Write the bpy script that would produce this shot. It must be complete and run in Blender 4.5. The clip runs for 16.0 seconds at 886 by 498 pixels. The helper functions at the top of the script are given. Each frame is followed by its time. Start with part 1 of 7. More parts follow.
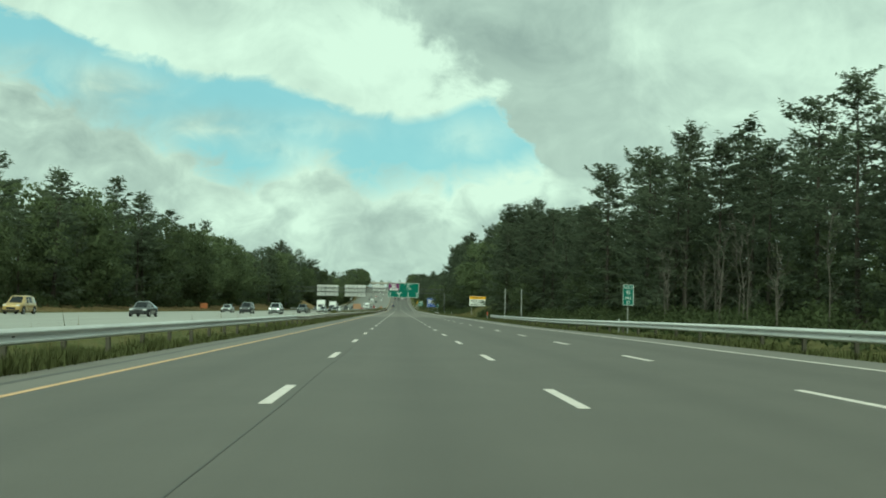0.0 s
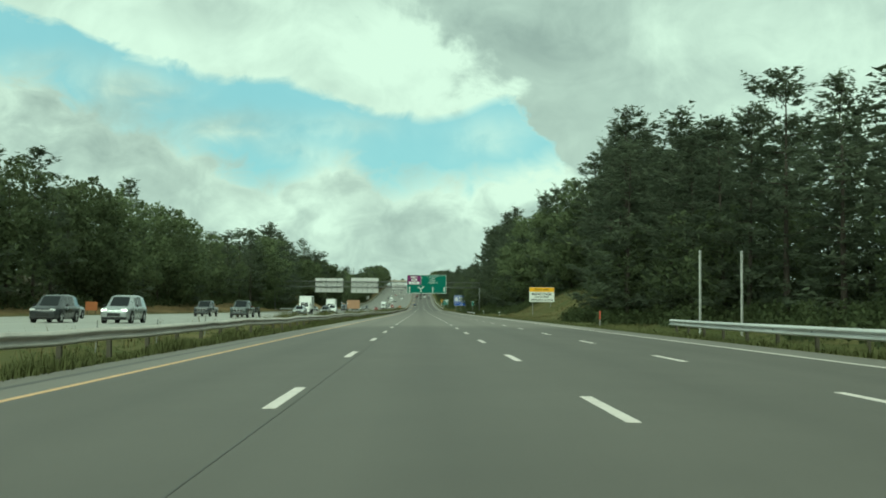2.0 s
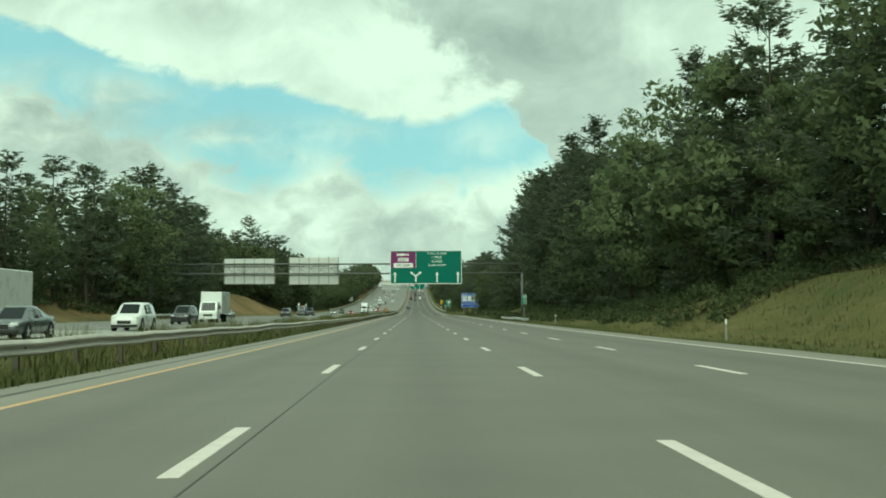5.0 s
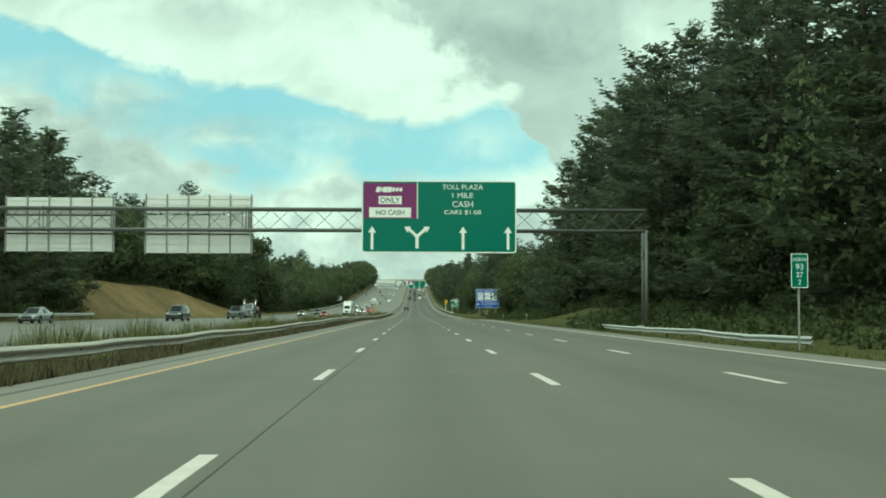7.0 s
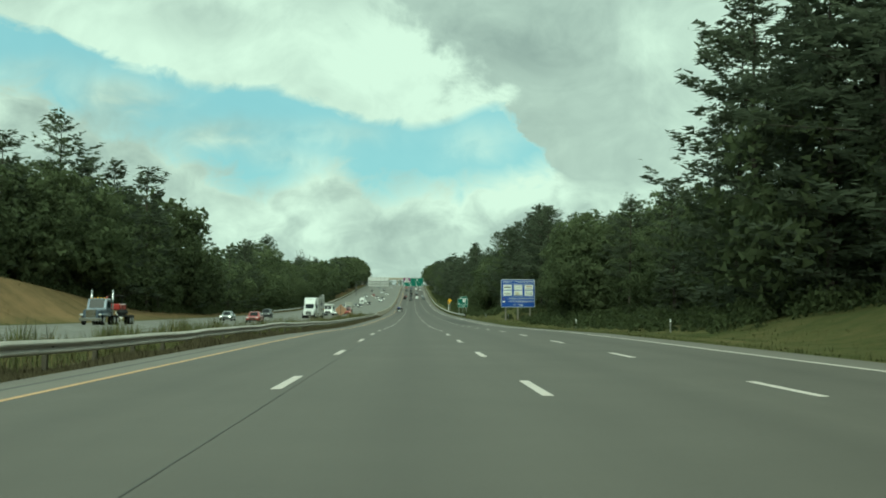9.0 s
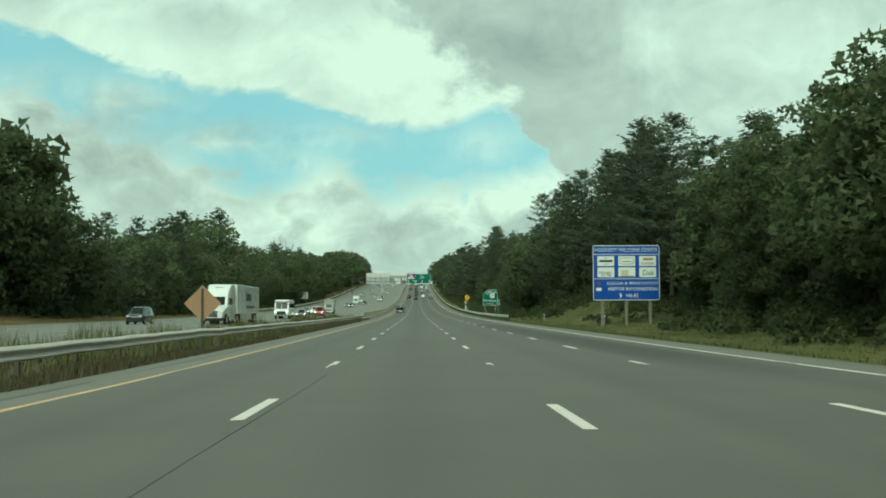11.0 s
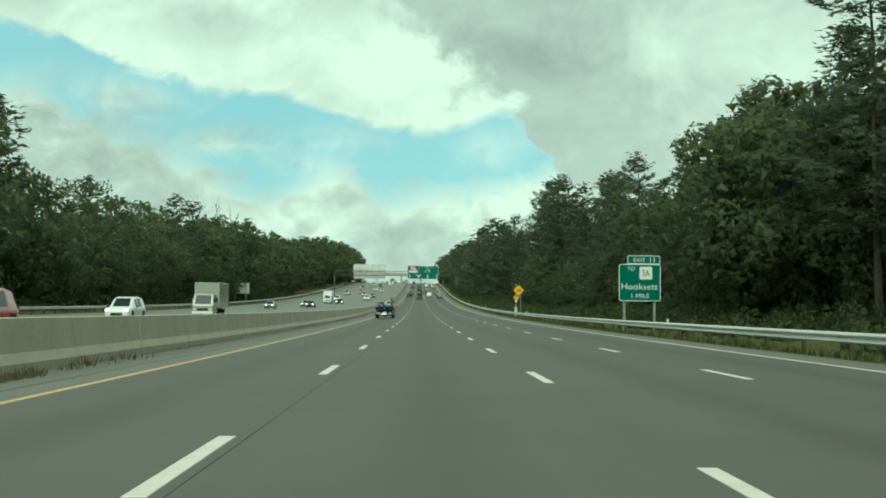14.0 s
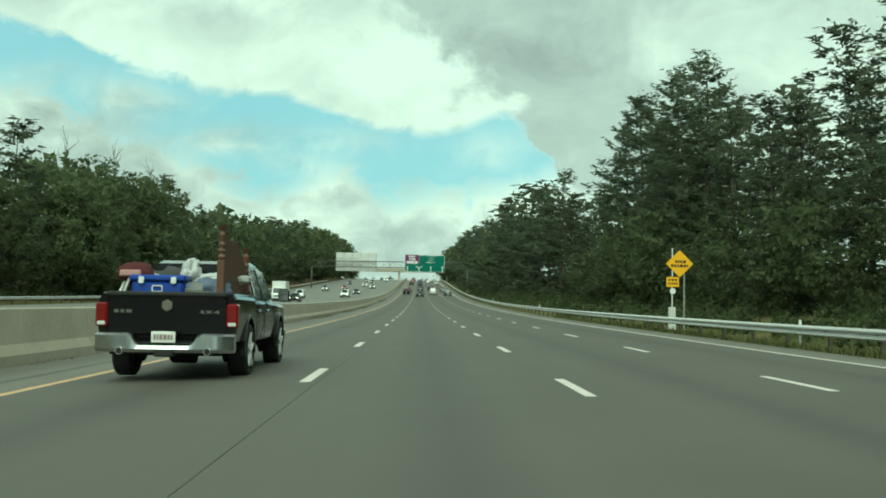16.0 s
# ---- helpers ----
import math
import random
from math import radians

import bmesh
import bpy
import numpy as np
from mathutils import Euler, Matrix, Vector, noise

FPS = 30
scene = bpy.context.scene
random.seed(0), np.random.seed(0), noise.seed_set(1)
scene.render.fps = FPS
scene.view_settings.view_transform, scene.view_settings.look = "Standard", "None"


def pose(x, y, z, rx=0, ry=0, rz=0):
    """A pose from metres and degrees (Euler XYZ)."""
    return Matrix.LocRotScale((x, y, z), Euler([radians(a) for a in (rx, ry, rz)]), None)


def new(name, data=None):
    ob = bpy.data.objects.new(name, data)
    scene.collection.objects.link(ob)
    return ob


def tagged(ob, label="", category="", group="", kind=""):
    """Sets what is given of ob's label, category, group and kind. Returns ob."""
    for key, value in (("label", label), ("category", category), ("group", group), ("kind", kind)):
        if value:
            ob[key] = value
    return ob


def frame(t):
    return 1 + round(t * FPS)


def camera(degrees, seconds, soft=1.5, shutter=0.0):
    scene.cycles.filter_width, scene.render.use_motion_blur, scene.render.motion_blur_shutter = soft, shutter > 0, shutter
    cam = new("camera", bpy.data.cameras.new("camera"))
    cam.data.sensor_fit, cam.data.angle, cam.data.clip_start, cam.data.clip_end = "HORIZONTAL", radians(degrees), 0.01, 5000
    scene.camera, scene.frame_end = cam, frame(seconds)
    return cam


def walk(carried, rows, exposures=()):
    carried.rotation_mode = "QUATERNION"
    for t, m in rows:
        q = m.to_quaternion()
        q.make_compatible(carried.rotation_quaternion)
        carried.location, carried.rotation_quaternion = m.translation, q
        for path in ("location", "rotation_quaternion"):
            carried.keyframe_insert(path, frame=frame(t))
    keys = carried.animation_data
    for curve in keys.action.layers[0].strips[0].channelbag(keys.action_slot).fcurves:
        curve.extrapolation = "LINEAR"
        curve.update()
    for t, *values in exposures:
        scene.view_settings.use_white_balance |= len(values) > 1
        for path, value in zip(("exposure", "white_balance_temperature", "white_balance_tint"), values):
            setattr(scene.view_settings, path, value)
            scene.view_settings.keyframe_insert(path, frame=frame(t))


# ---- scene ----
# All sizes below are real metres; K brings the whole place to one common scale.
K = 0.77
EYE = 1.075          # height of the lens over the road

# road grade (rise per metre) every 100 m from y = -100
GRADE = [-.0150, -.0140, -.0115, -.0120, -.0127, -.0123, -.0097, -.0062, -.0032, .0039, .0125, .0230, .0345,
         .0425, .0425, .0345, .020, .008, 0, -.008, -.010]
RISE = np.concatenate([[0], np.cumsum([(a + b) * 50 for a, b in zip(GRADE, GRADE[1:])])])
RISE = RISE - (GRADE[0] + GRADE[1]) * 50


def zr(y):
    """Height of the road surface at y."""
    y = np.clip(np.asarray(y, float), -100, 1899.9)
    k = ((y + 100) // 100).astype(int)
    d = y + 100 - k * 100
    g = np.array(GRADE)
    # a long low hump before the dip
    hump = np.interp(y, [300, 320, 490, 510, 560, 572], [0, .02, .385, .38, .06, 0])
    return RISE[k] + g[k] * d + (g[k + 1] - g[k]) * d * d / 200 + hump


cam = camera(44.52, 16.0, soft=1.85)
# seconds, x, y, yaw, pitch, roll
ROWS = [
    (0, -0.34, -0.25, -2.31, 2.55, 1.14),
    (0.5, -0.26, 24.46, -2.11, 2.58, 1.98),
    (1, -0.18, 49.09, -1.76, 2.51, 1.32),
    (1.5, -0.25, 73.36, -1.36, 2.46, 0.60),
    (2, -0.23, 98.12, -1.17, 2.50, 0.49),
    (2.5, -0.22, 123.20, -1.16, 2.58, 0.56),
    (3, -0.16, 148.42, -1.33, 2.59, 0.13),
    (3.5, -0.24, 173.21, -1.48, 2.54, 0.22),
    (4, -0.23, 198.35, -1.47, 2.56, 0.08),
    (6.5, -0.27, 323.84, -1.54, 2.80, -0.30),
    (7, -0.29, 348.37, -1.51, 2.77, 0.14),
    (7.5, -0.19, 373.22, -1.50, 2.86, -0.02),
    (8, -0.10, 398.34, -1.51, 2.86, 0.37),
    (8.5, -0.04, 423.21, -1.62, 2.90, 0.05),
    (9, 0.05, 448.05, -1.68, 2.85, 0.15),
    (10.25, 0.10, 511.30, -1.53, 2.92, -0.05),
    (11.5, 0.13, 574.51, -1.39, 2.98, -0.25),
    (12, 0.05, 599.68, -1.35, 3.07, -0.04),
    (12.5, 0.05, 625.20, -1.37, 3.14, 0.17),
    (13, 0.03, 650.64, -1.38, 3.16, 0.44),
    (13.5, -0.11, 675.60, -1.36, 3.19, 0.62),
    (14, -0.21, 700.84, -1.25, 3.20, 0.60),
    (14.5, -0.21, 726.33, -1.22, 3.21, 0.57),
    (15, -0.23, 751.29, -1.31, 3.17, 0.85),
    (15.5, -0.24, 776.48, -1.36, 3.21, 1.04),
    (16, -0.29, 801.94, -1.23, 3.26, 0.95),
]
walk(cam, [(t, pose(K * x, K * y, K * (float(zr(y)) + EYE), 90 + pitch, 0, yaw) @ pose(0, 0, 0, 0, 0, roll))
           for t, x, y, yaw, pitch, roll in ROWS],
     exposures=[(0, 0.07, 6250, -28), (2.5, 0.12, 6250, -28), (3.3, 0.18, 6600, -28), (4.3, 0.18, 6600, -28), (6.5, 0.17, 6250, -28), (7.5, 0.34, 6250, -28), (8, 0.40, 6250, -28), (8.4, 0.10, 6250, -28), (9, 0.06, 6250, -28), (13, 0.12, 6250, -28), (16, 0.2, 6250, -28)])

# ---------------------------------------------------------------- world and light
def nodes_of(tree):
    tree.nodes.clear()

    def node(kind, **props):
        nd = tree.nodes.new(kind)
        for key, value in props.items():
            if key == "op":
                nd.operation = value
            elif key == "blend":
                nd.blend_type = value
            else:
                nd.inputs[key].default_value = value
        return nd

    def link(a, b):
        tree.links.new(a, b)
    return node, link


def maths(node, link, op, a, b=None, c=None, clamp=False):
    nd = node("ShaderNodeMath", op=op)
    nd.use_clamp = clamp
    for i, v in enumerate((a, b, c)):
        if v is None:
            continue
        if isinstance(v, (int, float)):
            nd.inputs[i].default_value = v
        else:
            link(v, nd.inputs[i])
    return nd.outputs[0]


def ramp(node, link, fac, stops, mode="EASE"):
    nd = node("ShaderNodeValToRGB")
    nd.color_ramp.interpolation = mode
    el = nd.color_ramp.elements
    while len(el) < len(stops):
        el.new(0.5)
    for e, (p, c) in zip(el, stops):
        e.position = p
        e.color = (c, c, c, 1) if isinstance(c, (int, float)) else (*c, 1)
    if fac is not None:
        link(fac, nd.inputs[0])
    return nd.outputs[0]


SUN_EL, SUN_AZ = radians(46), radians(188)
world = bpy.data.worlds.new("cloudy_sky")
scene.world = world
world.use_nodes = True
node, link = nodes_of(world.node_tree)
M = lambda op, a, b=None, c=None, clamp=False: maths(node, link, op, a, b, c, clamp)
sky = node("ShaderNodeTexSky")
sky.sky_type = "NISHITA"
sky.sun_disc = False
sky.sun_elevation, sky.sun_rotation = SUN_EL, SUN_AZ
geo = node("ShaderNodeTexCoord")
sep = node("ShaderNodeSeparateXYZ")
link(geo.outputs["Generated"], sep.inputs[0])
X, Y, Z = sep.outputs
zc = M("MAXIMUM", Z, 0.0)
# the direction laid on a flat cloud deck: the clouds shrink towards the horizon
deck = M("ADD", zc, 0.10)
du, dv = M("DIVIDE", X, deck), M("DIVIDE", Y, deck)
cmb = node("ShaderNodeCombineXYZ")
link(du, cmb.inputs[0])
link(dv, cmb.inputs[1])


def noise_tex(vec, scale, detail=6, rough=0.55, dist=0.0, shift=(0, 0, 0), stretch=(1, 1, 1)):
    mp = node("ShaderNodeMapping")
    mp.inputs["Location"].default_value, mp.inputs["Scale"].default_value = shift, stretch
    link(vec, mp.inputs[0])
    nt = node("ShaderNodeTexNoise", Scale=scale, Detail=detail, Roughness=rough, Distortion=dist)
    link(mp.outputs[0], nt.inputs["Vector"])
    return nt.outputs[0]


n_big = noise_tex(cmb.outputs[0], 0.55, 8, 0.55, 0.3, (3.1, 1.7, 0))
n_mid = noise_tex(geo.outputs["Generated"], 9.0, 8, 0.58, 0.7, (0.3, 0.1, 0.6), (1, 1, 1.25))
n_low = noise_tex(geo.outputs["Generated"], 26.0, 6, 0.55, 0.6, (0.1, 0.7, 0.2), (1, 1, 1.35))
# azimuth and height of the direction, as tangents
ya = M("MAXIMUM", M("ABSOLUTE", Y), 0.05)
tu = M("DIVIDE", X, ya)
tv = M("DIVIDE", Z, ya)
t01 = M("MULTIPLY_ADD", tu, 1.0, M("MULTIPLY_ADD", n_low, 0.06, 0.47), True)
front = M("GREATER_THAN", Y, 0.0)
low0, mid0 = M("SUBTRACT", n_low, 0.5), M("SUBTRACT", n_mid, 0.5)


def edge(stops, along=None):
    """A line across the sky: heights over azimuth, both as tangents."""
    return ramp(node, link, t01 if along is None else along, [(p + 0.5 if along is None else p, v) for p, v in stops], "CARDINAL")


def step_in(value, width):
    return M("DIVIDE", value, width, clamp=True)


def heap(u0, v0, su, sv, amount):
    """A broad soft mass round a direction."""
    a = M("DIVIDE", M("SUBTRACT", M("MULTIPLY_ADD", mid0, 0.10, tu), u0), su)
    b = M("DIVIDE", M("SUBTRACT", M("MULTIPLY_ADD", low0, 0.035, tv), v0), sv)
    g = M("POWER", 2.718, M("MULTIPLY", M("ADD", M("MULTIPLY", a, a), M("MULTIPLY", b, b)), -1.0))
    return M("MULTIPLY", g, amount)


# a long rift of blue between a high bright cloud with a clean lower lip and ragged heaps below it
lip = edge([(-.50, .330), (-.38, .270), (-.328, .251), (-.276, .230), (-.224, .2135), (-.1715, .205), (-.119, .2005), (-.067, .185), (-.015, .1715),
            (.018, .170), (.05, .179), (.080, .188), (.103, .165), (.126, .1316), (.15, .118), (.5, .12)])
foot = edge([(-.5, .20), (-.38, .189), (-.349, .181), (-.323, .1655), (-.297, .1525), (-.25, .141), (-.208, .1264), (-.1715, .106), (-.135, .094), (-.098, .108),
             (-.0775, .118), (-.059, .110), (-.036, .096), (.027, .101), (.069, .098), (.0896, .106), (.11, .110), (.15, .118), (.5, .13)])
tv_lip = M("MULTIPLY_ADD", low0, 0.016, tv)
tv_foot = M("ADD", M("MULTIPLY_ADD", low0, 0.060, tv), M("MULTIPLY", mid0, 0.030))
above = M("SUBTRACT", tv_lip, lip)
blue = M("MULTIPLY", step_in(M("MULTIPLY", above, -1.0), 0.010), step_in(M("SUBTRACT", tv_foot, foot), 0.026))
veil = heap(-.27, .192, .045, .020, .85)
for h in ((-.185, .155, .05, .013, .75), (-.07, .158, .05, .012, .40), (-.36, .215, .05, .012, .40), (-.11, .135, .04, .010, .40), (.07, .150, .03, .02, .45), (-.30, .170, .03, .014, .4)):
    veil = M("ADD", veil, heap(*h))
blue = M("MULTIPLY", M("MULTIPLY", blue, front), M("SUBTRACT", 1.0, M("MULTIPLY", veil, M("MULTIPLY_ADD", n_low, 1.5, 0.25)), clamp=True))
other = M("MULTIPLY", M("MULTIPLY_ADD", n_big, 8.0, -5.0, True), M("LESS_THAN", Y, 0.0))
blue = M("MULTIPLY", M("MAXIMUM", blue, other), 0.92, clamp=True)
# the high cloud: bright in the west, grey and heavy east of a ragged boundary
turn_over = edge([(0.0, .10), (.17, .09), (.19, .083), (.21, .080), (.23, .065), (.25, .030), (.28, -.020), (.31, -.05), (1, -.10)], tv)
west = step_in(M("ADD", M("SUBTRACT", turn_over, tu), M("MULTIPLY_ADD", mid0, 0.42, M("MULTIPLY", low0, 0.16))), 0.07)
bright = M("MULTIPLY_ADD", mid0, 0.95, M("MULTIPLY_ADD", low0, 0.40, 0.86))
heavy = M("MULTIPLY_ADD", mid0, 1.0, M("MULTIPLY_ADD", low0, 0.45, 0.45))
heavy = M("ADD", heavy, M("MULTIPLY", M("MULTIPLY_ADD", tu, 2.2, -0.22, True), 0.24))
for h in ((.07, .235, .09, .022, -.20), (.16, .19, .07, .03, -.06), (.37, .22, .10, .05, .22), (.22, .255, .08, .03, .10)):
    heavy = M("ADD", heavy, heap(*h))
for h in ((-.19, .268, .07, .028, -.42), (-.06, .285, .05, .02, -.22), (-.37, .295, .06, .03, -.40), (.015, .205, .03, .012, -.12), (-.03, .215, .07, .02, .12)):
    bright = M("ADD", bright, heap(*h))
high = M("ADD", M("MULTIPLY", bright, west), M("MULTIPLY", heavy, M("SUBTRACT", 1.0, west)))
# the heaps below: bright ragged tops, greyer bodies, paler again at the horizon
top_share = edge([(-.5, .5), (-.36, .45), (-.30, .15), (-.15, .10), (-.11, .55), (-.075, .65), (-.04, .20), (.0, .30), (.06, .80), (.14, 1.0), (.17, .7), (.22, .2), (.5, .1)])
rim = M("MULTIPLY", M("SUBTRACT", 1.0, step_in(M("SUBTRACT", foot, tv_foot), 0.034)), top_share)
lower = M("MULTIPLY_ADD", mid0, 1.15, M("MULTIPLY_ADD", low0, 0.95, 0.50))
lower = M("MULTIPLY_ADD", rim, 0.48, lower)
for h in ((-.088, .078, .035, .018, .30), (-.14, .07, .05, .018, .16), (.11, .100, .05, .016, .20), (.02, .085, .05, .015, .06), (-.30, .125, .06, .02, -.12), (-.20, .085, .10, .02, .05), (0, .045, .25, .02, .06)):
    lower = M("ADD", lower, heap(*h))
over = step_in(M("ADD", above, 0.011), 0.010)
shade = M("ADD", M("MULTIPLY", high, over), M("MULTIPLY", lower, M("SUBTRACT", 1.0, over)))
behind_ = M("MULTIPLY_ADD", n_big, 0.95, M("MULTIPLY_ADD", n_mid, 1.0, -0.52))
away = M("MAXIMUM", M("SUBTRACT", 1.0, front), step_in(M("ADD", tv, -0.38), 0.3))
shade = M("ADD", M("MULTIPLY", shade, M("SUBTRACT", 1.0, away)), M("MULTIPLY", behind_, away), clamp=True)
cloud = node("ShaderNodeValToRGB")
cr = cloud.color_ramp.elements
cr[0].position, cr[0].color = 0.05, (0.43, 0.475, 0.49, 1)
cr[1].position, cr[1].color = 0.95, (1.03, 1.09, 1.03, 1)
e = cr.new(0.5)
e.color = (0.68, 0.73, 0.72, 1)
link(shade, cloud.inputs[0])
skyscale = node("ShaderNodeMixRGB", blend="MULTIPLY")
skyscale.inputs[0].default_value = 1
link(sky.outputs[0], skyscale.inputs[1])
skyscale.inputs[2].default_value = (0.105, 0.120, 0.105, 1)
pale = node("ShaderNodeMixRGB")
pale.inputs[0].default_value = 0.72
link(skyscale.outputs[0], pale.inputs[1])
pale.inputs[2].default_value = (0.46, 0.80, 1.00, 1)
mixc = node("ShaderNodeMixRGB")
link(blue, mixc.inputs[0])
link(cloud.outputs[0], mixc.inputs[1])
link(pale.outputs[0], mixc.inputs[2])
bg = node("ShaderNodeBackground", Strength=0.79)
link(mixc.outputs[0], bg.inputs[0])
wout = node("ShaderNodeOutputWorld")
link(bg.outputs[0], wout.inputs[0])

sun = new("sun", bpy.data.lights.new("sun", "SUN"))
sun.data.energy, sun.data.angle, sun.data.color = 2.5, radians(50), (1, 0.96, 0.88)
sun.matrix_world = pose(0, 0, 60, 90 - math.degrees(SUN_EL), 0, 180 - math.degrees(SUN_AZ))

# ---------------------------------------------------------------- materials
MATS = {}


def material(name, color, rough=0.6, metal=0.0, vary=0.0, scale=1.0, bump=0.0, bump_scale=20.0, spec=0.4,
             translucent=0.0, island=0.0, obj_vary=0.0, emit=0.0, streak=None, coat=0.0):
    """A procedural surface in object space: base colour with two scales of variation, bump, wear."""
    if name in MATS:
        return MATS[name]
    m = bpy.data.materials.new(name)
    m.use_nodes = True
    node, link = nodes_of(m.node_tree)
    M = lambda op, a, b=None, c=None, clamp=False: maths(node, link, op, a, b, c, clamp)
    tc = node("ShaderNodeTexCoord")
    bs = node("ShaderNodeBsdfPrincipled", Roughness=rough, Metallic=metal)
    bs.inputs["Specular IOR Level"].default_value = spec
    bs.inputs["Coat Weight"].default_value = coat
    col = node("ShaderNodeMixRGB", blend="MULTIPLY")
    col.inputs[0].default_value = 1
    col.inputs[1].default_value = (*color, 1)
    fac = None
    if vary:
        a = node("ShaderNodeTexNoise", Scale=scale, Detail=5, Roughness=0.6)
        b = node("ShaderNodeTexNoise", Scale=scale * 9, Detail=4, Roughness=0.6)
        mp = node("ShaderNodeMapping")
        if streak:
            mp.inputs["Scale"].default_value = streak
        link(tc.outputs["Object"], mp.inputs[0])
        link(mp.outputs[0], a.inputs["Vector"])
        link(mp.outputs[0], b.inputs["Vector"])
        s = M("ADD", M("MULTIPLY", a.outputs[0], 0.6), M("MULTIPLY", b.outputs[0], 0.4))
        fac = M("MULTIPLY_ADD", s, 4.0 * vary, 1.0 - 2.0 * vary)
        link(M("MULTIPLY_ADD", s, 0.25, rough - 0.12, True), bs.inputs["Roughness"])
    if island:
        g = node("ShaderNodeNewGeometry")
        v = M("MULTIPLY_ADD", g.outputs["Random Per Island"], 2 * island, 1 - island)
        fac = v if fac is None else M("MULTIPLY", fac, v)
    if obj_vary:
        o = node("ShaderNodeObjectInfo")
        v = M("MULTIPLY_ADD", o.outputs["Random"], 2 * obj_vary, 1 - obj_vary)
        fac = v if fac is None else M("MULTIPLY", fac, v)
    if fac is None:
        col.inputs[2].default_value = (1, 1, 1, 1)
    else:
        link(fac, col.inputs[2])
    link(col.outputs[0], bs.inputs["Base Color"])
    if bump:
        nt = node("ShaderNodeTexNoise", Scale=bump_scale, Detail=4, Roughness=0.6)
        link(tc.outputs["Object"], nt.inputs["Vector"])
        bp = node("ShaderNodeBump", Strength=bump, Distance=0.02)
        link(nt.outputs[0], bp.inputs["Height"])
        link(bp.outputs[0], bs.inputs["Normal"])
    if emit:
        bs.inputs["Emission Color"].default_value = (*color, 1)
        bs.inputs["Emission Strength"].default_value = emit
    out = node("ShaderNodeOutputMaterial")
    if translucent:
        tl = node("ShaderNodeBsdfTranslucent")
        link(col.outputs[0], tl.inputs[0])
        mx = node("ShaderNodeMixShader", Fac=translucent)
        link(bs.outputs[0], mx.inputs[1])
        link(tl.outputs[0], mx.inputs[2])
        link(mx.outputs[0], out.inputs[0])
    else:
        link(bs.outputs[0], out.inputs[0])
    MATS[name] = m
    return m


def asphalt_material():
    m = bpy.data.materials.new("asphalt")
    m.use_nodes = True
    node, link = nodes_of(m.node_tree)
    M = lambda op, a, b=None, c=None, clamp=False: maths(node, link, op, a, b, c, clamp)
    tc = node("ShaderNodeTexCoord")
    sp = node("ShaderNodeSeparateXYZ")
    link(tc.outputs["Object"], sp.inputs[0])

    def tex(scale, stretch=(1, 1, 1), detail=5, shift=(0, 0, 0)):
        mp = node("ShaderNodeMapping")
        mp.inputs["Scale"].default_value, mp.inputs["Location"].default_value = stretch, shift
        link(tc.outputs["Object"], mp.inputs[0])
        nt = node("ShaderNodeTexNoise", Scale=scale, Detail=detail, Roughness=0.6)
        link(mp.outputs[0], nt.inputs["Vector"])
        return nt.outputs[0]
    grit, patch, streaks = tex(45, detail=3), tex(0.35), tex(1.3, (1, 0.012, 1), 4)
    # oil line in the middle of each lane, paler wheel tracks beside it
    lane = M("FRACT", M("DIVIDE", M("ADD", sp.outputs[0], 1.83), 3.66))
    oil = M("SUBTRACT", 1.0, M("MULTIPLY", M("ABSOLUTE", M("SUBTRACT", lane, 0.5)), 5.0), clamp=True)
    oil = M("MULTIPLY", oil, M("MULTIPLY_ADD", streaks, 1.2, -0.1, True))
    # a long dark oil stain in the slow lane
    sx = M("SUBTRACT", 1.0, M("DIVIDE", M("ABSOLUTE", M("SUBTRACT", sp.outputs[0], M("MULTIPLY_ADD", sp.outputs[1], -0.012, 14.1))), 1.5), clamp=True)
    sy = M("SUBTRACT", 1.0, M("DIVIDE", M("ABSOLUTE", M("SUBTRACT", sp.outputs[1], 612.0)), 46.0), clamp=True)
    stain = M("MULTIPLY", M("MULTIPLY", M("MULTIPLY", sx, 2.2, clamp=True), M("MULTIPLY", sy, 3.0, clamp=True)), M("MULTIPLY_ADD", patch, 0.8, 0.45, True))
    # shoulders are greyer and grittier than the lanes
    val = M("MULTIPLY_ADD", grit, 0.30, 0.85)
    val = M("MULTIPLY", val, M("MULTIPLY_ADD", patch, 0.36, 0.82))
    val = M("MULTIPLY", val, M("MULTIPLY_ADD", streaks, 0.26, 0.87))
    # a paler stretch, strongest near y 170 and fading out by y 560
    pale_stretch = M("MULTIPLY", M("MULTIPLY_ADD", sp.outputs[1], 0.08, -12.7, True), M("MULTIPLY_ADD", sp.outputs[1], -0.0026, 1.445, True))
    val = M("MULTIPLY", val, M("MULTIPLY_ADD", pale_stretch, 0.66, 1.0))
    # the oil line grows darker where the traffic bunches before the exit
    worn = M("MULTIPLY_ADD", sp.outputs[1], 0.009, -5.7, True)
    val = M("MULTIPLY", val, M("MULTIPLY_ADD", M("MULTIPLY", oil, M("MULTIPLY_ADD", worn, 0.17, 0.24)), -1.0, M("MULTIPLY_ADD", worn, -0.10, 1.0)))
    val = M("MULTIPLY", val, M("MULTIPLY_ADD", stain, -0.52, 1.0))
    shoulder = M("MAXIMUM", M("GREATER_THAN", sp.outputs[0], 9.0), M("LESS_THAN", sp.outputs[0], -5.45))
    base = node("ShaderNodeMixRGB")
    link(shoulder, base.inputs[0])
    base.inputs[1].default_value = (0.108, 0.099, 0.084, 1)
    base.inputs[2].default_value = (0.164, 0.150, 0.129, 1)
    col = node("ShaderNodeMixRGB", blend="MULTIPLY")
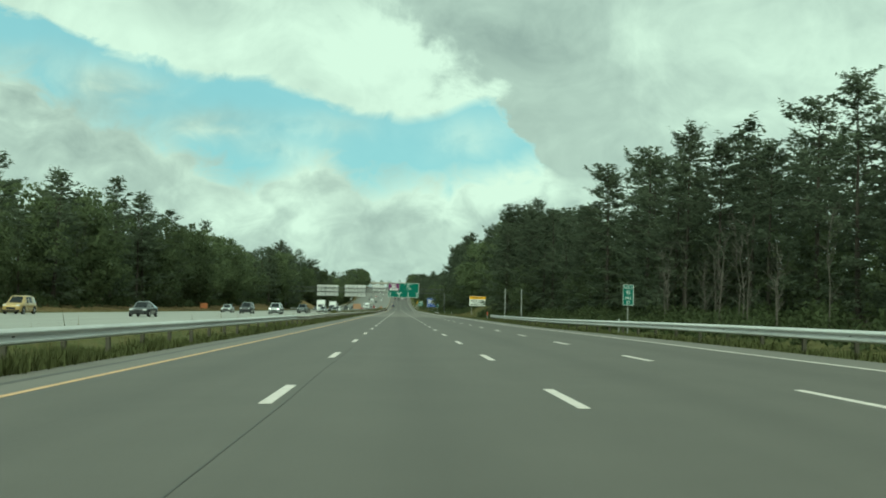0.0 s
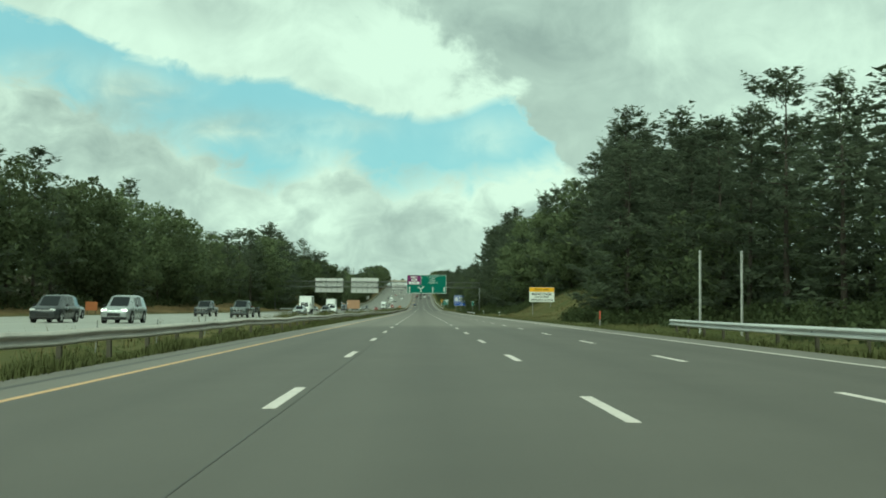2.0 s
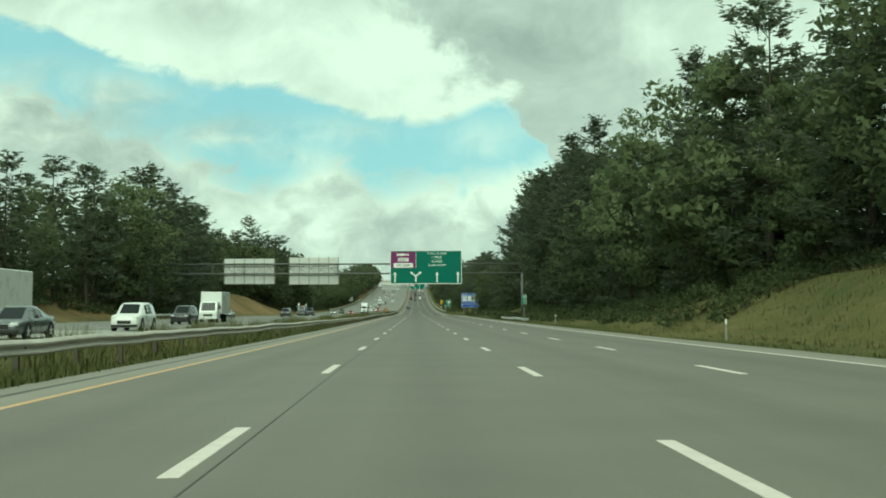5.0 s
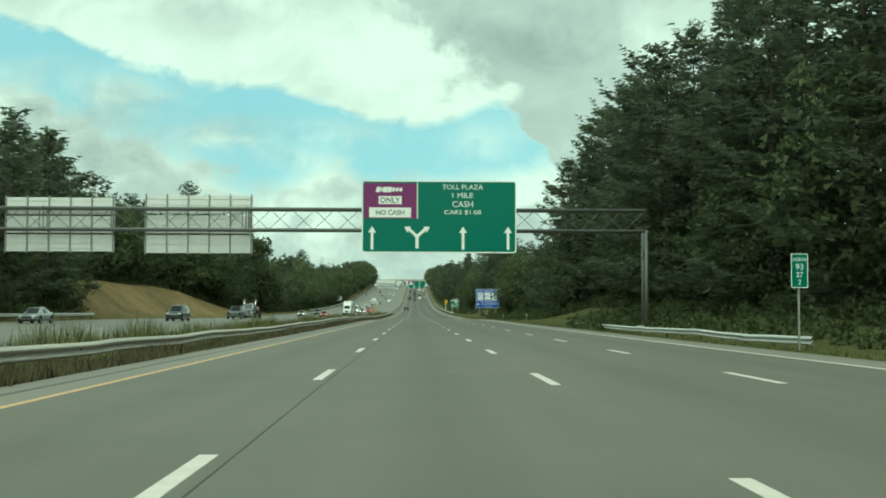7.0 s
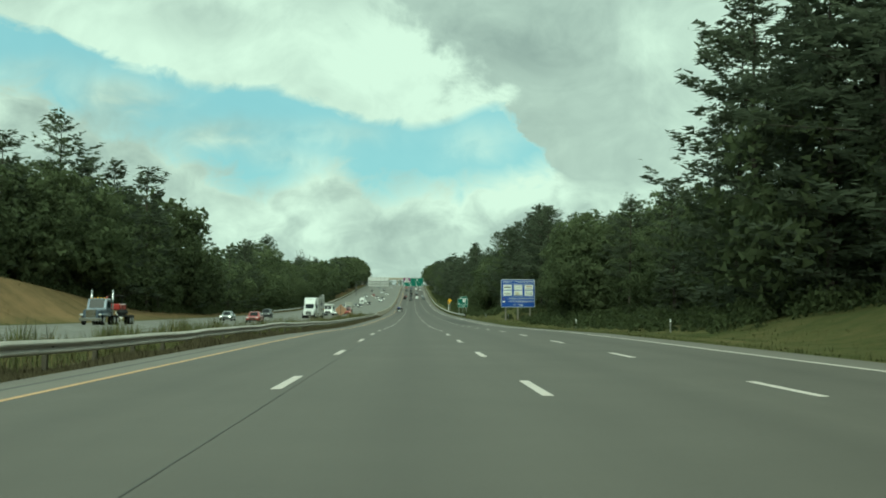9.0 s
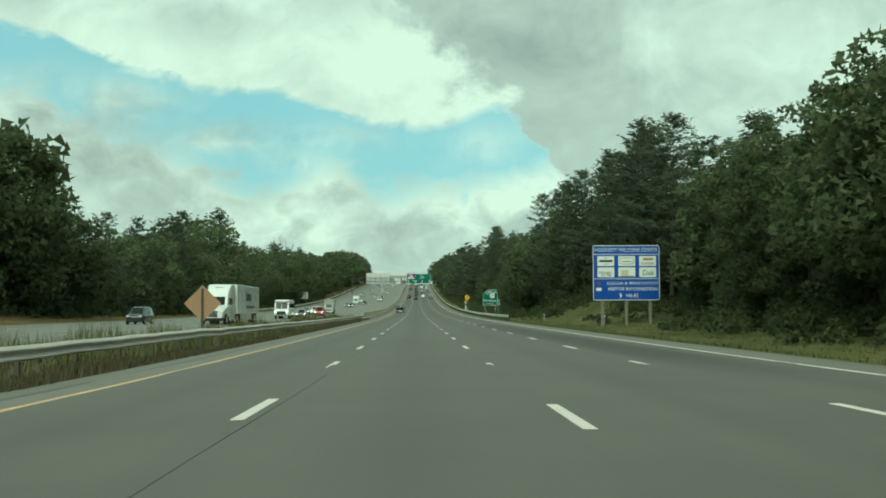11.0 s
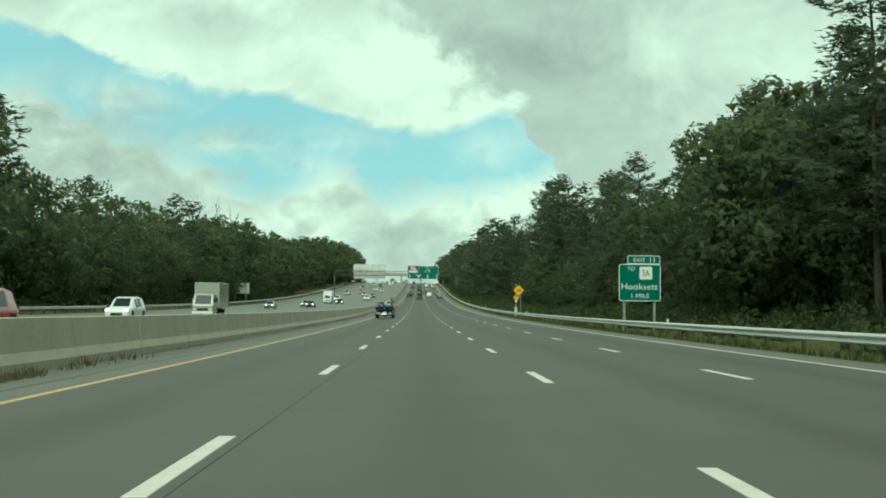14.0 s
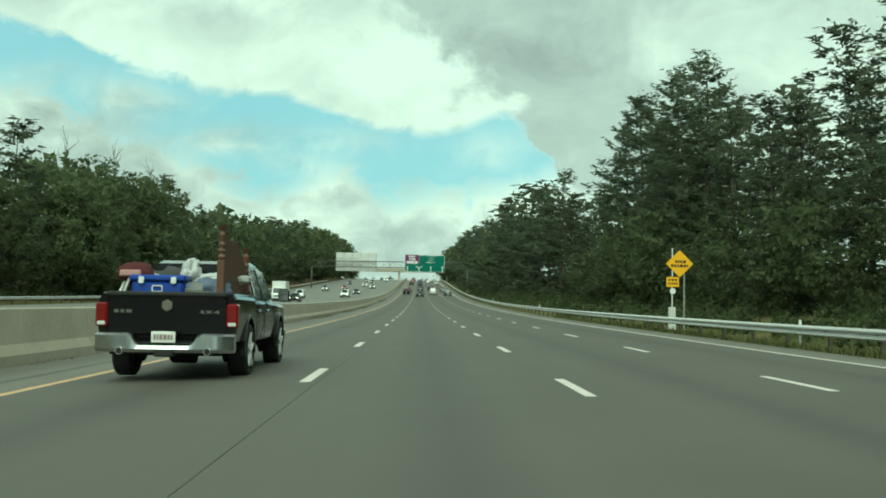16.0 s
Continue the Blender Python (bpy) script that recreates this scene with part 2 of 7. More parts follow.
    col.inputs[0].default_value = 1
    link(base.outputs[0], col.inputs[1])
    link(val, col.inputs[2])
    bs = node("ShaderNodeBsdfPrincipled", Roughness=0.70)
    bs.inputs["Specular IOR Level"].default_value = 0.45
    link(col.outputs[0], bs.inputs["Base Color"])
    bp = node("ShaderNodeBump", Strength=0.35, Distance=0.01)
    link(grit, bp.inputs["Height"])
    link(bp.outputs[0], bs.inputs["Normal"])
    out = node("ShaderNodeOutputMaterial")
    link(bs.outputs[0], out.inputs[0])
    return m


def ground_material():
    """Mown verge, dry tan cut slopes and brown forest floor, told apart by place and noise."""
    m = bpy.data.materials.new("verge_ground")
    m.use_nodes = True
    node, link = nodes_of(m.node_tree)
    M = lambda op, a, b=None, c=None, clamp=False: maths(node, link, op, a, b, c, clamp)
    tc = node("ShaderNodeTexCoord")
    sp = node("ShaderNodeSeparateXYZ")
    link(tc.outputs["Object"], sp.inputs[0])

    def tex(scale, detail=6):
        nt = node("ShaderNodeTexNoise", Scale=scale, Detail=detail, Roughness=0.65)
        link(tc.outputs["Object"], nt.inputs["Vector"])
        return nt.outputs[0]
    big, mid, fine = tex(0.09), tex(0.8), tex(9)
    green = node("ShaderNodeMixRGB")
    link(M("MULTIPLY_ADD", M("ADD", mid, big), 1.6, -1.1, True), green.inputs[0])
    green.inputs[1].default_value = (0.062, 0.085, 0.027, 1)
    green.inputs[2].default_value = (0.160, 0.132, 0.060, 1)
    dry = node("ShaderNodeMixRGB")
    link(M("MULTIPLY_ADD", M("ADD", M("ADD", M("MULTIPLY", fine, 0.5), M("MULTIPLY", mid, 0.7)), M("MULTIPLY", big, 1.3)), 2.4, -2.4, True), dry.inputs[0])
    dry.inputs[1].default_value = (0.120, 0.098, 0.046, 1)
    dry.inputs[2].default_value = (0.235, 0.160, 0.080, 1)
    side = node("ShaderNodeMixRGB")
    link(M("MULTIPLY_ADD", M("ADD", sp.outputs[0], M("MULTIPLY", mid, 6.0)), -0.25, -9.8, True), side.inputs[0])
    link(green.outputs[0], side.inputs[1])
    link(dry.outputs[0], side.inputs[2])
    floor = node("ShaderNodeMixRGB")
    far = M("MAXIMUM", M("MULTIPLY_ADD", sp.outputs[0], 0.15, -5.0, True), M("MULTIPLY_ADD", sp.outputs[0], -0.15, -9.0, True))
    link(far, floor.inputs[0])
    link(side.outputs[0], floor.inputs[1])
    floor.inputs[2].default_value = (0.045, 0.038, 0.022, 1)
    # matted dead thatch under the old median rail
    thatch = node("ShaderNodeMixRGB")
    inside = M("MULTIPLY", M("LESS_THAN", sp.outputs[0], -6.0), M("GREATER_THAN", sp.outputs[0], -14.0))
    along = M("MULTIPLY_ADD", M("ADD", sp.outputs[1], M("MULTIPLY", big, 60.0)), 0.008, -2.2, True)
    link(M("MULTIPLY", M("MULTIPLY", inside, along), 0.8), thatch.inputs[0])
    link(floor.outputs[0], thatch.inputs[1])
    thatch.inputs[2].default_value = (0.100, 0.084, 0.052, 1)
    val = M("MULTIPLY", M("MULTIPLY_ADD", fine, 0.9, 0.55), M("MULTIPLY_ADD", big, 0.5, 0.75))
    col = node("ShaderNodeMixRGB", blend="MULTIPLY")
    col.inputs[0].default_value = 1
    link(thatch.outputs[0], col.inputs[1])
    link(val, col.inputs[2])
    bs = node("ShaderNodeBsdfPrincipled", Roughness=0.95)
    bs.inputs["Specular IOR Level"].default_value = 0.1
    link(col.outputs[0], bs.inputs["Base Color"])
    bp = node("ShaderNodeBump", Strength=0.8, Distance=0.08)
    link(fine, bp.inputs["Height"])
    link(bp.outputs[0], bs.inputs["Normal"])
    out = node("ShaderNodeOutputMaterial")
    link(bs.outputs[0], out.inputs[0])
    return m


ASPHALT, GROUND = asphalt_material(), ground_material()
WHITE_LINE = material("white_road_paint", (0.66, 0.59, 0.55), 0.6, vary=0.22, scale=2.5, bump=0.2)
YELLOW_LINE = material("yellow_road_paint", (0.60, 0.375, 0.20), 0.65, vary=0.25, scale=2.0, bump=0.2)
SEAM = material("tar_seam", (0.068, 0.064, 0.056), 0.6, vary=0.3, scale=1.2)
GALV = material("galvanised_steel", (0.25, 0.25, 0.24), 0.55, 0.35, vary=0.2, scale=1.5, streak=(1, .3, 1))
RAIL_STEEL = material("weathered_rail_steel", (0.56, 0.56, 0.545), 0.55, 0.1, vary=0.25, scale=0.8, bump=0.1, streak=(1, .15, 1))
OLD_RAIL = material("stained_rail_steel", (0.46, 0.43, 0.385), 0.65, 0.05, vary=0.4, scale=0.9, bump=0.2, streak=(1, .2, 1))
DARK_STEEL = material("weathered_gantry_steel", (0.135, 0.138, 0.132), 0.6, 0.3, vary=0.2, scale=1.5, streak=(1, .3, 1))
WOODPOST = material("weathered_timber", (0.085, 0.076, 0.056), 0.9, vary=0.3, scale=4, bump=0.4, streak=(1, 1, .15))
WORN_PAINT = material("worn_lane_paint", (0.44, 0.44, 0.40), 0.7, vary=0.3, scale=1.5)
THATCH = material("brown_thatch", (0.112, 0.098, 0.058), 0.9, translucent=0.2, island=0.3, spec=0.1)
CONCRETE = material("barrier_concrete", (0.43, 0.385, 0.305), 0.85, vary=0.22, scale=0.9, bump=0.35, bump_scale=30)
BARK = material("bark", (0.075, 0.062, 0.05), 0.95, vary=0.35, scale=3, bump=0.7, bump_scale=14, streak=(1, 1, .2))
PALE_BARK = material("dead_wood", (0.115, 0.10, 0.085), 0.9, vary=0.3, scale=3, bump=0.5, streak=(1, 1, .2))
NEEDLES = material("pine_needles", (0.123, 0.144, 0.094), 0.65, translucent=0.5, vary=0.2, scale=0.35, island=0.10, obj_vary=0.22, spec=0.15)
LEAVES = material("broad_leaves", (0.132, 0.159, 0.080), 0.65, translucent=0.5, vary=0.24, scale=0.35, island=0.10, obj_vary=0.3, spec=0.15)
BUSH = material("shrub_leaves", (0.098, 0.120, 0.055), 0.7, translucent=0.5, vary=0.25, scale=0.3, island=0.14, spec=0.2)
BLADES = material("grass_blades", (0.104, 0.112, 0.044), 0.8, translucent=0.3, island=0.3, spec=0.15)
WEEDS = material("green_weeds", (0.112, 0.120, 0.050), 0.8, translucent=0.35, island=0.25, spec=0.1)
DRYBLADES = material("dry_grass", (0.158, 0.136, 0.064), 0.85, translucent=0.25, island=0.22, spec=0.1)

# ---------------------------------------------------------------- building helpers
def mesh_of(name, verts, faces, mats, smooth=False):
    me = bpy.data.meshes.new(name)
    me.from_pydata([tuple(v) for v in verts], [], faces)
    for m in (mats if isinstance(mats, (list, tuple)) else [mats]):
        me.materials.append(m)
    if smooth:
        me.polygons.foreach_set("use_smooth", [True] * len(me.polygons))
    me.update()
    return me


def thing(name, label, category, x=0, y=0, z=0, turn=0, group="", kind="", data=None):
    """A top-level thing at a place in real metres."""
    ob = new(name, data)
    ob.matrix_basis = pose(K * x, K * y, K * z, 0, 0, turn) @ Matrix.Scale(K, 4)
    return tagged(ob, label, category, group, kind)


def part(name, bm, mat, parent, label="", smooth=False, at=None):
    """Links a bmesh, or a ready mesh, as one mesh object under a thing or a part."""
    if isinstance(bm, bmesh.types.BMesh):
        me = bpy.data.meshes.new(name)
        bm.to_mesh(me)
        bm.free()
        me.materials.append(mat)
        if smooth:
            me.polygons.foreach_set("use_smooth", [True] * len(me.polygons))
            if smooth > 1:
                me.set_sharp_from_angle(angle=radians(smooth))
    else:
        me = bm
    ob = new(name, me)
    ob.parent = parent
    if at is not None:
        ob.matrix_basis = at if isinstance(at, Matrix) else Matrix.Translation(at)
    if label:
        ob["label"] = label
    return ob


def box(x0, x1, y0, y1, z0, z1, bevel=0.0, bm=None, m=None):
    bm = bm or bmesh.new()
    r = bmesh.ops.create_cube(bm, size=1)
    vs = r["verts"]
    for v in vs:
        v.co = Vector(((x0 + x1) / 2 + v.co.x * (x1 - x0), (y0 + y1) / 2 + v.co.y * (y1 - y0), (z0 + z1) / 2 + v.co.z * (z1 - z0)))
    if bevel:
        es = list({e for v in vs for e in v.link_edges})
        g = bmesh.ops.bevel(bm, geom=es, offset=bevel, segments=1, affect="EDGES")
        vs = g["verts"]
    if m is not None:
        bmesh.ops.transform(bm, matrix=m, verts=list(vs))
    return bm


def tube(a, b, r0, r1=None, seg=10, bm=None, caps=True):
    bm = bm or bmesh.new()
    a, b = Vector(a), Vector(b)
    d = b - a
    m = Matrix.Translation((a + b) / 2) @ d.to_track_quat("Z", "Y").to_matrix().to_4x4()
    bmesh.ops.create_cone(bm, cap_ends=caps, segments=seg, radius1=r0, radius2=r0 if r1 is None else r1, depth=d.length, matrix=m)
    return bm


def sweep(profile, ys, xfun, zfun, closed=False):
    """A section (x, z) drawn along the road."""
    n = len(profile)
    verts, faces = [], []
    for y in ys:
        for px, pz in profile:
            verts.append((xfun(y) + px, y, zfun(y) + pz))
    last = n if closed else n - 1
    for i in range(len(ys) - 1):
        for j in range(last):
            a, b = i * n + j, i * n + (j + 1) % n
            faces.append((a, b, b + n, a + n))
    if closed:
        faces += [tuple(range(n))[::-1], tuple(range((len(ys) - 1) * n, len(ys) * n))]
    return verts, faces


def lerp_list(y, table):
    return np.interp(y, [a for a, _ in table], [b for _, b in table])


# height of the ground behind the verge on each side, along the road
HR = [(-100, .3), (200, .6), (240, 2), (290, 4.6), (335, 3), (380, 1), (465, 1.2), (480, 2.0), (500, 2.2), (520, 1.2), (560, .5), (600, .3), (652, .3), (664, 1.6), (680, 3.6),
      (715, 2.5), (760, .5), (1000, 1), (1400, 2), (2500, 2)]
HL = [(-100, 1), (100, 1.2), (250, 2), (330, 3), (390, 5), (435, 3.6), (480, 5.2), (525, 6.9), (590, 6.9), (625, 4.5), (660, 2), (800, 1.5), (2500, 2)]


def sstep(a, b, x):
    t = np.clip((x - a) / (b - a), 0, 1)
    return t * t * (3 - 2 * t)


def bank(y):
    """How far the outer edge of the lanes is lifted where the road comes out of a bend."""
    return 0.13 * (1 - sstep(35, 100, np.asarray(y, float)))


def ground_z(x, y):
    x, y = np.asarray(x, float), np.asarray(y, float)
    z = zr(y)
    h = np.zeros_like(x + y)
    h = np.where((x > -6.9) & (x < 11.0), -0.3, h)
    h = np.where((x > -41.0) & (x < -13.4), -0.3, h)
    h = np.where(x >= 11.0, 1.3 * bank(y) - 0.12 - 0.16 * sstep(11.3, 13.5, x) + (0.24 + lerp_list(y, HR)) * sstep(16.5, 28, x) + 8 * sstep(28, 170, x), h)
    h = np.where((x <= -6.9) & (x >= -13.4), -0.22 - 0.13 * sstep(7.2, 9.2, -x) + 0.3 * sstep(9.6, 12.4, -x), h)
    h = np.where(x <= -41.0, -0.05 + lerp_list(y, HL) * sstep(43, 57, -x) + 8 * sstep(58, 220, -x), h)
    return z + h


def fall(x, y=200.0):
    """Crossfall of the pavement: level in the middle lanes, dropping to both shoulders."""
    flat = float(np.interp(x, [-7.5, -5.2, -1.83, 1.83, 9.1, 11.3], [-.215, -.125, 0, 0, -.035, -.11]))
    return flat + float(bank(y)) * float(np.clip((x - 1.83) / 7.27, 0, 1.3))


# ---------------------------------------------------------------- the ground, one sheet to the horizon
gx = np.array([-2600, -1500, -800, -400, -230, -150, -110, -85, -72, -64, -58, -54, -50, -47, -44, -42.5, -41.0, -40.9, -30, -13.5, -13.4,
               -12.4, -11.4, -10.4, -9.4, -8.6, -7.8, -7.2, -6.9, -6.8, 0, 10.9, 11.0, 11.5, 12.2, 13, 14, 15.2, 16.5, 18, 20, 22, 24, 26, 28,
               32, 40, 55, 80, 120, 180, 400, 800, 1500, 2600])
gy = np.concatenate([[-2500, -900, -400, -200], np.arange(-100, 1000, 8), np.arange(1000, 1900, 20), [1950, 2200, 2800, 3600]])
GX, GY = np.meshgrid(gx, gy)
GZ = ground_z(GX, GY)
rng = np.random.default_rng(4)
soil = ((GX > 12.5) | (GX < -42) | ((GX < -7.5) & (GX > -12)))
GZ = GZ + np.where(soil, rng.normal(0, 0.06, GX.shape), 0)
nx, ny = len(gx), len(gy)
me = mesh_of("ground", np.stack([GX, GY, GZ], -1).reshape(-1, 3),
             [(j * nx + i, j * nx + i + 1, (j + 1) * nx + i + 1, (j + 1) * nx + i) for j in range(ny - 1) for i in range(nx - 1)], GROUND, True)
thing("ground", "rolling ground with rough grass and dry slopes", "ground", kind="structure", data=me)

# ---------------------------------------------------------------- roadways, with thickness and a shallow crown at the shoulders
RY = list(np.arange(-120, 1000, 10.0)) + list(np.arange(1000, 1890, 10.0))
SECTION = (-7.3, -7.3, -5.2, -1.83, 1.83, 5.47, 9.1, 11.3, 11.3)
v, f = sweep([(px, 0) for px in SECTION], RY, lambda y: 0, lambda y: float(zr(y)))
v = [(px, py, pz + (-.42 if k % 9 in (0, 8) else fall(px, py))) for k, (px, py, pz) in enumerate(v)]
thing("road", "grey worn asphalt roadway with four lanes and shoulders", "road", kind="structure", data=mesh_of("road", v, f, ASPHALT))
ASPHALT2 = material("opposite_asphalt", (0.185, 0.18, 0.16), 0.75, vary=0.2, scale=0.4, bump=0.3, bump_scale=40, spec=0.4, streak=(1, .05, 1))
PALE_ROAD = material("pale_worn_paving", (0.33, 0.325, 0.295), 0.75, vary=0.16, scale=0.4, bump=0.3, bump_scale=40, spec=0.4, streak=(1, .05, 1))
for num, (ya_, yb_, mat_) in enumerate(((-120, 320, PALE_ROAD), (320, 1880, ASPHALT2)), 1):
    v, f = sweep([(-41.2, -0.35), (-41.2, -0.04), (-38, 0), (-15, 0), (-13.2, -0.04), (-13.2, -0.35)], list(np.arange(ya_, yb_ + 1, 10.0)), lambda y: 0, lambda y: float(zr(y)))
    thing("road_opposite_%d" % num, ("pale worn" if num == 1 else "light grey") + " roadway of the oncoming side", "road", kind="structure", data=mesh_of("road_opposite", v, f, mat_))


v, f = sweep([(-13.25, -0.4), (-13.25, -0.006), (-8.4, -0.02), (-8.4, -0.4)], list(np.arange(732, 1881, 10.0)), lambda y: 0, lambda y: float(zr(y)))
thing("road_shoulder", "light grey paved inner shoulder along the concrete barrier", "road", kind="structure", data=mesh_of("road_shoulder", v, f, ASPHALT2))


def strip(name, label, x0, x1, y0, y1, mat, lift=0.005, wobble=0.0, step=5.0):
    ys = np.arange(y0, y1 + step, step)
    r = random.Random(len(name) * 7 + int(x0 * 10))
    offs = [r.uniform(-wobble, wobble) for _ in ys]
    v, f = [], []
    for y, o in zip(ys, offs):
        z = float(zr(y)) + fall((x0 + x1) / 2, y)
        v += [(x0 + o, y, z), (x0 + o, y, z + lift), (x1 + o, y, z + lift), (x1 + o, y, z)]
    for i in range(len(ys) - 1):
        for j in range(3):
            f.append((4 * i + j, 4 * i + 4 + j, 4 * i + 5 + j, 4 * i + 1 + j))
    return thing(name, label, "road marking", kind="structure", data=mesh_of(name, v, f, mat))


strip("edge_line_yellow", "worn yellow edge line on the asphalt", -5.555, -5.425, -100, 1880, YELLOW_LINE)
strip("edge_line_white", "solid white edge line on the asphalt", 9.03, 9.18, -100, 1880, WHITE_LINE)
strip("edge_line_oncoming", "solid white edge line of the oncoming roadway", -16.1, -15.95, -100, 1880, WHITE_LINE)
strip("edge_line_outer", "solid white outer edge line of the oncoming roadway", -38.6, -38.45, -100, 1880, WHITE_LINE)
strip("pavement_seam", "dark tar seam between two paving runs", -1.655, -1.637, -100, 900, SEAM, 0.004, 0.03, 7.0)
strip("shoulder_seam", "dark seam along the shoulder joint", -6.52, -6.36, -100, 900, SEAM, 0.004, 0.04, 7.0)

# skip lines: one dash mesh, each dash an object of its own
PER = 12.192
db = box(-0.075, 0.075, 0, 3.048, -0.02, 0.006, 0.004)
dash = bpy.data.meshes.new("dash")
db.to_mesh(dash)
db.free()
dash.materials.append(WHITE_LINE)
for num, lx in enumerate((-1.83, 1.83, 5.47), 1):
    owner = thing("lane_line_%d" % num, "broken white lane line of separate painted dashes", "road marking", kind="structure")
    for k in range(-5, 118):
        y = k * PER
        if num == 2:
            # this line was repainted in runs, each a little out of step
            y = y + (0 if k <= 5 or 48 <= k <= 52 else -1.2 if k < 48 else -1.7)
        if num == 3:
            y = y - (1.1 if 33 <= k <= 46 else .55 if 10 <= k < 33 else 0)
        slope = math.degrees(math.atan((float(zr(y + 3)) - float(zr(y))) / 3))
        part("dash", dash, None, owner, at=pose(lx, y, float(zr(y)) + fall(lx, y), slope, 0, 0))
worn_dash = dash.copy()
worn_dash.name = "worn_dash"
worn_dash.materials[0] = WORN_PAINT
for num, lx in enumerate((-20.0, -24.0, -28.0, -32.0), 4):
    owner = thing("lane_line_%d" % num, "broken white lane line of the oncoming roadway", "road marking", kind="structure")
    for k in range(14, 110):
        y = k * PER
        part("dash", worn_dash, None, owner, at=pose(lx, y, float(zr(y)) + .004, math.degrees(math.atan((float(zr(y + 3)) - float(zr(y))) / 3)), 0, 0))

# ---------------------------------------------------------------- guard rails and barriers
W_BEAM = [(0, .435), (.02, .44), (.092, .475), (.092, .505), (.0, .585), (.0, .605), (.092, .660), (.092, .690), (.02, .750), (0, .758)]


def guardrail(name, label, x, y0, y1, side, lift=0.0, space=3.81, flare=0.0, wood=False, sag=0.0, steel=None):
    """Steel W-beam on posts. side: +1 when the traffic side is towards +x."""
    own = thing(name, label, "guardrail", kind="structure")
    ys = np.arange(y0, y1 + 0.1, 1.905)
    r = random.Random(int(y0 * 3 + x * 11))
    hts = np.cumsum([r.uniform(-sag, sag) for _ in ys])
    hts = hts - np.linspace(hts[0], hts[-1], len(ys))
    xo = lambda y: x + flare * (max(0.0, (y - (y1 - 25)) / 25) ** 2)
    base = lambda y: float(ground_z(x, y)) + lift
    zf = lambda y: base(y) + float(np.interp(y, ys, hts))
    prof = [(side * px, pz) for px, pz in W_BEAM]
    prof = prof + [(px - side * 0.012, pz) for px, pz in prof[::-1]]
    v, f = sweep(prof, ys, xo, zf, True)
    part("rail", mesh_of("rail", v, f, steel or RAIL_STEEL), None, own)
    if wood:
        pm = box(-.06, .06, -.055, .055, -.5, .68, .012)
    else:
        pm = bmesh.new()
        box(-.075, .075, -.06, -.05, -.5, .70, 0, pm)
        box(-.075, .075, .05, .06, -.5, .70, 0, pm)
        box(-.01, .01, -.05, .05, -.5, .70, 0, pm)
    pme = bpy.data.meshes.new("post")
    pm.to_mesh(pme)
    pm.free()
    pme.materials.append(WOODPOST if wood else GALV)
    bl = bpy.data.meshes.new("block")
    bb = box(-.05, .05, -.075, .075, .46, .70, .01)
    bb.to_mesh(bl)
    bb.free()
    bl.materials.append(WOODPOST)
    for i, y in enumerate(np.arange(y0 + 1, y1, space)):
        px = xo(y) - side * 0.18
        po = part("post", pme, None, own, at=pose(px, y, zf(y), 0, r.uniform(-1.5, 1.5), r.uniform(-2, 2)))
        part("block", bl, None, po, at=(side * 0.125, 0, 0))
    return own


guardrail("guardrail_1", "galvanised steel W-beam guardrail along the median", -7.75, -60, 80.5, 1, lift=0.085, wood=True)
guardrail("guardrail_2", "weathered W-beam guardrail on the grassy median", -7.9, 79, 716, 1, lift=0.025, wood=True, sag=0.03, steel=OLD_RAIL)
guardrail("guardrail_3", "galvanised W-beam guardrail along the wooded verge", 11.9, -60, 156, -1, lift=0.02, flare=1.2, wood=True)
guardrail("guardrail_4", "low old W-beam guardrail half sunk in brush", 14.4, 388, 451, -1, lift=-0.26, wood=True, sag=0.04)
guardrail("guardrail_5", "galvanised W-beam guardrail along the shoulder", 12.1, 689, 1420, -1, lift=0.02, wood=True)
guardrail("guardrail_7", "short W-beam guardrail at the foot of the cut slope", -41.9, 420, 492, 1, lift=0.1, wood=True)
guardrail("guardrail_6", "W-beam guardrail along the outer oncoming shoulder", -41.9, 780, 1300, 1, lift=0.1, wood=True)

# cast concrete barriers in separate 6 m lengths
JERSEY = [(-.30, -.45), (-.30, .08), (-.19, .30), (-.11, 1.03), (-.08, 1.05), (.08, 1.05), (.11, 1.03), (.19, .30), (.30, .08), (.30, -.45)]


def barrier(name, label, x, y0, y1, top, length=6.0, mat=None):
    own = thing(name, label, "barrier", kind="structure")
    sec = [(px, pz * (top / 1.05) if pz > 0 else pz) for px, pz in JERSEY]
    r = random.Random(int(x * 5))
    v, f = sweep(sec, [0, .03, length - .05, length - .02], lambda y: 0, lambda y: 0, True)
    n = len(sec)
    v = [(px * (.93 if k // n in (0, 3) else 1), py, pz) for k, (px, py, pz) in enumerate(v)]
    bme = mesh_of("barrier_block", v, f, mat or CONCRETE)
    for y in np.arange(y0, y1, length):
        sl = math.degrees(math.atan((float(zr(y + length)) - float(zr(y))) / length))
        part("barrier_block", bme, None, own, at=pose(x + r.uniform(-.015, .015), y, float(zr(y)) - .1, sl, 0, r.uniform(-.1, .1)))
    return own


barrier("concrete_barrier", "tan concrete median barrier with stained joints", -8.3, 720, 1500, .98)
v, f = sweep([(-8.15, -0.5), (-8.15, -0.225), (-7.28, -0.214), (-7.28, -0.5)], list(np.arange(714, 1501, 10.0)), lambda y: 0, lambda y: float(zr(y)))
thing("shoulder_apron", "dusty asphalt between the shoulder and the concrete barrier", "road", kind="structure", data=mesh_of("shoulder_apron", v, f, ASPHALT))

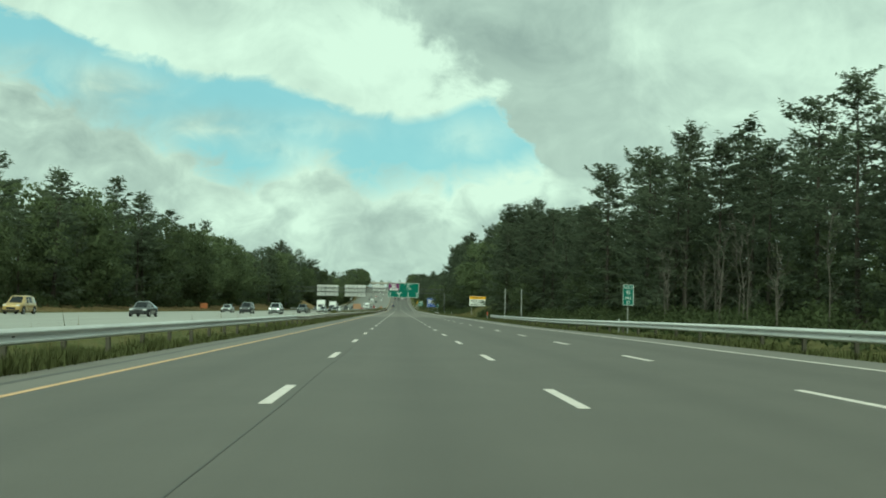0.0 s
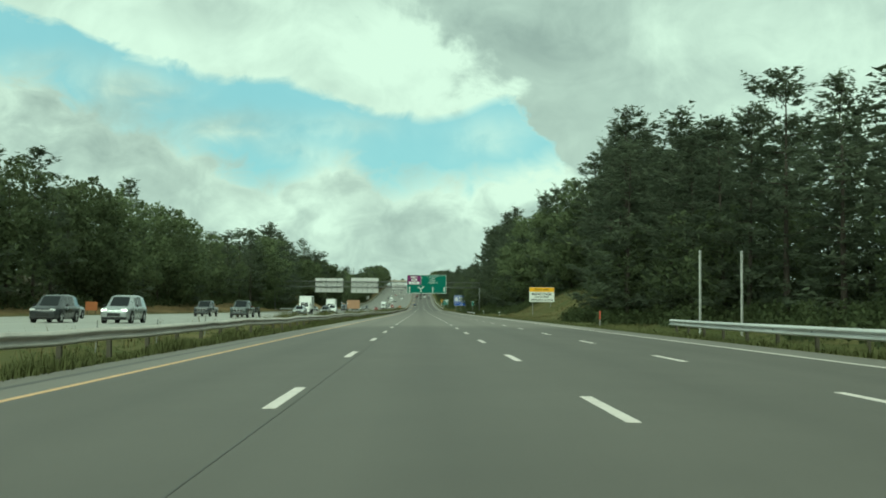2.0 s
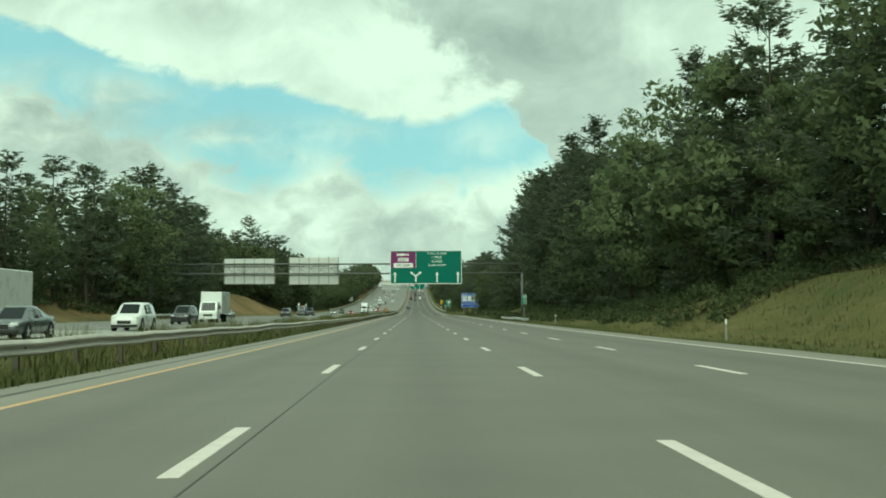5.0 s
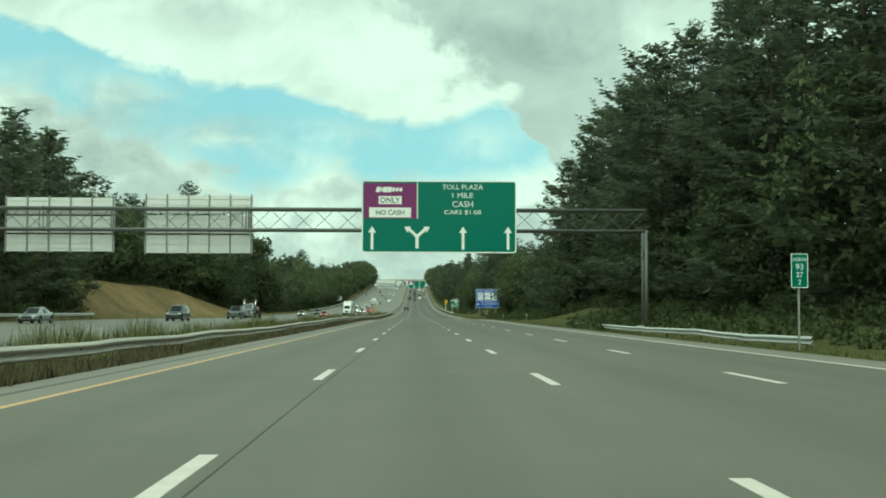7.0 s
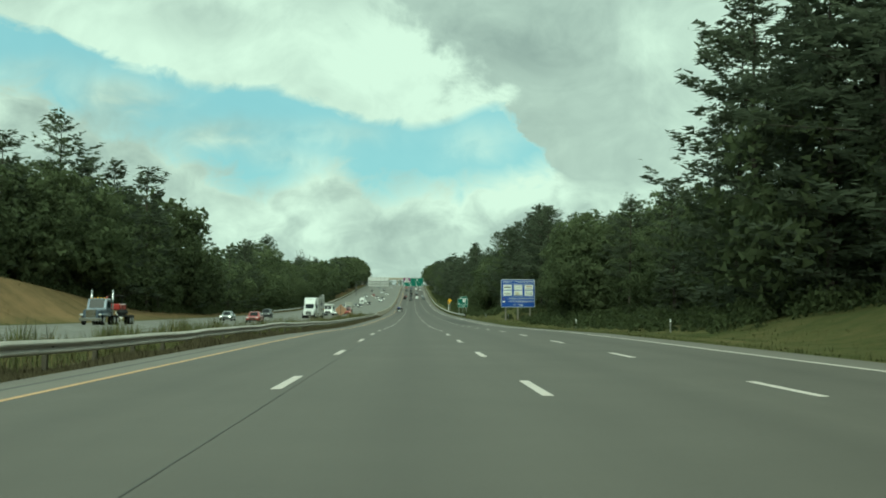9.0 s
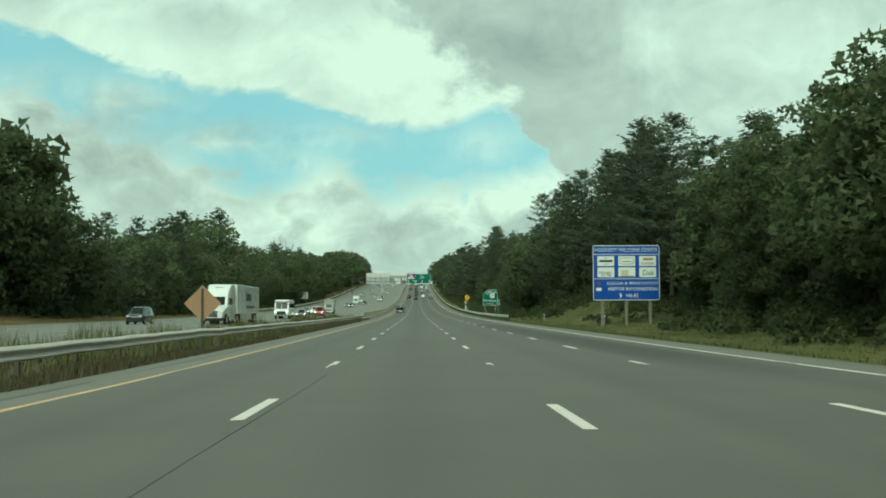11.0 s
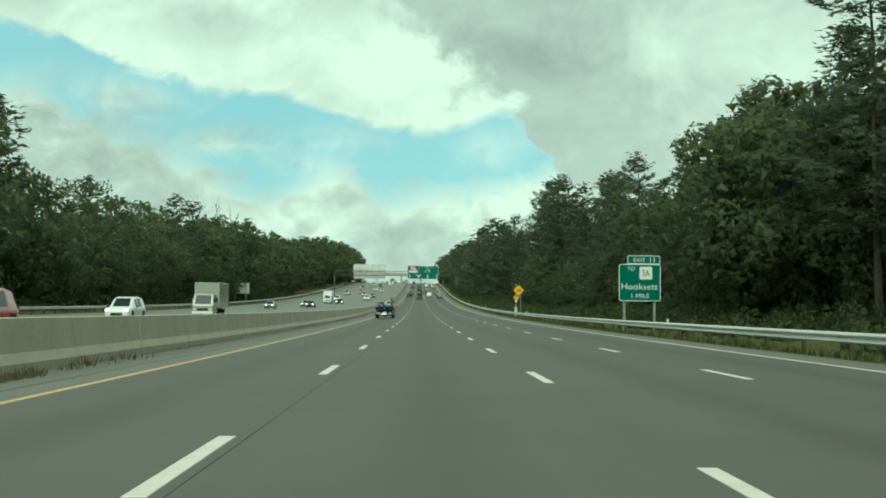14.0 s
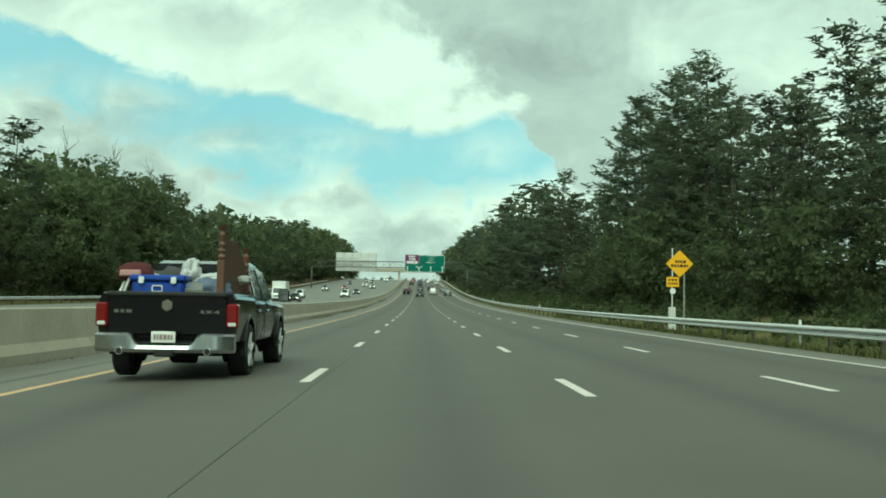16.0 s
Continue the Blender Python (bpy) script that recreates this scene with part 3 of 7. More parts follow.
# ---------------------------------------------------------------- trees
def leaf_cards(c, size, rng, flat=0.5, aspect=0.6, along=None):
    """Vertices (n*3, 3) of small pointed blades round the centres c."""
    n = len(c)
    d = rng.normal(size=(n, 3))
    d[:, 2] *= (1 - flat)
    if along is not None:
        d = d * 0.45 + along
    d /= np.linalg.norm(d, axis=1, keepdims=True) + 1e-9
    e = rng.normal(size=(n, 3))
    e[:, 2] *= (1 - flat * 0.6)
    e -= d * (e * d).sum(1, keepdims=True)
    e /= np.linalg.norm(e, axis=1, keepdims=True) + 1e-9
    s = size * rng.uniform(0.6, 1.35, (n, 1))
    a = c - d * s * 0.4 + e * s * aspect * 0.5
    b = c - d * s * 0.4 - e * s * aspect * 0.5
    g = c + d * s * 0.6 - np.array([0, 0, 1]) * s * 0.1
    return np.stack([a, b, g], 1).reshape(-1, 3)


def soft_normals(me, normals):
    """Foliage is shaded as a rounded mass, not blade by blade."""
    me.polygons.foreach_set("use_smooth", np.ones(len(me.polygons), bool))
    normals = normals / (np.linalg.norm(normals, axis=1, keepdims=True) + 1e-9)
    me.normals_split_custom_set_from_vertices(normals.tolist())


def pine_points(rng, H, spread, first=0.12, dens=14.0):
    """Centres of needle sprays, and branch lines, of an irregular white pine: long plumed boughs in loose tiers."""
    pts, lines, nrm = [], [], []
    h = H * first
    lop, heavy, ph = rng.uniform(0, 6.28), rng.uniform(.05, .3), rng.uniform(0, 6.28)
    while h < H * 0.985:
        t = (h / H - first) / (1 - first)
        prof = (1.0 - t) ** 0.50 * (0.74 + 0.26 * min(1, t / 0.25)) * (1 + 0.22 * math.sin(t * 11 + ph)) + 0.05
        nb = rng.integers(6, 10)
        a0 = rng.uniform(0, 6.28)
        for k in range(nb):
            if rng.random() < 0.16:
                continue
            a = a0 + k * 6.28 / nb + rng.normal(0, 0.35)
            L = spread * prof * rng.uniform(0.50, 1.12) * (1 + heavy * math.cos(a - lop))
            up = rng.uniform(-0.12, 0.20) + 0.40 * t * t
            m = max(6, int(L * dens))
            # needles sit in tufts along the bough and its side shoots
            nt = max(3, int(L * 2.4))
            ts = rng.uniform(0.10, 1.0, nt) ** 0.75
            tw = rng.normal(0, 0.42, nt) * (0.4 + 0.55 * L * ts * (1.25 - ts))
            tz = rng.normal(0.06, 0.19, nt)
            w = rng.integers(0, nt, m)
            x = L * ts[w] + rng.normal(0, 0.26, m)
            s = np.clip(x / max(L, .1), 0, 1.1)
            z = h + up * x - 0.06 * x * x / max(L, 1) + 0.14 * x * (s ** 3)
            side = tw[w] + rng.normal(0, 0.24, m)
            dz = tz[w] + rng.normal(0, 0.13, m)
            pts.append(np.stack([math.cos(a) * x - math.sin(a) * side, math.sin(a) * x + math.cos(a) * side, z + dz], 1))
            nrm.append(np.stack([math.cos(a) * (.35 + .5 * s), math.sin(a) * (.35 + .5 * s), 0.8 + dz * 1.5], 1))
            lines.append(((0, 0, h), (math.cos(a) * L * .85, math.sin(a) * L * .85, h + up * L * .85)))
        h += rng.uniform(0.85, 1.55) * (1.0 if t < .8 else .6)
    pts.append(np.stack([rng.normal(0, .22, 40), rng.normal(0, .22, 40), H + rng.uniform(-1.6, .2, 40)], 1))
    nrm.append(np.tile([0.1, 0, 1.0], (40, 1)))
    return np.concatenate(pts), lines, np.concatenate(nrm)


def broad_points(rng, H, spread, first=0.12, n_clump=80, per=42):
    """Centres of leaves in clumps over an uneven crown."""
    pts, lines, nrm = [], [], []
    ncl = 0
    while ncl < n_clump:
        u = rng.normal(size=3)
        u /= np.linalg.norm(u)
        rad = rng.uniform(0.45, 1.0) ** 0.5
        lump = 1 + 0.22 * math.sin(3 * math.atan2(u[1], u[0]) + H) + 0.18 * math.sin(5 * u[2] + H * 2)
        c = np.array([u[0] * spread * lump, u[1] * spread * lump, u[2] * H * (1 - first) * 0.5]) * rad
        c[2] += H * (first + (1 - first) * 0.5)
        r = rng.uniform(0.55, 1.25) * spread * 0.26
        p = rng.normal(size=(per, 3))
        p /= np.linalg.norm(p, axis=1, keepdims=True)
        p *= rng.uniform(0.35, 1.0, (per, 1)) ** 0.5 * r
        p[:, 2] *= 0.7
        pts.append(c + p)
        out_ = c - np.array([0, 0, H * .45])
        nrm.append(p / r * 0.7 + out_ / (np.linalg.norm(out_) + 1e-6) * 0.55 + np.array([0, 0, .55]))
        if ncl % 8 == 0:
            lines.append(((0, 0, H * (first + .1 * rng.random())), tuple(c)))
        ncl += 1
    return np.concatenate(pts), lines, np.concatenate(nrm)


def cards_mesh(name, verts, mat, normals=None):
    n = len(verts) // 3
    verts = np.array(verts)
    if normals is not None:
        # every blade turns its face the way the mass faces there
        t = verts.reshape(-1, 3, 3)
        g = np.cross(t[:, 1] - t[:, 0], t[:, 2] - t[:, 0])
        back = (g * normals[::3]).sum(1) < 0
        t[back] = t[back][:, [0, 2, 1]]
    me = bpy.data.meshes.new(name)
    me.vertices.add(n * 3)
    me.vertices.foreach_set("co", np.asarray(verts, np.float32).ravel())
    me.loops.add(n * 3)
    me.loops.foreach_set("vertex_index", np.arange(n * 3, dtype=np.int32))
    me.polygons.add(n)
    me.polygons.foreach_set("loop_start", np.arange(n, dtype=np.int32) * 3)
    me.materials.append(mat)
    me.update(calc_edges=True)
    if normals is not None:
        soft_normals(me, normals)
    return me


def trunk_mesh(rng, H, r, lines, mat, bend=0.25):
    bm = bmesh.new()
    q = [Vector((0, 0, -0.4))]
    for i in range(1, 7):
        q.append(Vector((rng.normal(0, bend * .25) * i / 4, rng.normal(0, bend * .25) * i / 4, H * .97 * i / 6)))
    for i in range(6):
        tube(q[i], q[i + 1], r * (1 - i / 6.4), r * (1 - (i + 1) / 6.4), 7, bm, False)
    for a, b in lines[::3]:
        tube(a, b, r * 0.16, r * 0.05, 4, bm, False)
    me = bpy.data.meshes.new("trunk")
    bm.to_mesh(me)
    bm.free()
    me.materials.append(mat)
    return me


PINES, BROADS = [], []
for i in range(5):
    r_ = np.random.default_rng(100 + i)
    H = (24, 27, 22, 25, 20)[i]
    p_, l_, n_ = pine_points(r_, H, (6.2, 6.8, 5.8, 7.0, 5.0)[i], (.06, .24, .10, .36, .04)[i], 20.0)
    out_ = n_ * np.array([1, 1, 0]) / (np.linalg.norm(n_[:, :2], axis=1, keepdims=True) + 1e-6) + np.array([0, 0, .12])
    c_, n_ = leaf_cards(p_, 0.56, r_, 0.55, 0.34, out_), np.repeat(n_, 3, 0)
    PINES.append((H, cards_mesh("crown", c_, NEEDLES, n_), trunk_mesh(r_, H, .31, l_, BARK), c_, n_))
for i in range(5):
    r_ = np.random.default_rng(200 + i)
    H = (17, 20, 14, 18, 12)[i]
    p_, l_, n_ = broad_points(r_, H, (5.2, 6.0, 5.0, 4.8, 4.6)[i], (.04, .08, .02, .05, .0)[i], 125, 74)
    c_, n_ = leaf_cards(p_, 0.42, r_, 0.35, 0.72), np.repeat(n_, 3, 0)
    BROADS.append((H, cards_mesh("crown", c_, LEAVES, n_), trunk_mesh(r_, H * .8, .2, l_, BARK), c_, n_))


def thinned(src, keep, grow, mat, seed):
    """The same crown with fewer, larger leaves, for trees that stay far off."""
    r = np.random.default_rng(seed)
    c = src[3].reshape(-1, 3, 3)
    sel = r.random(len(c)) < keep
    mid_ = c[sel].mean(1, keepdims=True)
    return cards_mesh("crown", (mid_ + (c[sel] - mid_) * grow).reshape(-1, 3), mat, src[4].reshape(-1, 3, 3)[sel].reshape(-1, 3))


THIN = {("pine", i): thinned(PINES[i], .30, 1.65, NEEDLES, i) for i in range(5)}
THIN.update({("broad", i): thinned(BROADS[i], .56, 1.12, LEAVES, 9 + i) for i in range(5)})


def tree(kind, i, x, y, scale, turn, lean, label, group):
    H, crown, trunk = (PINES if kind == "pine" else BROADS)[i][:3]
    if x < 0 or y > 965:
        crown = THIN[kind, i]
    ob = thing("pine_tree" if kind == "pine" else "broadleaf_tree", label, "tree", x, y, float(ground_z(x, y)), turn, group)
    ob.matrix_basis = ob.matrix_basis @ pose(0, 0, 0, lean, 0, 0) @ Matrix.Diagonal((scale, scale, scale, 1))
    part("trunk", trunk, None, ob)
    part("crown", crown, None, ob)
    return ob


PLABEL = ["tall dark green white pine with tiered ragged boughs", "tall white pine at the edge of the roadside woods",
          "dense dark pine with boughs low to the ground", "open-crowned tall pine with a bare lower trunk", "young conical pine among taller trees"]
BLABEL = ["full green broadleaf tree at the woods' edge", "tall leafy oak rising among the pines", "rounded green tree with boughs to the ground",
          "upright green maple in the roadside woods", "small bushy green tree before the woods"]

# how much of the wood's edge is pine along the road, where it begins, and how high its tops stand over the road
SHARE_R = [(0, .97), (95, 1), (232, 1), (240, .85), (330, .85), (400, 1), (480, 1), (541, 1), (548, .15), (620, .2), (640, .4), (653, .85), (712, 1), (745, 1), (755, .5), (788, .3), (800, .1), (845, .7), (860, 1), (960, 1), (1500, .6)]
FRONT_R = [(0, 28), (70, 28), (95, 25), (125, 25), (150, 25), (175, 22.5), (198, 20), (225, 20), (237, 28), (290, 34), (340, 30), (390, 27), (440, 27), (465, 25), (471, 28), (502, 28), (514, 25), (530, 25.5), (541, 25.5), (546, 24), (590, 25.0), (606, 24), (626, 24.5), (634, 26.5), (645, 28.5), (652, 29), (662, 27.5), (668, 26), (690, 29), (730, 27), (790, 25), (850, 26), (865, 28), (950, 28), (1000, 25.5), (1100, 20), (1500, 18.5)]
TOP_R = [(20, 15), (70, 16), (86, 15.5), (98, 20), (125, 20.5), (134, 19.5), (140, 17.5), (148, 16.6), (173, 17), (185, 18), (200, 20.5), (225, 23), (240, 22), (250, 26.5), (293, 30.5), (315, 30), (330, 28.5), (363, 28.5),
         (385, 29.5), (400, 30.5), (440, 30.8), (462, 30), (480, 30), (505, 30.5), (522, 28.5), (530, 27), (537, 25), (541, 21), (547, 16), (573, 17), (585, 18), (630, 16.5), (654, 18.2), (664, 21.5), (676, 24), (690, 25), (709, 25), (725, 24.8),
         (735, 23.5), (750, 23.6), (760, 23.5), (767, 20.5), (778, 20), (788, 21.5), (797, 17.5), (808, 18.5), (831, 19), (861, 20.5), (875, 22), (890, 24.5), (915, 27), (926, 28), (955, 28.3), (961, 26), (967, 18), (986, 18), (995, 25), (1050, 27.5), (1165, 24.5), (1500, 20)]
SHARE_L = [(0, .5), (250, .5), (430, .7), (450, .95), (560, .85), (600, .65), (690, .6), (800, .5), (1500, .45)]
FRONT_L = [(0, 51), (250, 51.5), (380, 52), (440, 47.5), (497, 48), (509, 58), (520, 61), (600, 60), (640, 55), (700, 49), (1500, 47)]
TOP_L = [(60, 17), (140, 20), (195, 24), (260, 23), (318, 23), (345, 22), (370, 20.5), (392, 23), (420, 23), (434, 26.5), (454, 27.5), (462, 25.5), (470, 24.5), (513, 28), (540, 28), (594, 27), (616, 28), (637, 29), (655, 28),
         (683, 30), (699, 28.5), (704, 17.5), (717, 16), (745, 17), (764, 17.5), (771, 22), (777, 23), (821, 25.5), (830, 25), (842, 20.5), (876, 21.2), (941, 21.5), (966, 23.5), (1000, 25), (1033, 22.5), (1116, 23), (1225, 25.5), (1312, 27), (1454, 26), (1500, 22)]
rt = random.Random(11)
BACK, YOUNG = [], []


def dense(side, y):
    """Stretches where the edge of the woods stands as one close, even wall."""
    return 430 < y < 540 or 585 < y < 790 or 40 < y < 230 if side > 0 else 470 < y < 650


def grown(kind, i, x, y, top, r):
    """The scale at which tree i of a kind reaches the given height over the road."""
    rise = float(ground_z(x, y)) - float(zr(y))
    return max(.3, (top - rise) / (PINES if kind == "pine" else BROADS)[i][0] * r)


for side, share, tops, front in ((1, SHARE_R, TOP_R, FRONT_R), (-1, SHARE_L, TOP_L, FRONT_L)):
    y = 20.0 if side > 0 else 60.0
    while y < 1560:
        top = float(lerp_list(y, tops))
        fx = float(lerp_list(y, front))
        x = side * (fx + rt.uniform(-0.6, 2.2))
        kind = "pine" if rt.random() < float(lerp_list(y, share)) else "broad"
        i = rt.randrange(5)
        full = side > 0 and y < 238 and kind == "pine"
        shut = kind == "pine" and (430 < y < 548 or y < 360 if side > 0 else 440 < y < 720)
        if shut:
            i = (0, 2, 2, 0, 4)[i]
        if y < 1010:
            tree(kind, i, x, y, grown(kind, i, x, y, top, (rt.uniform(.92, 1.04) if dense(side, y) and not full else rt.uniform(.80, 1.08) if full else rt.choice((.74, .86, .95, 1.0, 1.04))) * (1.0 if kind == "pine" else .88)), rt.uniform(0, 360), rt.uniform(-2.5, 2.5), (PLABEL if kind == "pine" else BLABEL)[i],
                 "roadside trees of the near woods" if side > 0 else "roadside trees of the far woods")
        else:
            BACK.append((kind, i, x, y, grown(kind, i, x, y, top, rt.uniform(.8, 1.0))))
        thin_ = side > 0 and 850 < y < 970
        for row in range(1, 3 if thin_ else 4 if side > 0 and (440 < y < 560 or 20 < y < 370 or 590 < y < 790) else 3):
            kb = "pine" if rt.random() < float(lerp_list(y, share)) + .1 else "broad"
            ib, xb = rt.randrange(5), x + side * row * rt.uniform(4, 6.5)
            if shut and kb == "pine":
                ib = (0, 2, 2, 0, 4)[ib]
            BACK.append((kb, ib, xb, y + rt.uniform(-4, 4), grown(kb, ib, xb, y, top, rt.uniform(.82, .98) if shut and side > 0 else rt.uniform(.62, .98))))
        # young growth under and between the tall ones
        xb, ib = x + side * rt.uniform(-1.5, 3), rt.randrange(5)
        YOUNG.append(("broad", ib, xb, y + rt.uniform(2, 5), grown("broad", ib, xb, y, top, rt.uniform(.25, .55))))
        if side > 0 and (440 < y < 560 or 20 < y < 370 or 590 < y < 790):
            for q in range(2):
                YOUNG.append((rt.choice(("pine", "broad")), ib, x + rt.uniform(1, 6), y + rt.uniform(-4, 4), grown("broad", ib, xb, y, top, rt.uniform(.3, .5))))
        if side < 0 and 540 < y < 720:
            for q in range(3):
                ib = rt.randrange(5)
                YOUNG.append(("broad", ib, x - rt.uniform(-1, 6), y + rt.uniform(-4, 4), grown("broad", ib, x, y, top, rt.uniform(.45, .78))))
        if thin_:
            for q in range(2):
                ib = rt.randrange(5)
                YOUNG.append(("broad", ib, x + rt.uniform(-3.5, 1), y + rt.uniform(-4, 4), grown("broad", ib, x, y, top, rt.uniform(.22, .42))))
        y += rt.uniform(6.6, 10.2) * (1.0 if thin_ else .78 if dense(side, y) else 1.0 if y < 1010 else 1.2)
# one tall open pine above the rest
tree("pine", 3, -58.0, 627.0, grown("pine", 3, -58.0, 627.0, 34.5, 1.0), 40, 1.0, "tall lone white pine rising above its neighbours", "roadside trees of the far woods")
# woods that close the view at the far end, over the crest
for k in range(90):
    x = rt.uniform(-260, 220)
    if -46 < x < 24:
        continue
    BACK.append((rt.choice(["pine", "broad"]), rt.randrange(5), x, rt.uniform(1560, 1850), rt.uniform(.7, .95)))
for k in range(70):
    BACK.append((rt.choice(["pine", "broad", "broad"]), rt.randrange(5), rt.uniform(-330, 330), rt.uniform(1960, 2250), rt.uniform(.8, 1.1)))


def woods(name, label, chosen, keep, grow, mat, kind_):
    """The trees behind the edge, joined: thinner leaf sets of the same crowns."""
    r = np.random.default_rng(len(chosen))
    out, nout = [], []
    for kind, i, x, y, s in chosen:
        if kind != kind_:
            continue
        src = (PINES if kind == "pine" else BROADS)[i]
        c = src[3].reshape(-1, 3, 3)
        sel = r.random(len(c)) < keep
        pick, pn_ = c[sel], src[4].reshape(-1, 3, 3)[sel].reshape(-1, 3)
        mid_ = pick.mean(1, keepdims=True)
        pick = mid_ + (pick - mid_) * grow
        a = r.uniform(0, 6.28)
        rot = np.array([[math.cos(a), -math.sin(a), 0], [math.sin(a), math.cos(a), 0], [0, 0, 1]])
        out.append((pick.reshape(-1, 3) @ rot.T) * s + np.array([x, y, float(ground_z(x, y))]))
        nout.append(pn_ @ rot.T)
    if out:
        thing(name, label, "woods", kind="stuff", data=cards_mesh(name, np.concatenate(out), mat, np.concatenate(nout)))


near = [b for b in BACK if b[3] < 1000]
close = [b for b in near if b[2] > 0 and b[3] < 965 and b[2] < float(lerp_list(b[3], FRONT_R)) + 8.5]
behind = [b for b in near if b not in close]
far_ = [b for b in BACK if b[3] >= 1000]
beside = [b for b in behind if b[2] > 0 and b[3] < 880]
behind = [b for b in behind if b not in beside]
woods("inner_pine_woods", "dark pines deeper inside the roadside woods", beside, .09, 2.3, NEEDLES, "pine")
woods("inner_leafy_woods", "green trees deeper inside the roadside woods", beside, .15, 1.8, LEAVES, "broad")
woods("pine_woods", "dark mass of pines behind the woods' edge", behind, .05, 2.9, NEEDLES, "pine")
woods("leafy_woods", "green mass of broadleaf trees behind the edge", behind, .08, 2.3, LEAVES, "broad")
woods("close_pine_woods", "pines standing just inside the woods' edge", close, .26, 1.6, NEEDLES, "pine")
woods("close_leafy_woods", "broadleaf trees standing just inside the woods' edge", close, .36, 1.35, LEAVES, "broad")
woods("young_trees", "young green trees filling the woods' edge", [b for b in YOUNG if b[2] > 0 and b[3] < 860], .22, 1.3, LEAVES, "broad")
woods("young_distant_trees", "young green trees further along the woods' edge", [b for b in YOUNG if b[2] > 0 and 860 <= b[3] < 1010], .20, 1.4, LEAVES, "broad")
woods("young_pines", "young pines between the tall trunks", [b for b in YOUNG if b[2] > 0 and b[3] < 1010], .2, 1.5, NEEDLES, "pine")
woods("young_far_trees", "young green trees along the far woods' edge", [b for b in YOUNG if b[2] < 0 and b[3] < 1010], .12, 1.8, LEAVES, "broad")
woods("distant_pine_woods", "distant dark pines on the rising ground", far_, .035, 3.8, NEEDLES, "pine")
woods("distant_leafy_woods", "distant green trees on the rising ground", far_, .06, 3.0, LEAVES, "broad")

# trunks of the trees behind, seen between the boughs
bm = bmesh.new()
for kind, i, x, y, s in near[::2]:
    if abs(x) < 60:
        z = float(ground_z(x, y))
        tube((x, y, z - .3), (x + rt.uniform(-.4, .4), y, z + 9 * s), .22, .1, 5, bm, False)
wt = bpy.data.meshes.new("woods_trunks")
bm.to_mesh(wt)
bm.free()
wt.materials.append(BARK)
thing("woods_trunks", "brown trunks standing inside the woods", "tree trunks", kind="stuff", data=wt)

# bare pale stems before the pines, and tall bare snags over the far woods
def dead_tree(x, y, hgt, girth, label, group):
    bm = bmesh.new()
    q = [Vector((0, 0, -.3))] + [Vector((rt.uniform(-.012, .012) * j * hgt / 1.2, rt.uniform(-.01, .01) * j * hgt / 1.2, hgt * j / 5)) for j in range(1, 6)]
    k = girth / .05
    for j in range(5):
        tube(q[j], q[j + 1], girth * (1 - .16 * j), girth * (.84 - .16 * j), 6, bm, False)
        for w_ in range((4 if j > 0 else 0) if k < 2 else (7 if j > 1 else 1)):
            o = q[j].lerp(q[j + 1], rt.random())
            e_ = o + Vector((rt.uniform(-.8, .8), rt.uniform(-.8, .8), rt.uniform(.4, 1.3))) * min(k, 1.8)
            tube(o, e_, .022 * k, .010 * k, 4, bm, False)
            tube(e_, e_ + Vector((rt.uniform(-.3, .3), rt.uniform(-.3, .3), rt.uniform(.3, .7))) * min(k, 1.8), .010 * k, .004 * k, 4, bm, False)
    sn = thing("dead_tree", label, "dead tree", x, y, float(ground_z(x, y)), 0, group)
    part("trunk", bm, PALE_BARK, sn)


for k in range(16):
    dead_tree(22.2 + rt.uniform(-.8, 2.0), 60 + k * 2.6 + rt.uniform(-2, 2), rt.uniform(4.0, 7.5), .045, "bare pale dead stem before the pines", "dead stems by the guardrail")
for x, y, hgt in ((-54, 967, 23.5), (-56, 999, 24.5), (-53, 1012, 23.5), (-57, 1030, 25)):
    dead_tree(x, y, hgt, .16, "tall bare grey snag above the woods", "bare snags in the far woods")

# undergrowth along both wood edges
r_ = np.random.default_rng(77)
cl, cn, cs = [], [], []


def clump(x, y, rad, tallness=1.05):
    m_ = int((100 if x > 0 and y < 900 else 50) * rad ** 1.6)
    cs.append(np.full(m_, .28 if x > 0 and y < 900 else .42))
    p_ = r_.normal(size=(m_, 3))
    p_ /= np.linalg.norm(p_, axis=1, keepdims=True)
    cn.append(p_ * np.array([1, 1, .6]) + np.array([0, 0, .55]))
    p_ = p_ * rad * r_.uniform(.45, 1, (m_, 1))
    p_[:, 2] = np.abs(p_[:, 2]) * tallness + r_.uniform(0, .2)
    cl.append(p_ + np.array([x, y, float(ground_z(x, y))]))


for side, front in ((1, FRONT_R), (-1, FRONT_L)):
    for y in np.arange(10, 1100, 1.5):
        for k in range(2):
            clump(side * (float(lerp_list(y, front)) - r_.uniform(-2, 2.8) - (1.0 if side > 0 else 0)), y + r_.uniform(-1, 1), r_.uniform(.6, 1.6), 1.3)
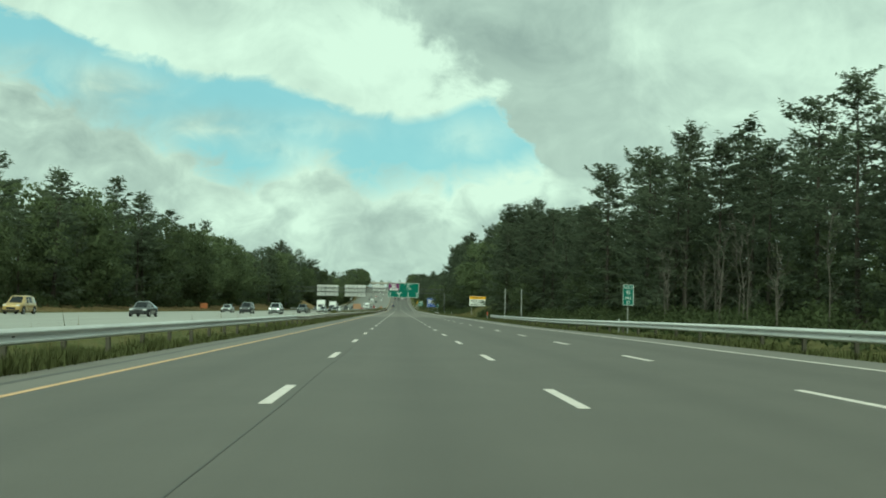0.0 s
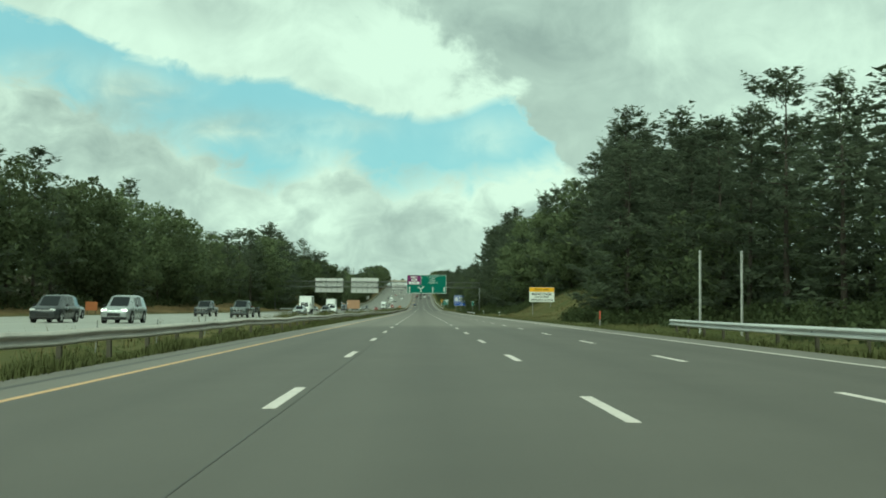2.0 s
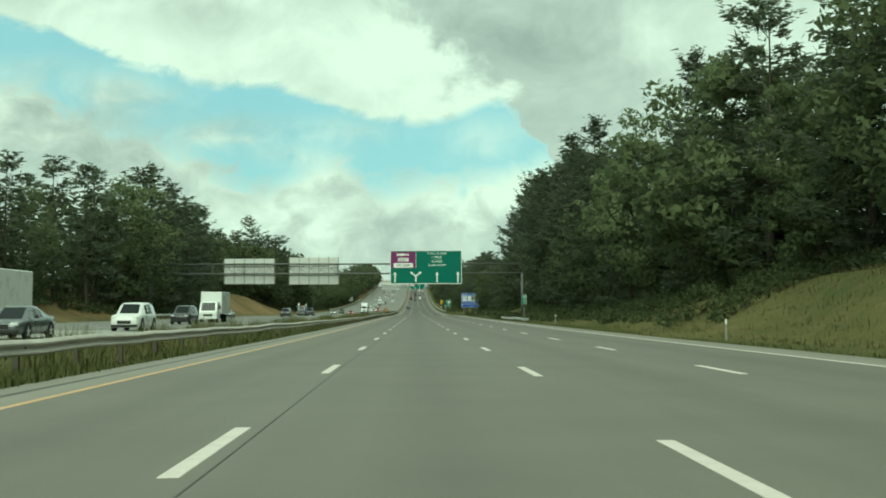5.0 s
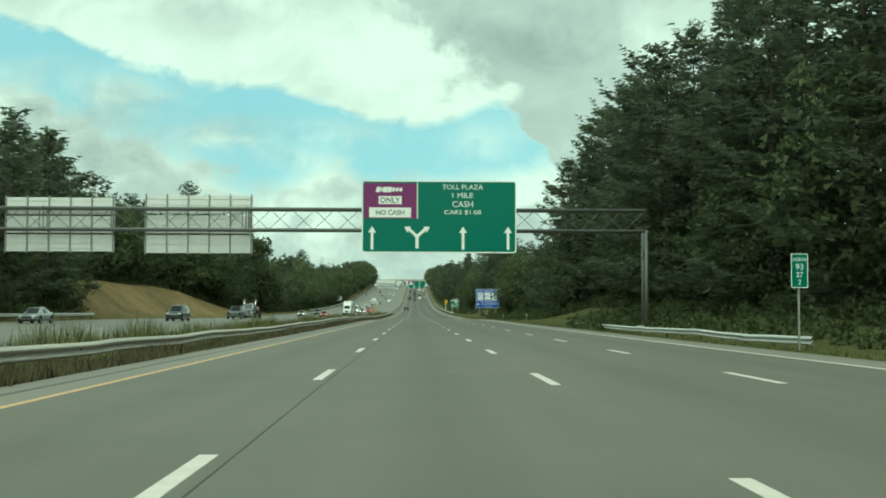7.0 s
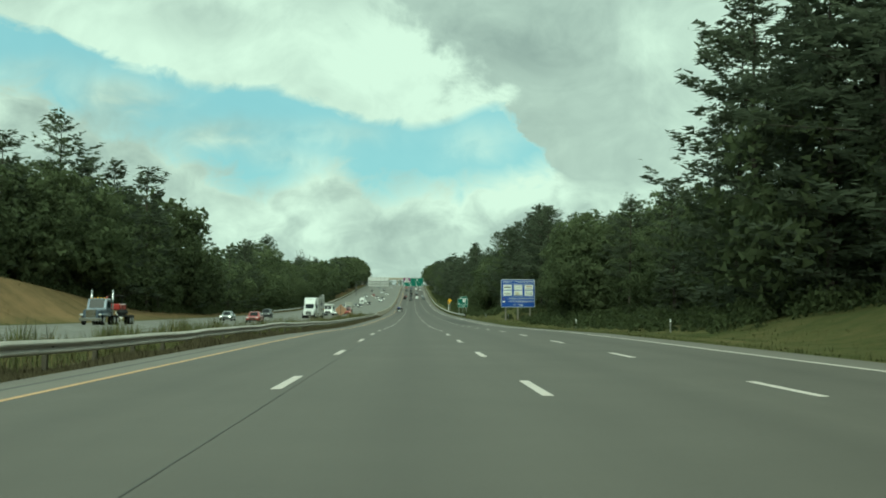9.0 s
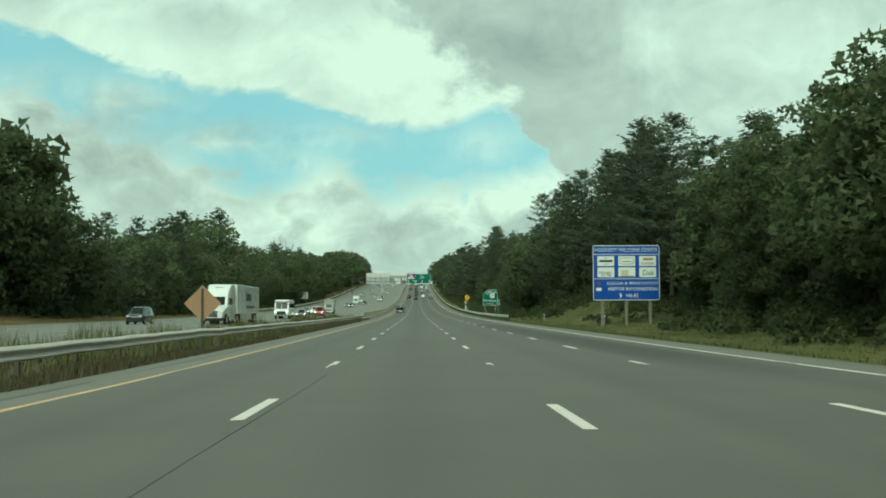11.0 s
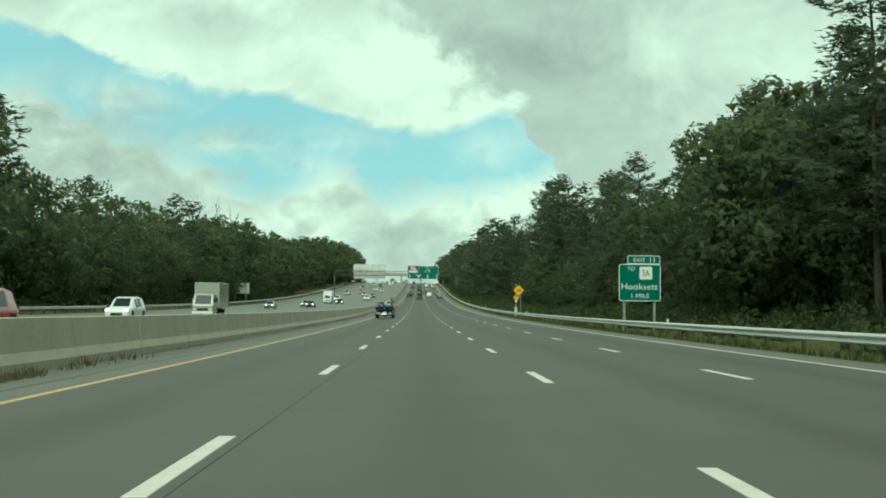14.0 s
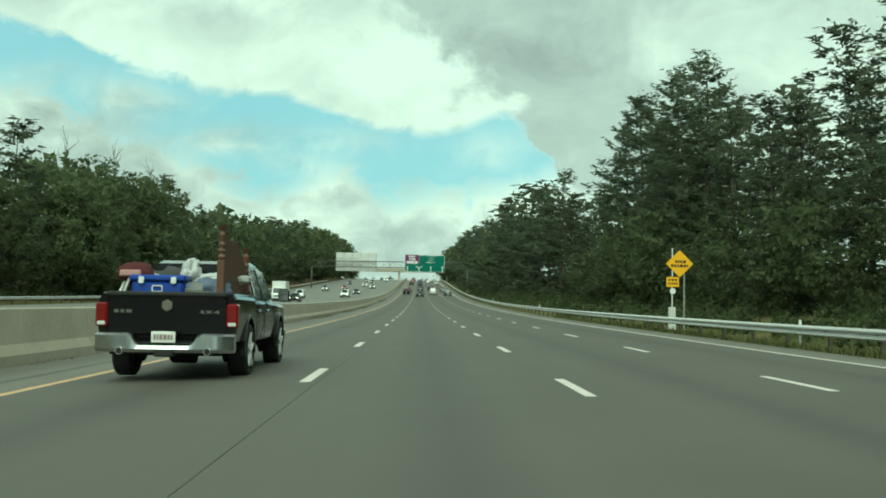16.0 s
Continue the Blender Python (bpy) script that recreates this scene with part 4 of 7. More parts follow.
# thickets that stand forward of the woods
for y0, y1, x0, x1, per, big in ((18, 150, 16.5, 24, .30, 1.5), (318, 384, 18, 26, .24, 1.6), (512, 548, 17.5, 22.5, .28, 1.4), (385, 455, 16.2, 23, .30, 1.5), (545, 600, 16.5, 20, .25, 1.3), (735, 1000, 15.5, 21, .26, 1.5), (1000, 1350, 14.5, 22, .10, 2.2), (656, 668, 18.5, 24, .3, 1.5), (690, 738, 17, 27, .07, .9), (600, 634, 18.5, 23, .3, 1.5)):
    for k in range(int((y1 - y0) * (x1 - x0) * per)):
        x, y = r_.uniform(x0, x1), r_.uniform(y0, y1)
        clump(x, y, r_.uniform(.4, big) * (.55 + .45 * (x - x0) / (x1 - x0)), 1.2)
for k in range(14):
    clump(20 + r_.normal(0, 1.3), 706 + r_.normal(0, 1.6), r_.uniform(.7, 1.4), 1.3)
# brush that swallows the end of the old rail
for k in range(26):
    clump(14.7 + r_.normal(0, .7), 437 + r_.normal(0, 4.6), r_.uniform(.6, 1.15), 1.35)
cl, cn = np.concatenate(cl), np.concatenate(cn)
thing("undergrowth", "dense green shrubs along the edge of the woods", "undergrowth", kind="stuff",
      data=cards_mesh("undergrowth", leaf_cards(cl, np.concatenate(cs)[:, None], r_, .2, .7), BUSH, np.repeat(cn, 3, 0)))


def grass(name, label, boxes, mat, seed, hmin, hmax, wide=1.0, face=(0, -.25, 1.0)):
    """Blades of grass: thin upright triangles, three to a tuft."""
    r = np.random.default_rng(seed)
    vs = []
    for x0, x1, y0, y1, per in boxes:
        n = int((x1 - x0) * (y1 - y0) * per)
        x, y = r.uniform(x0, x1, n), r.uniform(y0, y1, n)
        z = ground_z(x, y) - .03
        for b in range(4):
            a = r.uniform(0, 6.28, n)
            h = r.uniform(hmin, hmax, n) * (0.7 + 0.5 * np.sin(x * 2.1 + y * .37) * np.sin(y * .21))
            w = r.uniform(.008, .022, n) * wide
            lean = r.uniform(.05, .45, n) * h
            dx, dy = np.cos(a), np.sin(a)
            ox, oy = x + r.normal(0, .08, n), y + r.normal(0, .08, n)
            A = np.stack([ox - dy * w, oy + dx * w, z], 1)
            B = np.stack([ox + dy * w, oy - dx * w, z], 1)
            C = np.stack([ox + dx * lean * 1.4, oy + dy * lean * 1.4, z + h], 1)
            vs.append(np.stack([A, B, C], 1).reshape(-1, 3))
    vs = np.concatenate(vs)
    thing(name, label, "grass", kind="stuff", data=cards_mesh(name, vs, mat, np.tile(face, (len(vs), 1)) + r.normal(0, .12, vs.shape)))


grass("verge_grass", "rough green grass along the verge", [(11.6, 13.4, 10, 900, 9), (13.4, 20, 10, 880, 3), (20, 33, 230, 350, 2.5), (20, 27, 440, 512, 3), (20, 29, 640, 740, 2.5), (20, 26, 20, 200, 1.2)], BLADES, 5, .06, .26)
grass("far_verge_grass", "rough olive grass beyond the oncoming lanes", [(-51, -41.6, 90, 460, .9)], BLADES, 15, .12, .4)
grass("rail_grass", "longer unmown grass under the median rail", [(-8.9, -7.4, 10, 345, 26)], BLADES, 25, .24, .50, 1.3)
# sideways blade normals darken this growth: shade under the rail set by shape
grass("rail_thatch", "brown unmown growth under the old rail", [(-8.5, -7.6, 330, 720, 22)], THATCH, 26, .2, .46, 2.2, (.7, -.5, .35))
grass("median_grass", "short uneven grass on the median", [(-12.5, -7.3, 10, 345, 11)], BLADES, 6, .05, .20)
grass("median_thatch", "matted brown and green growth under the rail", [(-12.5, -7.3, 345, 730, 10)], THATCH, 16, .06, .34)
grass("median_weeds", "tall dry weeds growing along the median rail", [(-12.2, -8.2, 10, 170, .4), (-12.6, -8.2, 170, 730, 3.2)], DRYBLADES, 8, .35, 1.05, 1.0)
grass("rail_foot_grass", "unmown grass hiding the feet of the rail posts", [(-7.74, -7.3, 10, 345, 95)], BLADES, 31, .20, .46, 1.3)
# the same sideways normals put the rail's shade into these blades
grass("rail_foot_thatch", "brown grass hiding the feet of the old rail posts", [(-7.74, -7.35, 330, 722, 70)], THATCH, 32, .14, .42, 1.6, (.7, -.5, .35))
grass("verge_rail_grass", "rough grass hiding the posts of the verge rail", [(11.5, 12.5, 10, 150, 26), (11.6, 12.6, 690, 900, 26)], BLADES, 34, .18, .46, 1.3)
grass("barrier_grass", "thin weeds in the dirt along the barrier foot", [(-7.98, -7.75, 722, 960, 16)], BLADES, 33, .04, .2)
grass("slope_grass", "dry tan grass on the cut slope", [(-57, -42.5, 60, 700, .9)], DRYBLADES, 7, .10, .35)

grass("rail_weeds", "ragged green weeds behind the median rail", [(-12.4, -8.2, 180, 725, 6.5)], WEEDS, 9, .3, 1.15, 1.3)
grass("tall_weeds", "tall pale seeded weeds rising above the rail", [(-13.2, -11.4, 652, 706, 3.5), (-13.2, -11.6, 560, 652, 1.2)], DRYBLADES, 41, .8, 1.65, 1.1)
grass("bank_grass", "tall yellowed grass on the roadside bank", [(16, 33, 235, 345, 3.0), (15, 26, 640, 735, .6)], DRYBLADES, 12, .15, .55)

# ---------------------------------------------------------------- signs
S_GREEN = material("sign_green", (0.002, 0.118, 0.082), 0.4, vary=0.05, scale=.6, spec=.4)
S_PURPLE = material("sign_purple", (0.140, 0.014, 0.104), 0.4, vary=0.05, scale=.6)
S_WHITE = material("sign_white", (0.72, 0.73, 0.70), 0.4, vary=0.05, scale=1.5)
S_BLUE = material("sign_blue", (0.008, 0.060, 0.330), 0.4, vary=0.05, scale=.6)
S_YELLOW = material("sign_yellow", (0.80, 0.42, 0.015), 0.45, vary=0.06, scale=1)
S_BLACK = material("sign_black", (0.012, 0.012, 0.012), 0.5)
S_BACK = material("sign_back_aluminium", (0.62, 0.62, 0.60), 0.5, 0.25, vary=0.1, scale=1.2)
S_TAN = material("sign_back_plywood", (0.36, 0.215, 0.135), 0.8, vary=0.15, scale=2, streak=(1, 1, .3))
STEELPOST = material("sign_post_steel", (0.30, 0.30, 0.28), 0.55, 0.4, vary=0.2, scale=2)


def plate(w, h, r=0.0, d=0.05, corners=4):
    """An upright panel in x and z round its middle, with rounded corners, thickness d."""
    pts = []
    if r <= 0:
        pts = [(-w / 2, -h / 2), (w / 2, -h / 2), (w / 2, h / 2), (-w / 2, h / 2)]
    else:
        for cx, cz, a0 in ((w / 2 - r, -h / 2 + r, -90), (w / 2 - r, h / 2 - r, 0), (-w / 2 + r, h / 2 - r, 90), (-w / 2 + r, -h / 2 + r, 180)):
            for k in range(corners + 1):
                a = radians(a0 + 90 * k / corners)
                pts.append((cx + r * math.cos(a), cz + r * math.sin(a)))
    bm = bmesh.new()
    vs = [bm.verts.new((x, d / 2, z)) for x, z in pts]
    fc = bm.faces.new(vs)
    ex = bmesh.ops.extrude_face_region(bm, geom=[fc])
    for g in ex["geom"]:
        if isinstance(g, bmesh.types.BMVert):
            g.co.y = -d / 2
    bmesh.ops.recalc_face_normals(bm, faces=bm.faces)
    return bm


def border(w, h, r, t, d=0.006):
    """A raised line t wide along the edge of a panel."""
    bm = bmesh.new()
    rings = []
    for inset, y in ((0, 0), (0, -d), (t, -d), (t, 0)):
        ww, hh, rr = w - 2 * inset, h - 2 * inset, max(r - inset, 0.01)
        ring = []
        for cx, cz, a0 in ((ww / 2 - rr, -hh / 2 + rr, -90), (ww / 2 - rr, hh / 2 - rr, 0), (-ww / 2 + rr, hh / 2 - rr, 90), (-ww / 2 + rr, -hh / 2 + rr, 180)):
            for k in range(4):
                a = radians(a0 + 30 * k)
                ring.append(bm.verts.new((cx + rr * math.cos(a), y, cz + rr * math.sin(a))))
        rings.append(ring)
    for ra, rb in zip(rings, rings[1:]):
        n = len(ra)
        for k in range(n):
            bm.faces.new((ra[k], ra[(k + 1) % n], rb[(k + 1) % n], rb[k]))
    bmesh.ops.recalc_face_normals(bm, faces=bm.faces)
    return bm


def words(body, width, height, mat, parent, x, y, z, face=1, name="lettering", bold=0.0):
    """Raised lettering of a given width and height, its middle at (x, z), facing -y (face 1) or +y."""
    cu = bpy.data.curves.new("lettering", "FONT")
    cu.body = body
    cu.extrude = 0.01
    cu.offset = bold
    cu.resolution_u = 3
    ob = bpy.data.objects.new("lettering", cu)
    scene.collection.objects.link(ob)
    dg = bpy.context.evaluated_depsgraph_get()
    me = bpy.data.meshes.new_from_object(ob.evaluated_get(dg))
    bpy.data.objects.remove(ob)
    co = np.empty(len(me.vertices) * 3)
    me.vertices.foreach_get("co", co)
    co = co.reshape(-1, 3)
    lo, hi = co.min(0), co.max(0)
    co = (co - (lo + hi) / 2) * np.array([width / (hi[0] - lo[0]), height / (hi[1] - lo[1]), .3])
    out = np.stack([co[:, 0] * face, -co[:, 2] * face, co[:, 1]], 1)
    me.vertices.foreach_set("co", out.ravel())
    me.materials.clear()
    me.materials.append(mat)
    me.update()
    return part(name, me, None, parent, at=(x, y, z))


def bars(parent, x, y, z, w, h, n, mat, name="text_bar"):
    """Unreadable lettering as n plain bars in a row."""
    r = random.Random(int(w * 1000 + n))
    ws = [r.uniform(.6, 1.4) for _ in range(n)]
    tot = sum(ws) + .35 * (n - 1)
    cx = -w / 2
    for b in ws:
        bw = b / tot * w
        part(name, plate(bw, h, 0, .006), mat, parent, at=(x + cx + bw / 2, y, z))
        cx += bw + .35 / tot * w


def post(parent, x, y, z0, z1, r=.05, square=True, mat=None):
    bm = box(-r, r, -r, r, 0, z1 - z0, r * .2) if square else tube((0, 0, 0), (0, 0, z1 - z0), r, None, 10)
    part("post", bm, mat or STEELPOST, parent, at=(x, y, z0))


def arrow(parent, x, y, z, h, w, mat, name="arrow"):
    bm = bmesh.new()
    sh, hw = w * .17, h * .27
    pts = [(-sh, -h / 2), (sh, -h / 2), (sh, h / 2 - hw), (w / 2, h / 2 - hw), (0, h / 2), (-w / 2, h / 2 - hw), (-sh, h / 2 - hw)]
    bm.faces.new([bm.verts.new((px, 0, pz)) for px, pz in pts])
    ex = bmesh.ops.extrude_face_region(bm, geom=bm.faces[:])
    for g in ex["geom"]:
        if isinstance(g, bmesh.types.BMVert):
            g.co.y = -.006
    bmesh.ops.recalc_face_normals(bm, faces=bm.faces)
    part(name, bm, mat, parent, at=(x, y, z))


def gantry(y, xl, xr, z0, z1, label):
    """A space truss over both roadways: four chords, lattice, paired legs."""
    own = thing("sign_gantry", label, "sign gantry", 0, y, float(zr(y)))
    for z in (z0, z1):
        for dy in (-.65, .65):
            part("chord", tube((xl, dy, z), (xr, dy, z), .115, None, 10), DARK_STEEL, own, smooth=True)
    n = int((xr - xl) / 1.75)
    st = (xr - xl) / n
    up = bpy.data.meshes.new("brace")
    b = tube((0, 0, 0), (st, 0, z1 - z0), .024, None, 6)
    b.to_mesh(up)
    b.free()
    up.materials.append(DARK_STEEL)
    cross = bpy.data.meshes.new("cross_brace")
    b = tube((0, -.65, 0), (st, .65, 0), .022, None, 6)
    b.to_mesh(cross)
    b.free()
    cross.materials.append(DARK_STEEL)
    for k in range(n):
        for dy in (-.65, .65):
            if (k % 2) == (dy < 0):
                part("brace", up, None, own, at=pose(xl + k * st, dy, z0))
            else:
                part("brace", up, None, own, at=pose(xl + (k + 1) * st, dy, z0, 0, 0, 180))
        part("cross_brace", cross, None, own, at=(xl + k * st, 0, z1 if k % 2 else z0))
        if k % 6 == 0:
            for dy in (-.65, .65):
                part("strut", tube((xl + k * st, dy, z0), (xl + k * st, dy, z1), .05, None, 6), DARK_STEEL, own)
    # bolted splices, each a pair of collars with uprights between the chords
    for x in np.linspace(xl, xr, 5)[1:-1]:
        for z in (z0, z1):
            for dy in (-.65, .65):
                part("splice", tube((x - .06, dy, z), (x + .06, dy, z), .17, None, 12), DARK_STEEL, own)
        for dx in (-.3, 0, .3):
            part("strut", tube((x + dx, -.65, z0), (x + dx, -.65, z1), .035, None, 6), DARK_STEEL, own)
    for x in (xl, xr):
        g = float(ground_z(x, y)) - float(zr(y))
        for dy in (-.65, .65):
            leg = part("leg", tube((x, dy, g - .4), (x, dy, z0 + .1), .15, .13, 14), DARK_STEEL, own, smooth=True)
            part("base", box(x - .5, x + .5, dy - .45, dy + .45, g - .4, g + .25, .03), CONCRETE, leg)
        h = (z0 - g) / 3
        for k in range(3):
            s_ = 1 if k % 2 else -1
            part("leg_brace", tube((x, -.65 * s_, g + h * k + .2), (x, .65 * s_, g + h * (k + 1)), .045, None, 6), DARK_STEEL, own)
    return own


def toll_sign(y, x0, x1, z0, z1):
    """Green overhead panel with a purple field, lane arrows and toll wording."""
    w, h = x1 - x0, z1 - z0
    ob = thing("overhead_sign", "green overhead toll sign with purple field and white arrows", "road sign", (x0 + x1) / 2, y, float(zr(y)) + (z0 + z1) / 2)
    part("panel", plate(w, h, .25, .12), S_GREEN, ob, "green retroreflective panel")
    part("border", border(w, h, .25, .09), S_WHITE, ob, at=(0, -.06, 0))
    u = w / 700
    X = lambda px: (px - 572) * u
    Z = lambda py: (286.5 - py) * u
    pw, ph = 240 * u, 160 * u
    part("purple_field", plate(pw, ph, .12, .02), S_PURPLE, ob, "purple field", at=(X(351), -.068, Z(215)))
    part("divider", plate(.07, 166 * u, 0, .02), S_WHITE, ob, at=(X(473), -.068, Z(213)))
    # the toll mark, as slanted plain strokes
    for k, (a, ww) in enumerate(((296, 18), (312, 8), (328, 20), (348, 18), (366, 14), (382, 12), (398, 12))):
        b = plate(ww * u, (24 if k in (0, 2, 3) else 17) * u, .02, .01)
        bmesh.ops.transform(b, matrix=Matrix(((1, 0, .25, 0), (0, 1, 0, 0), (0, 0, 1, 0), (0, 0, 0, 1))), verts=b.verts)
        part("toll_mark", b, S_WHITE, ob, at=(X(a), -.083, Z(164)))
    p1 = part("plaque", plate(104 * u, 36 * u, .03, .012), S_WHITE, ob, at=(X(350), -.084, Z(212)))
    words("ONLY", 90 * u, 25 * u, S_BLACK, p1, 0, -.008, 0, bold=.012)
    p2 = part("plaque", plate(189 * u, 45 * u, .03, .012), S_WHITE, ob, at=(X(350), -.084, Z(268)))
    words("NO CASH", 128 * u, 22 * u, S_BLACK, p2, 0, -.008, 0, bold=.012)
    for body, py, ww, hh in (("TOLL PLAZA", 151, 185, 22), ("1 MILE", 189, 92, 22), ("CASH", 229, 93, 26), ("CARS $1.00", 267, 167, 22)):
        words(body, ww * u, hh * u, S_WHITE, ob, X(678), -.065, Z(py))
    for px in (269, 680, 884):
        arrow(ob, X(px), -.063, Z(383), 104 * u, 36 * u, S_WHITE)
    part("arrow", plate(14 * u, 58 * u, 0, .012), S_WHITE, ob, at=(X(472), -.066, Z(401)))
    for s_ in (-1, 1):
        b = plate(13 * u, 54 * u, 0, .012)
        bmesh.ops.transform(b, matrix=Matrix.Rotation(radians(48 * s_), 4, "Y"), verts=b.verts)
        part("arrow", b, S_WHITE, ob, at=(X(472 + 20 * s_), -.070, Z(358)))
        b = bmesh.new()
        b.faces.new([b.verts.new(q) for q in ((-.28, 0, 0), (.28, 0, 0), (0, 0, .42))])
        ex = bmesh.ops.extrude_face_region(b, geom=b.faces[:])
        for g in ex["geom"]:
            if isinstance(g, bmesh.types.BMVert):
                g.co.y = -.008
        bmesh.ops.recalc_face_normals(b, faces=b.faces)
        bmesh.ops.transform(b, matrix=Matrix.Rotation(radians(62 * s_), 4, "Y"), verts=b.verts)
        part("arrow_head", b, S_WHITE, ob, at=(X(472 + 36 * s_), -.074, Z(345)))
    part("arrow", tube((0, 0, 0), (0, -.012, 0), 9 * u, None, 14), S_WHITE, ob, at=(X(472), -.072, Z(374)))
    for px in (300, 480, 660, 850):
        part("hanger", box(-.06, .06, .06, .30, -h * .45, h * .45), GALV, ob, at=(X(px), 0, 0))
    return ob


def sign_back(y, x0, x1, z0, z1, rows, cols):
    """The aluminium back of an oncoming sign: extruded planks with stiffeners."""
    ob = thing("overhead_sign", "bare aluminium back of an oncoming overhead sign", "road sign", (x0 + x1) / 2, y, float(zr(y)) + (z0 + z1) / 2)
    w, h = x1 - x0, z1 - z0
    rh = h / rows
    for k in range(rows):
        zc_ = -h / 2 + rh * (k + .5)
        pl = part("plank", plate(w, rh - .14, 0, .05), S_BACK, ob, at=(0, 0, zc_))
        for j in range(3):
            part("rib", box(-w / 2 + .05, w / 2 - .05, -.07, -.025, -.02, .02), S_BACK, pl, at=(0, 0, (j - 1) * (rh - .2) * .33))
    for c in range(cols + 1):
        x = -w / 2 + .1 + (w - .2) * c / cols
        part("stiffener", box(-.045, .045, -.17, -.025, -h / 2 - .05, h / 2 + .05), GALV, ob, at=(x, 0, 0))
    return ob


gantry(434.4, -45.2, 18.1, 7.55, 9.2, "galvanised truss sign gantry spanning both roadways")
toll_sign(433.55, -4.45, 7.75, 5.74, 11.45)
sign_back(435.5, -33.0, -24.3, 5.8, 10.25, 3, 5)
sign_back(435.5, -21.9, -13.3, 5.7, 10.45, 3, 5)
gantry(1166.0, -36.4, 15.8, 7.4, 9.3, "distant galvanised truss gantry over both roadways")
toll_sign(1165.1, -5.2, 8.1, 6.1, 11.7)
sign_back(1167.2, -28.5, -14.8, 5.9, 12.2, 3, 5)


def ground_sign(name, label, x0, x1, z0, z1, y, face, r=.15, line=.05, posts=2, post_r=.06, square=True, post_mat=None):
    """A roadside panel on posts, facing the traffic. Heights are over the road."""
    xm, zm = (x0 + x1) / 2, (z0 + z1) / 2
    ob = thing(name, label, "road sign", xm, y, float(zr(y)) + zm)
    w, h = x1 - x0, z1 - z0
    part("panel", plate(w, h, r, .05), face, ob)
    if line:
        part("border", border(w, h, r, line), S_WHITE, ob, at=(0, -.025, 0))
    for k in range(posts):
        px = 0 if posts == 1 else -w * .36 + w * .72 * k / (posts - 1)
        g = float(ground_z(xm + px, y)) - float(zr(y)) - zm
        post(ob, px, .07 + post_r, g - .3, h / 2 - .05 if posts > 1 else h / 2, post_r, square, post_mat)
    return ob


# state law sign
sg = ground_sign("law_sign", "yellow and white law sign on two slim posts", 18.1, 22.3, 2.45, 4.9, 280.2, S_WHITE, .06, 0, 2, .05)
part("header", plate(4.16, .72, .04, .02), S_YELLOW, sg, "yellow header strip", at=(0, -.034, .83))
words("STATE LAW", 2.5, .32, S_BLACK, sg, 0, -.05, .83, bold=.022)
words("MOVE OVER", 3.35, .42, S_BLACK, sg, 0, -.03, .10, bold=.026)
words("FOR STOPPED", 2.4, .30, S_BLACK, sg, 0, -.03, -.42, bold=.022)
words("EMERGENCY VEHICLES", 3.7, .30, S_BLACK, sg, 0, -.03, -.90, bold=.022)

# two tall bare posts left standing
for px, py in ((15.3, 158.0), (17.75, 158.4)):
    ob = thing("bare_sign_post", "tall slim bare steel post without a panel", "post", px, py, float(ground_z(px, py)), 0, "pair of bare posts")
    g = float(zr(py)) + 4.45 - float(ground_z(px, py))
    part("post", box(-.055, .055, -.04, .04, -.3, g, .01), S_BACK, ob)
    part("flange", box(-.02, .02, -.06, .06, -.3, g - .02), GALV, ob)

# mile markers
for px, py, z0, z1, w, lines in ((15.2, 72.5, 1.72, 3.12, .72, (("NORTH", .56, .17, .50), ("93", .30, .24, .17), ("MILE", .44, .19, -.20), ("27", .26, .20, -.50))),
                                 (13.75, 387.5, 2.0, 3.25, .62, (("NORTH", .48, .14, .46), ("93", .28, .22, .16), ("27", .26, .18, -.16), ("2", .12, .18, -.46))),
                                 (12.9, 718.0, 2.0, 2.95, .46, ())):
    sg = ground_sign("mile_marker", "small green mile marker sign on one post", px - w / 2, px + w / 2, z0, z1, py, S_GREEN, .04, .025, 1, .035)
    sg["group"] = "mile markers"
    for body, ww, hh, zz in lines:
        words(body, ww, hh, S_WHITE, sg, 0, -.03, zz * (z1 - z0) / 1.4)
    if not lines:
        for k in range(3):
            bars(sg, 0, -.03, .27 - .26 * k, .26, .07, 3, S_WHITE)

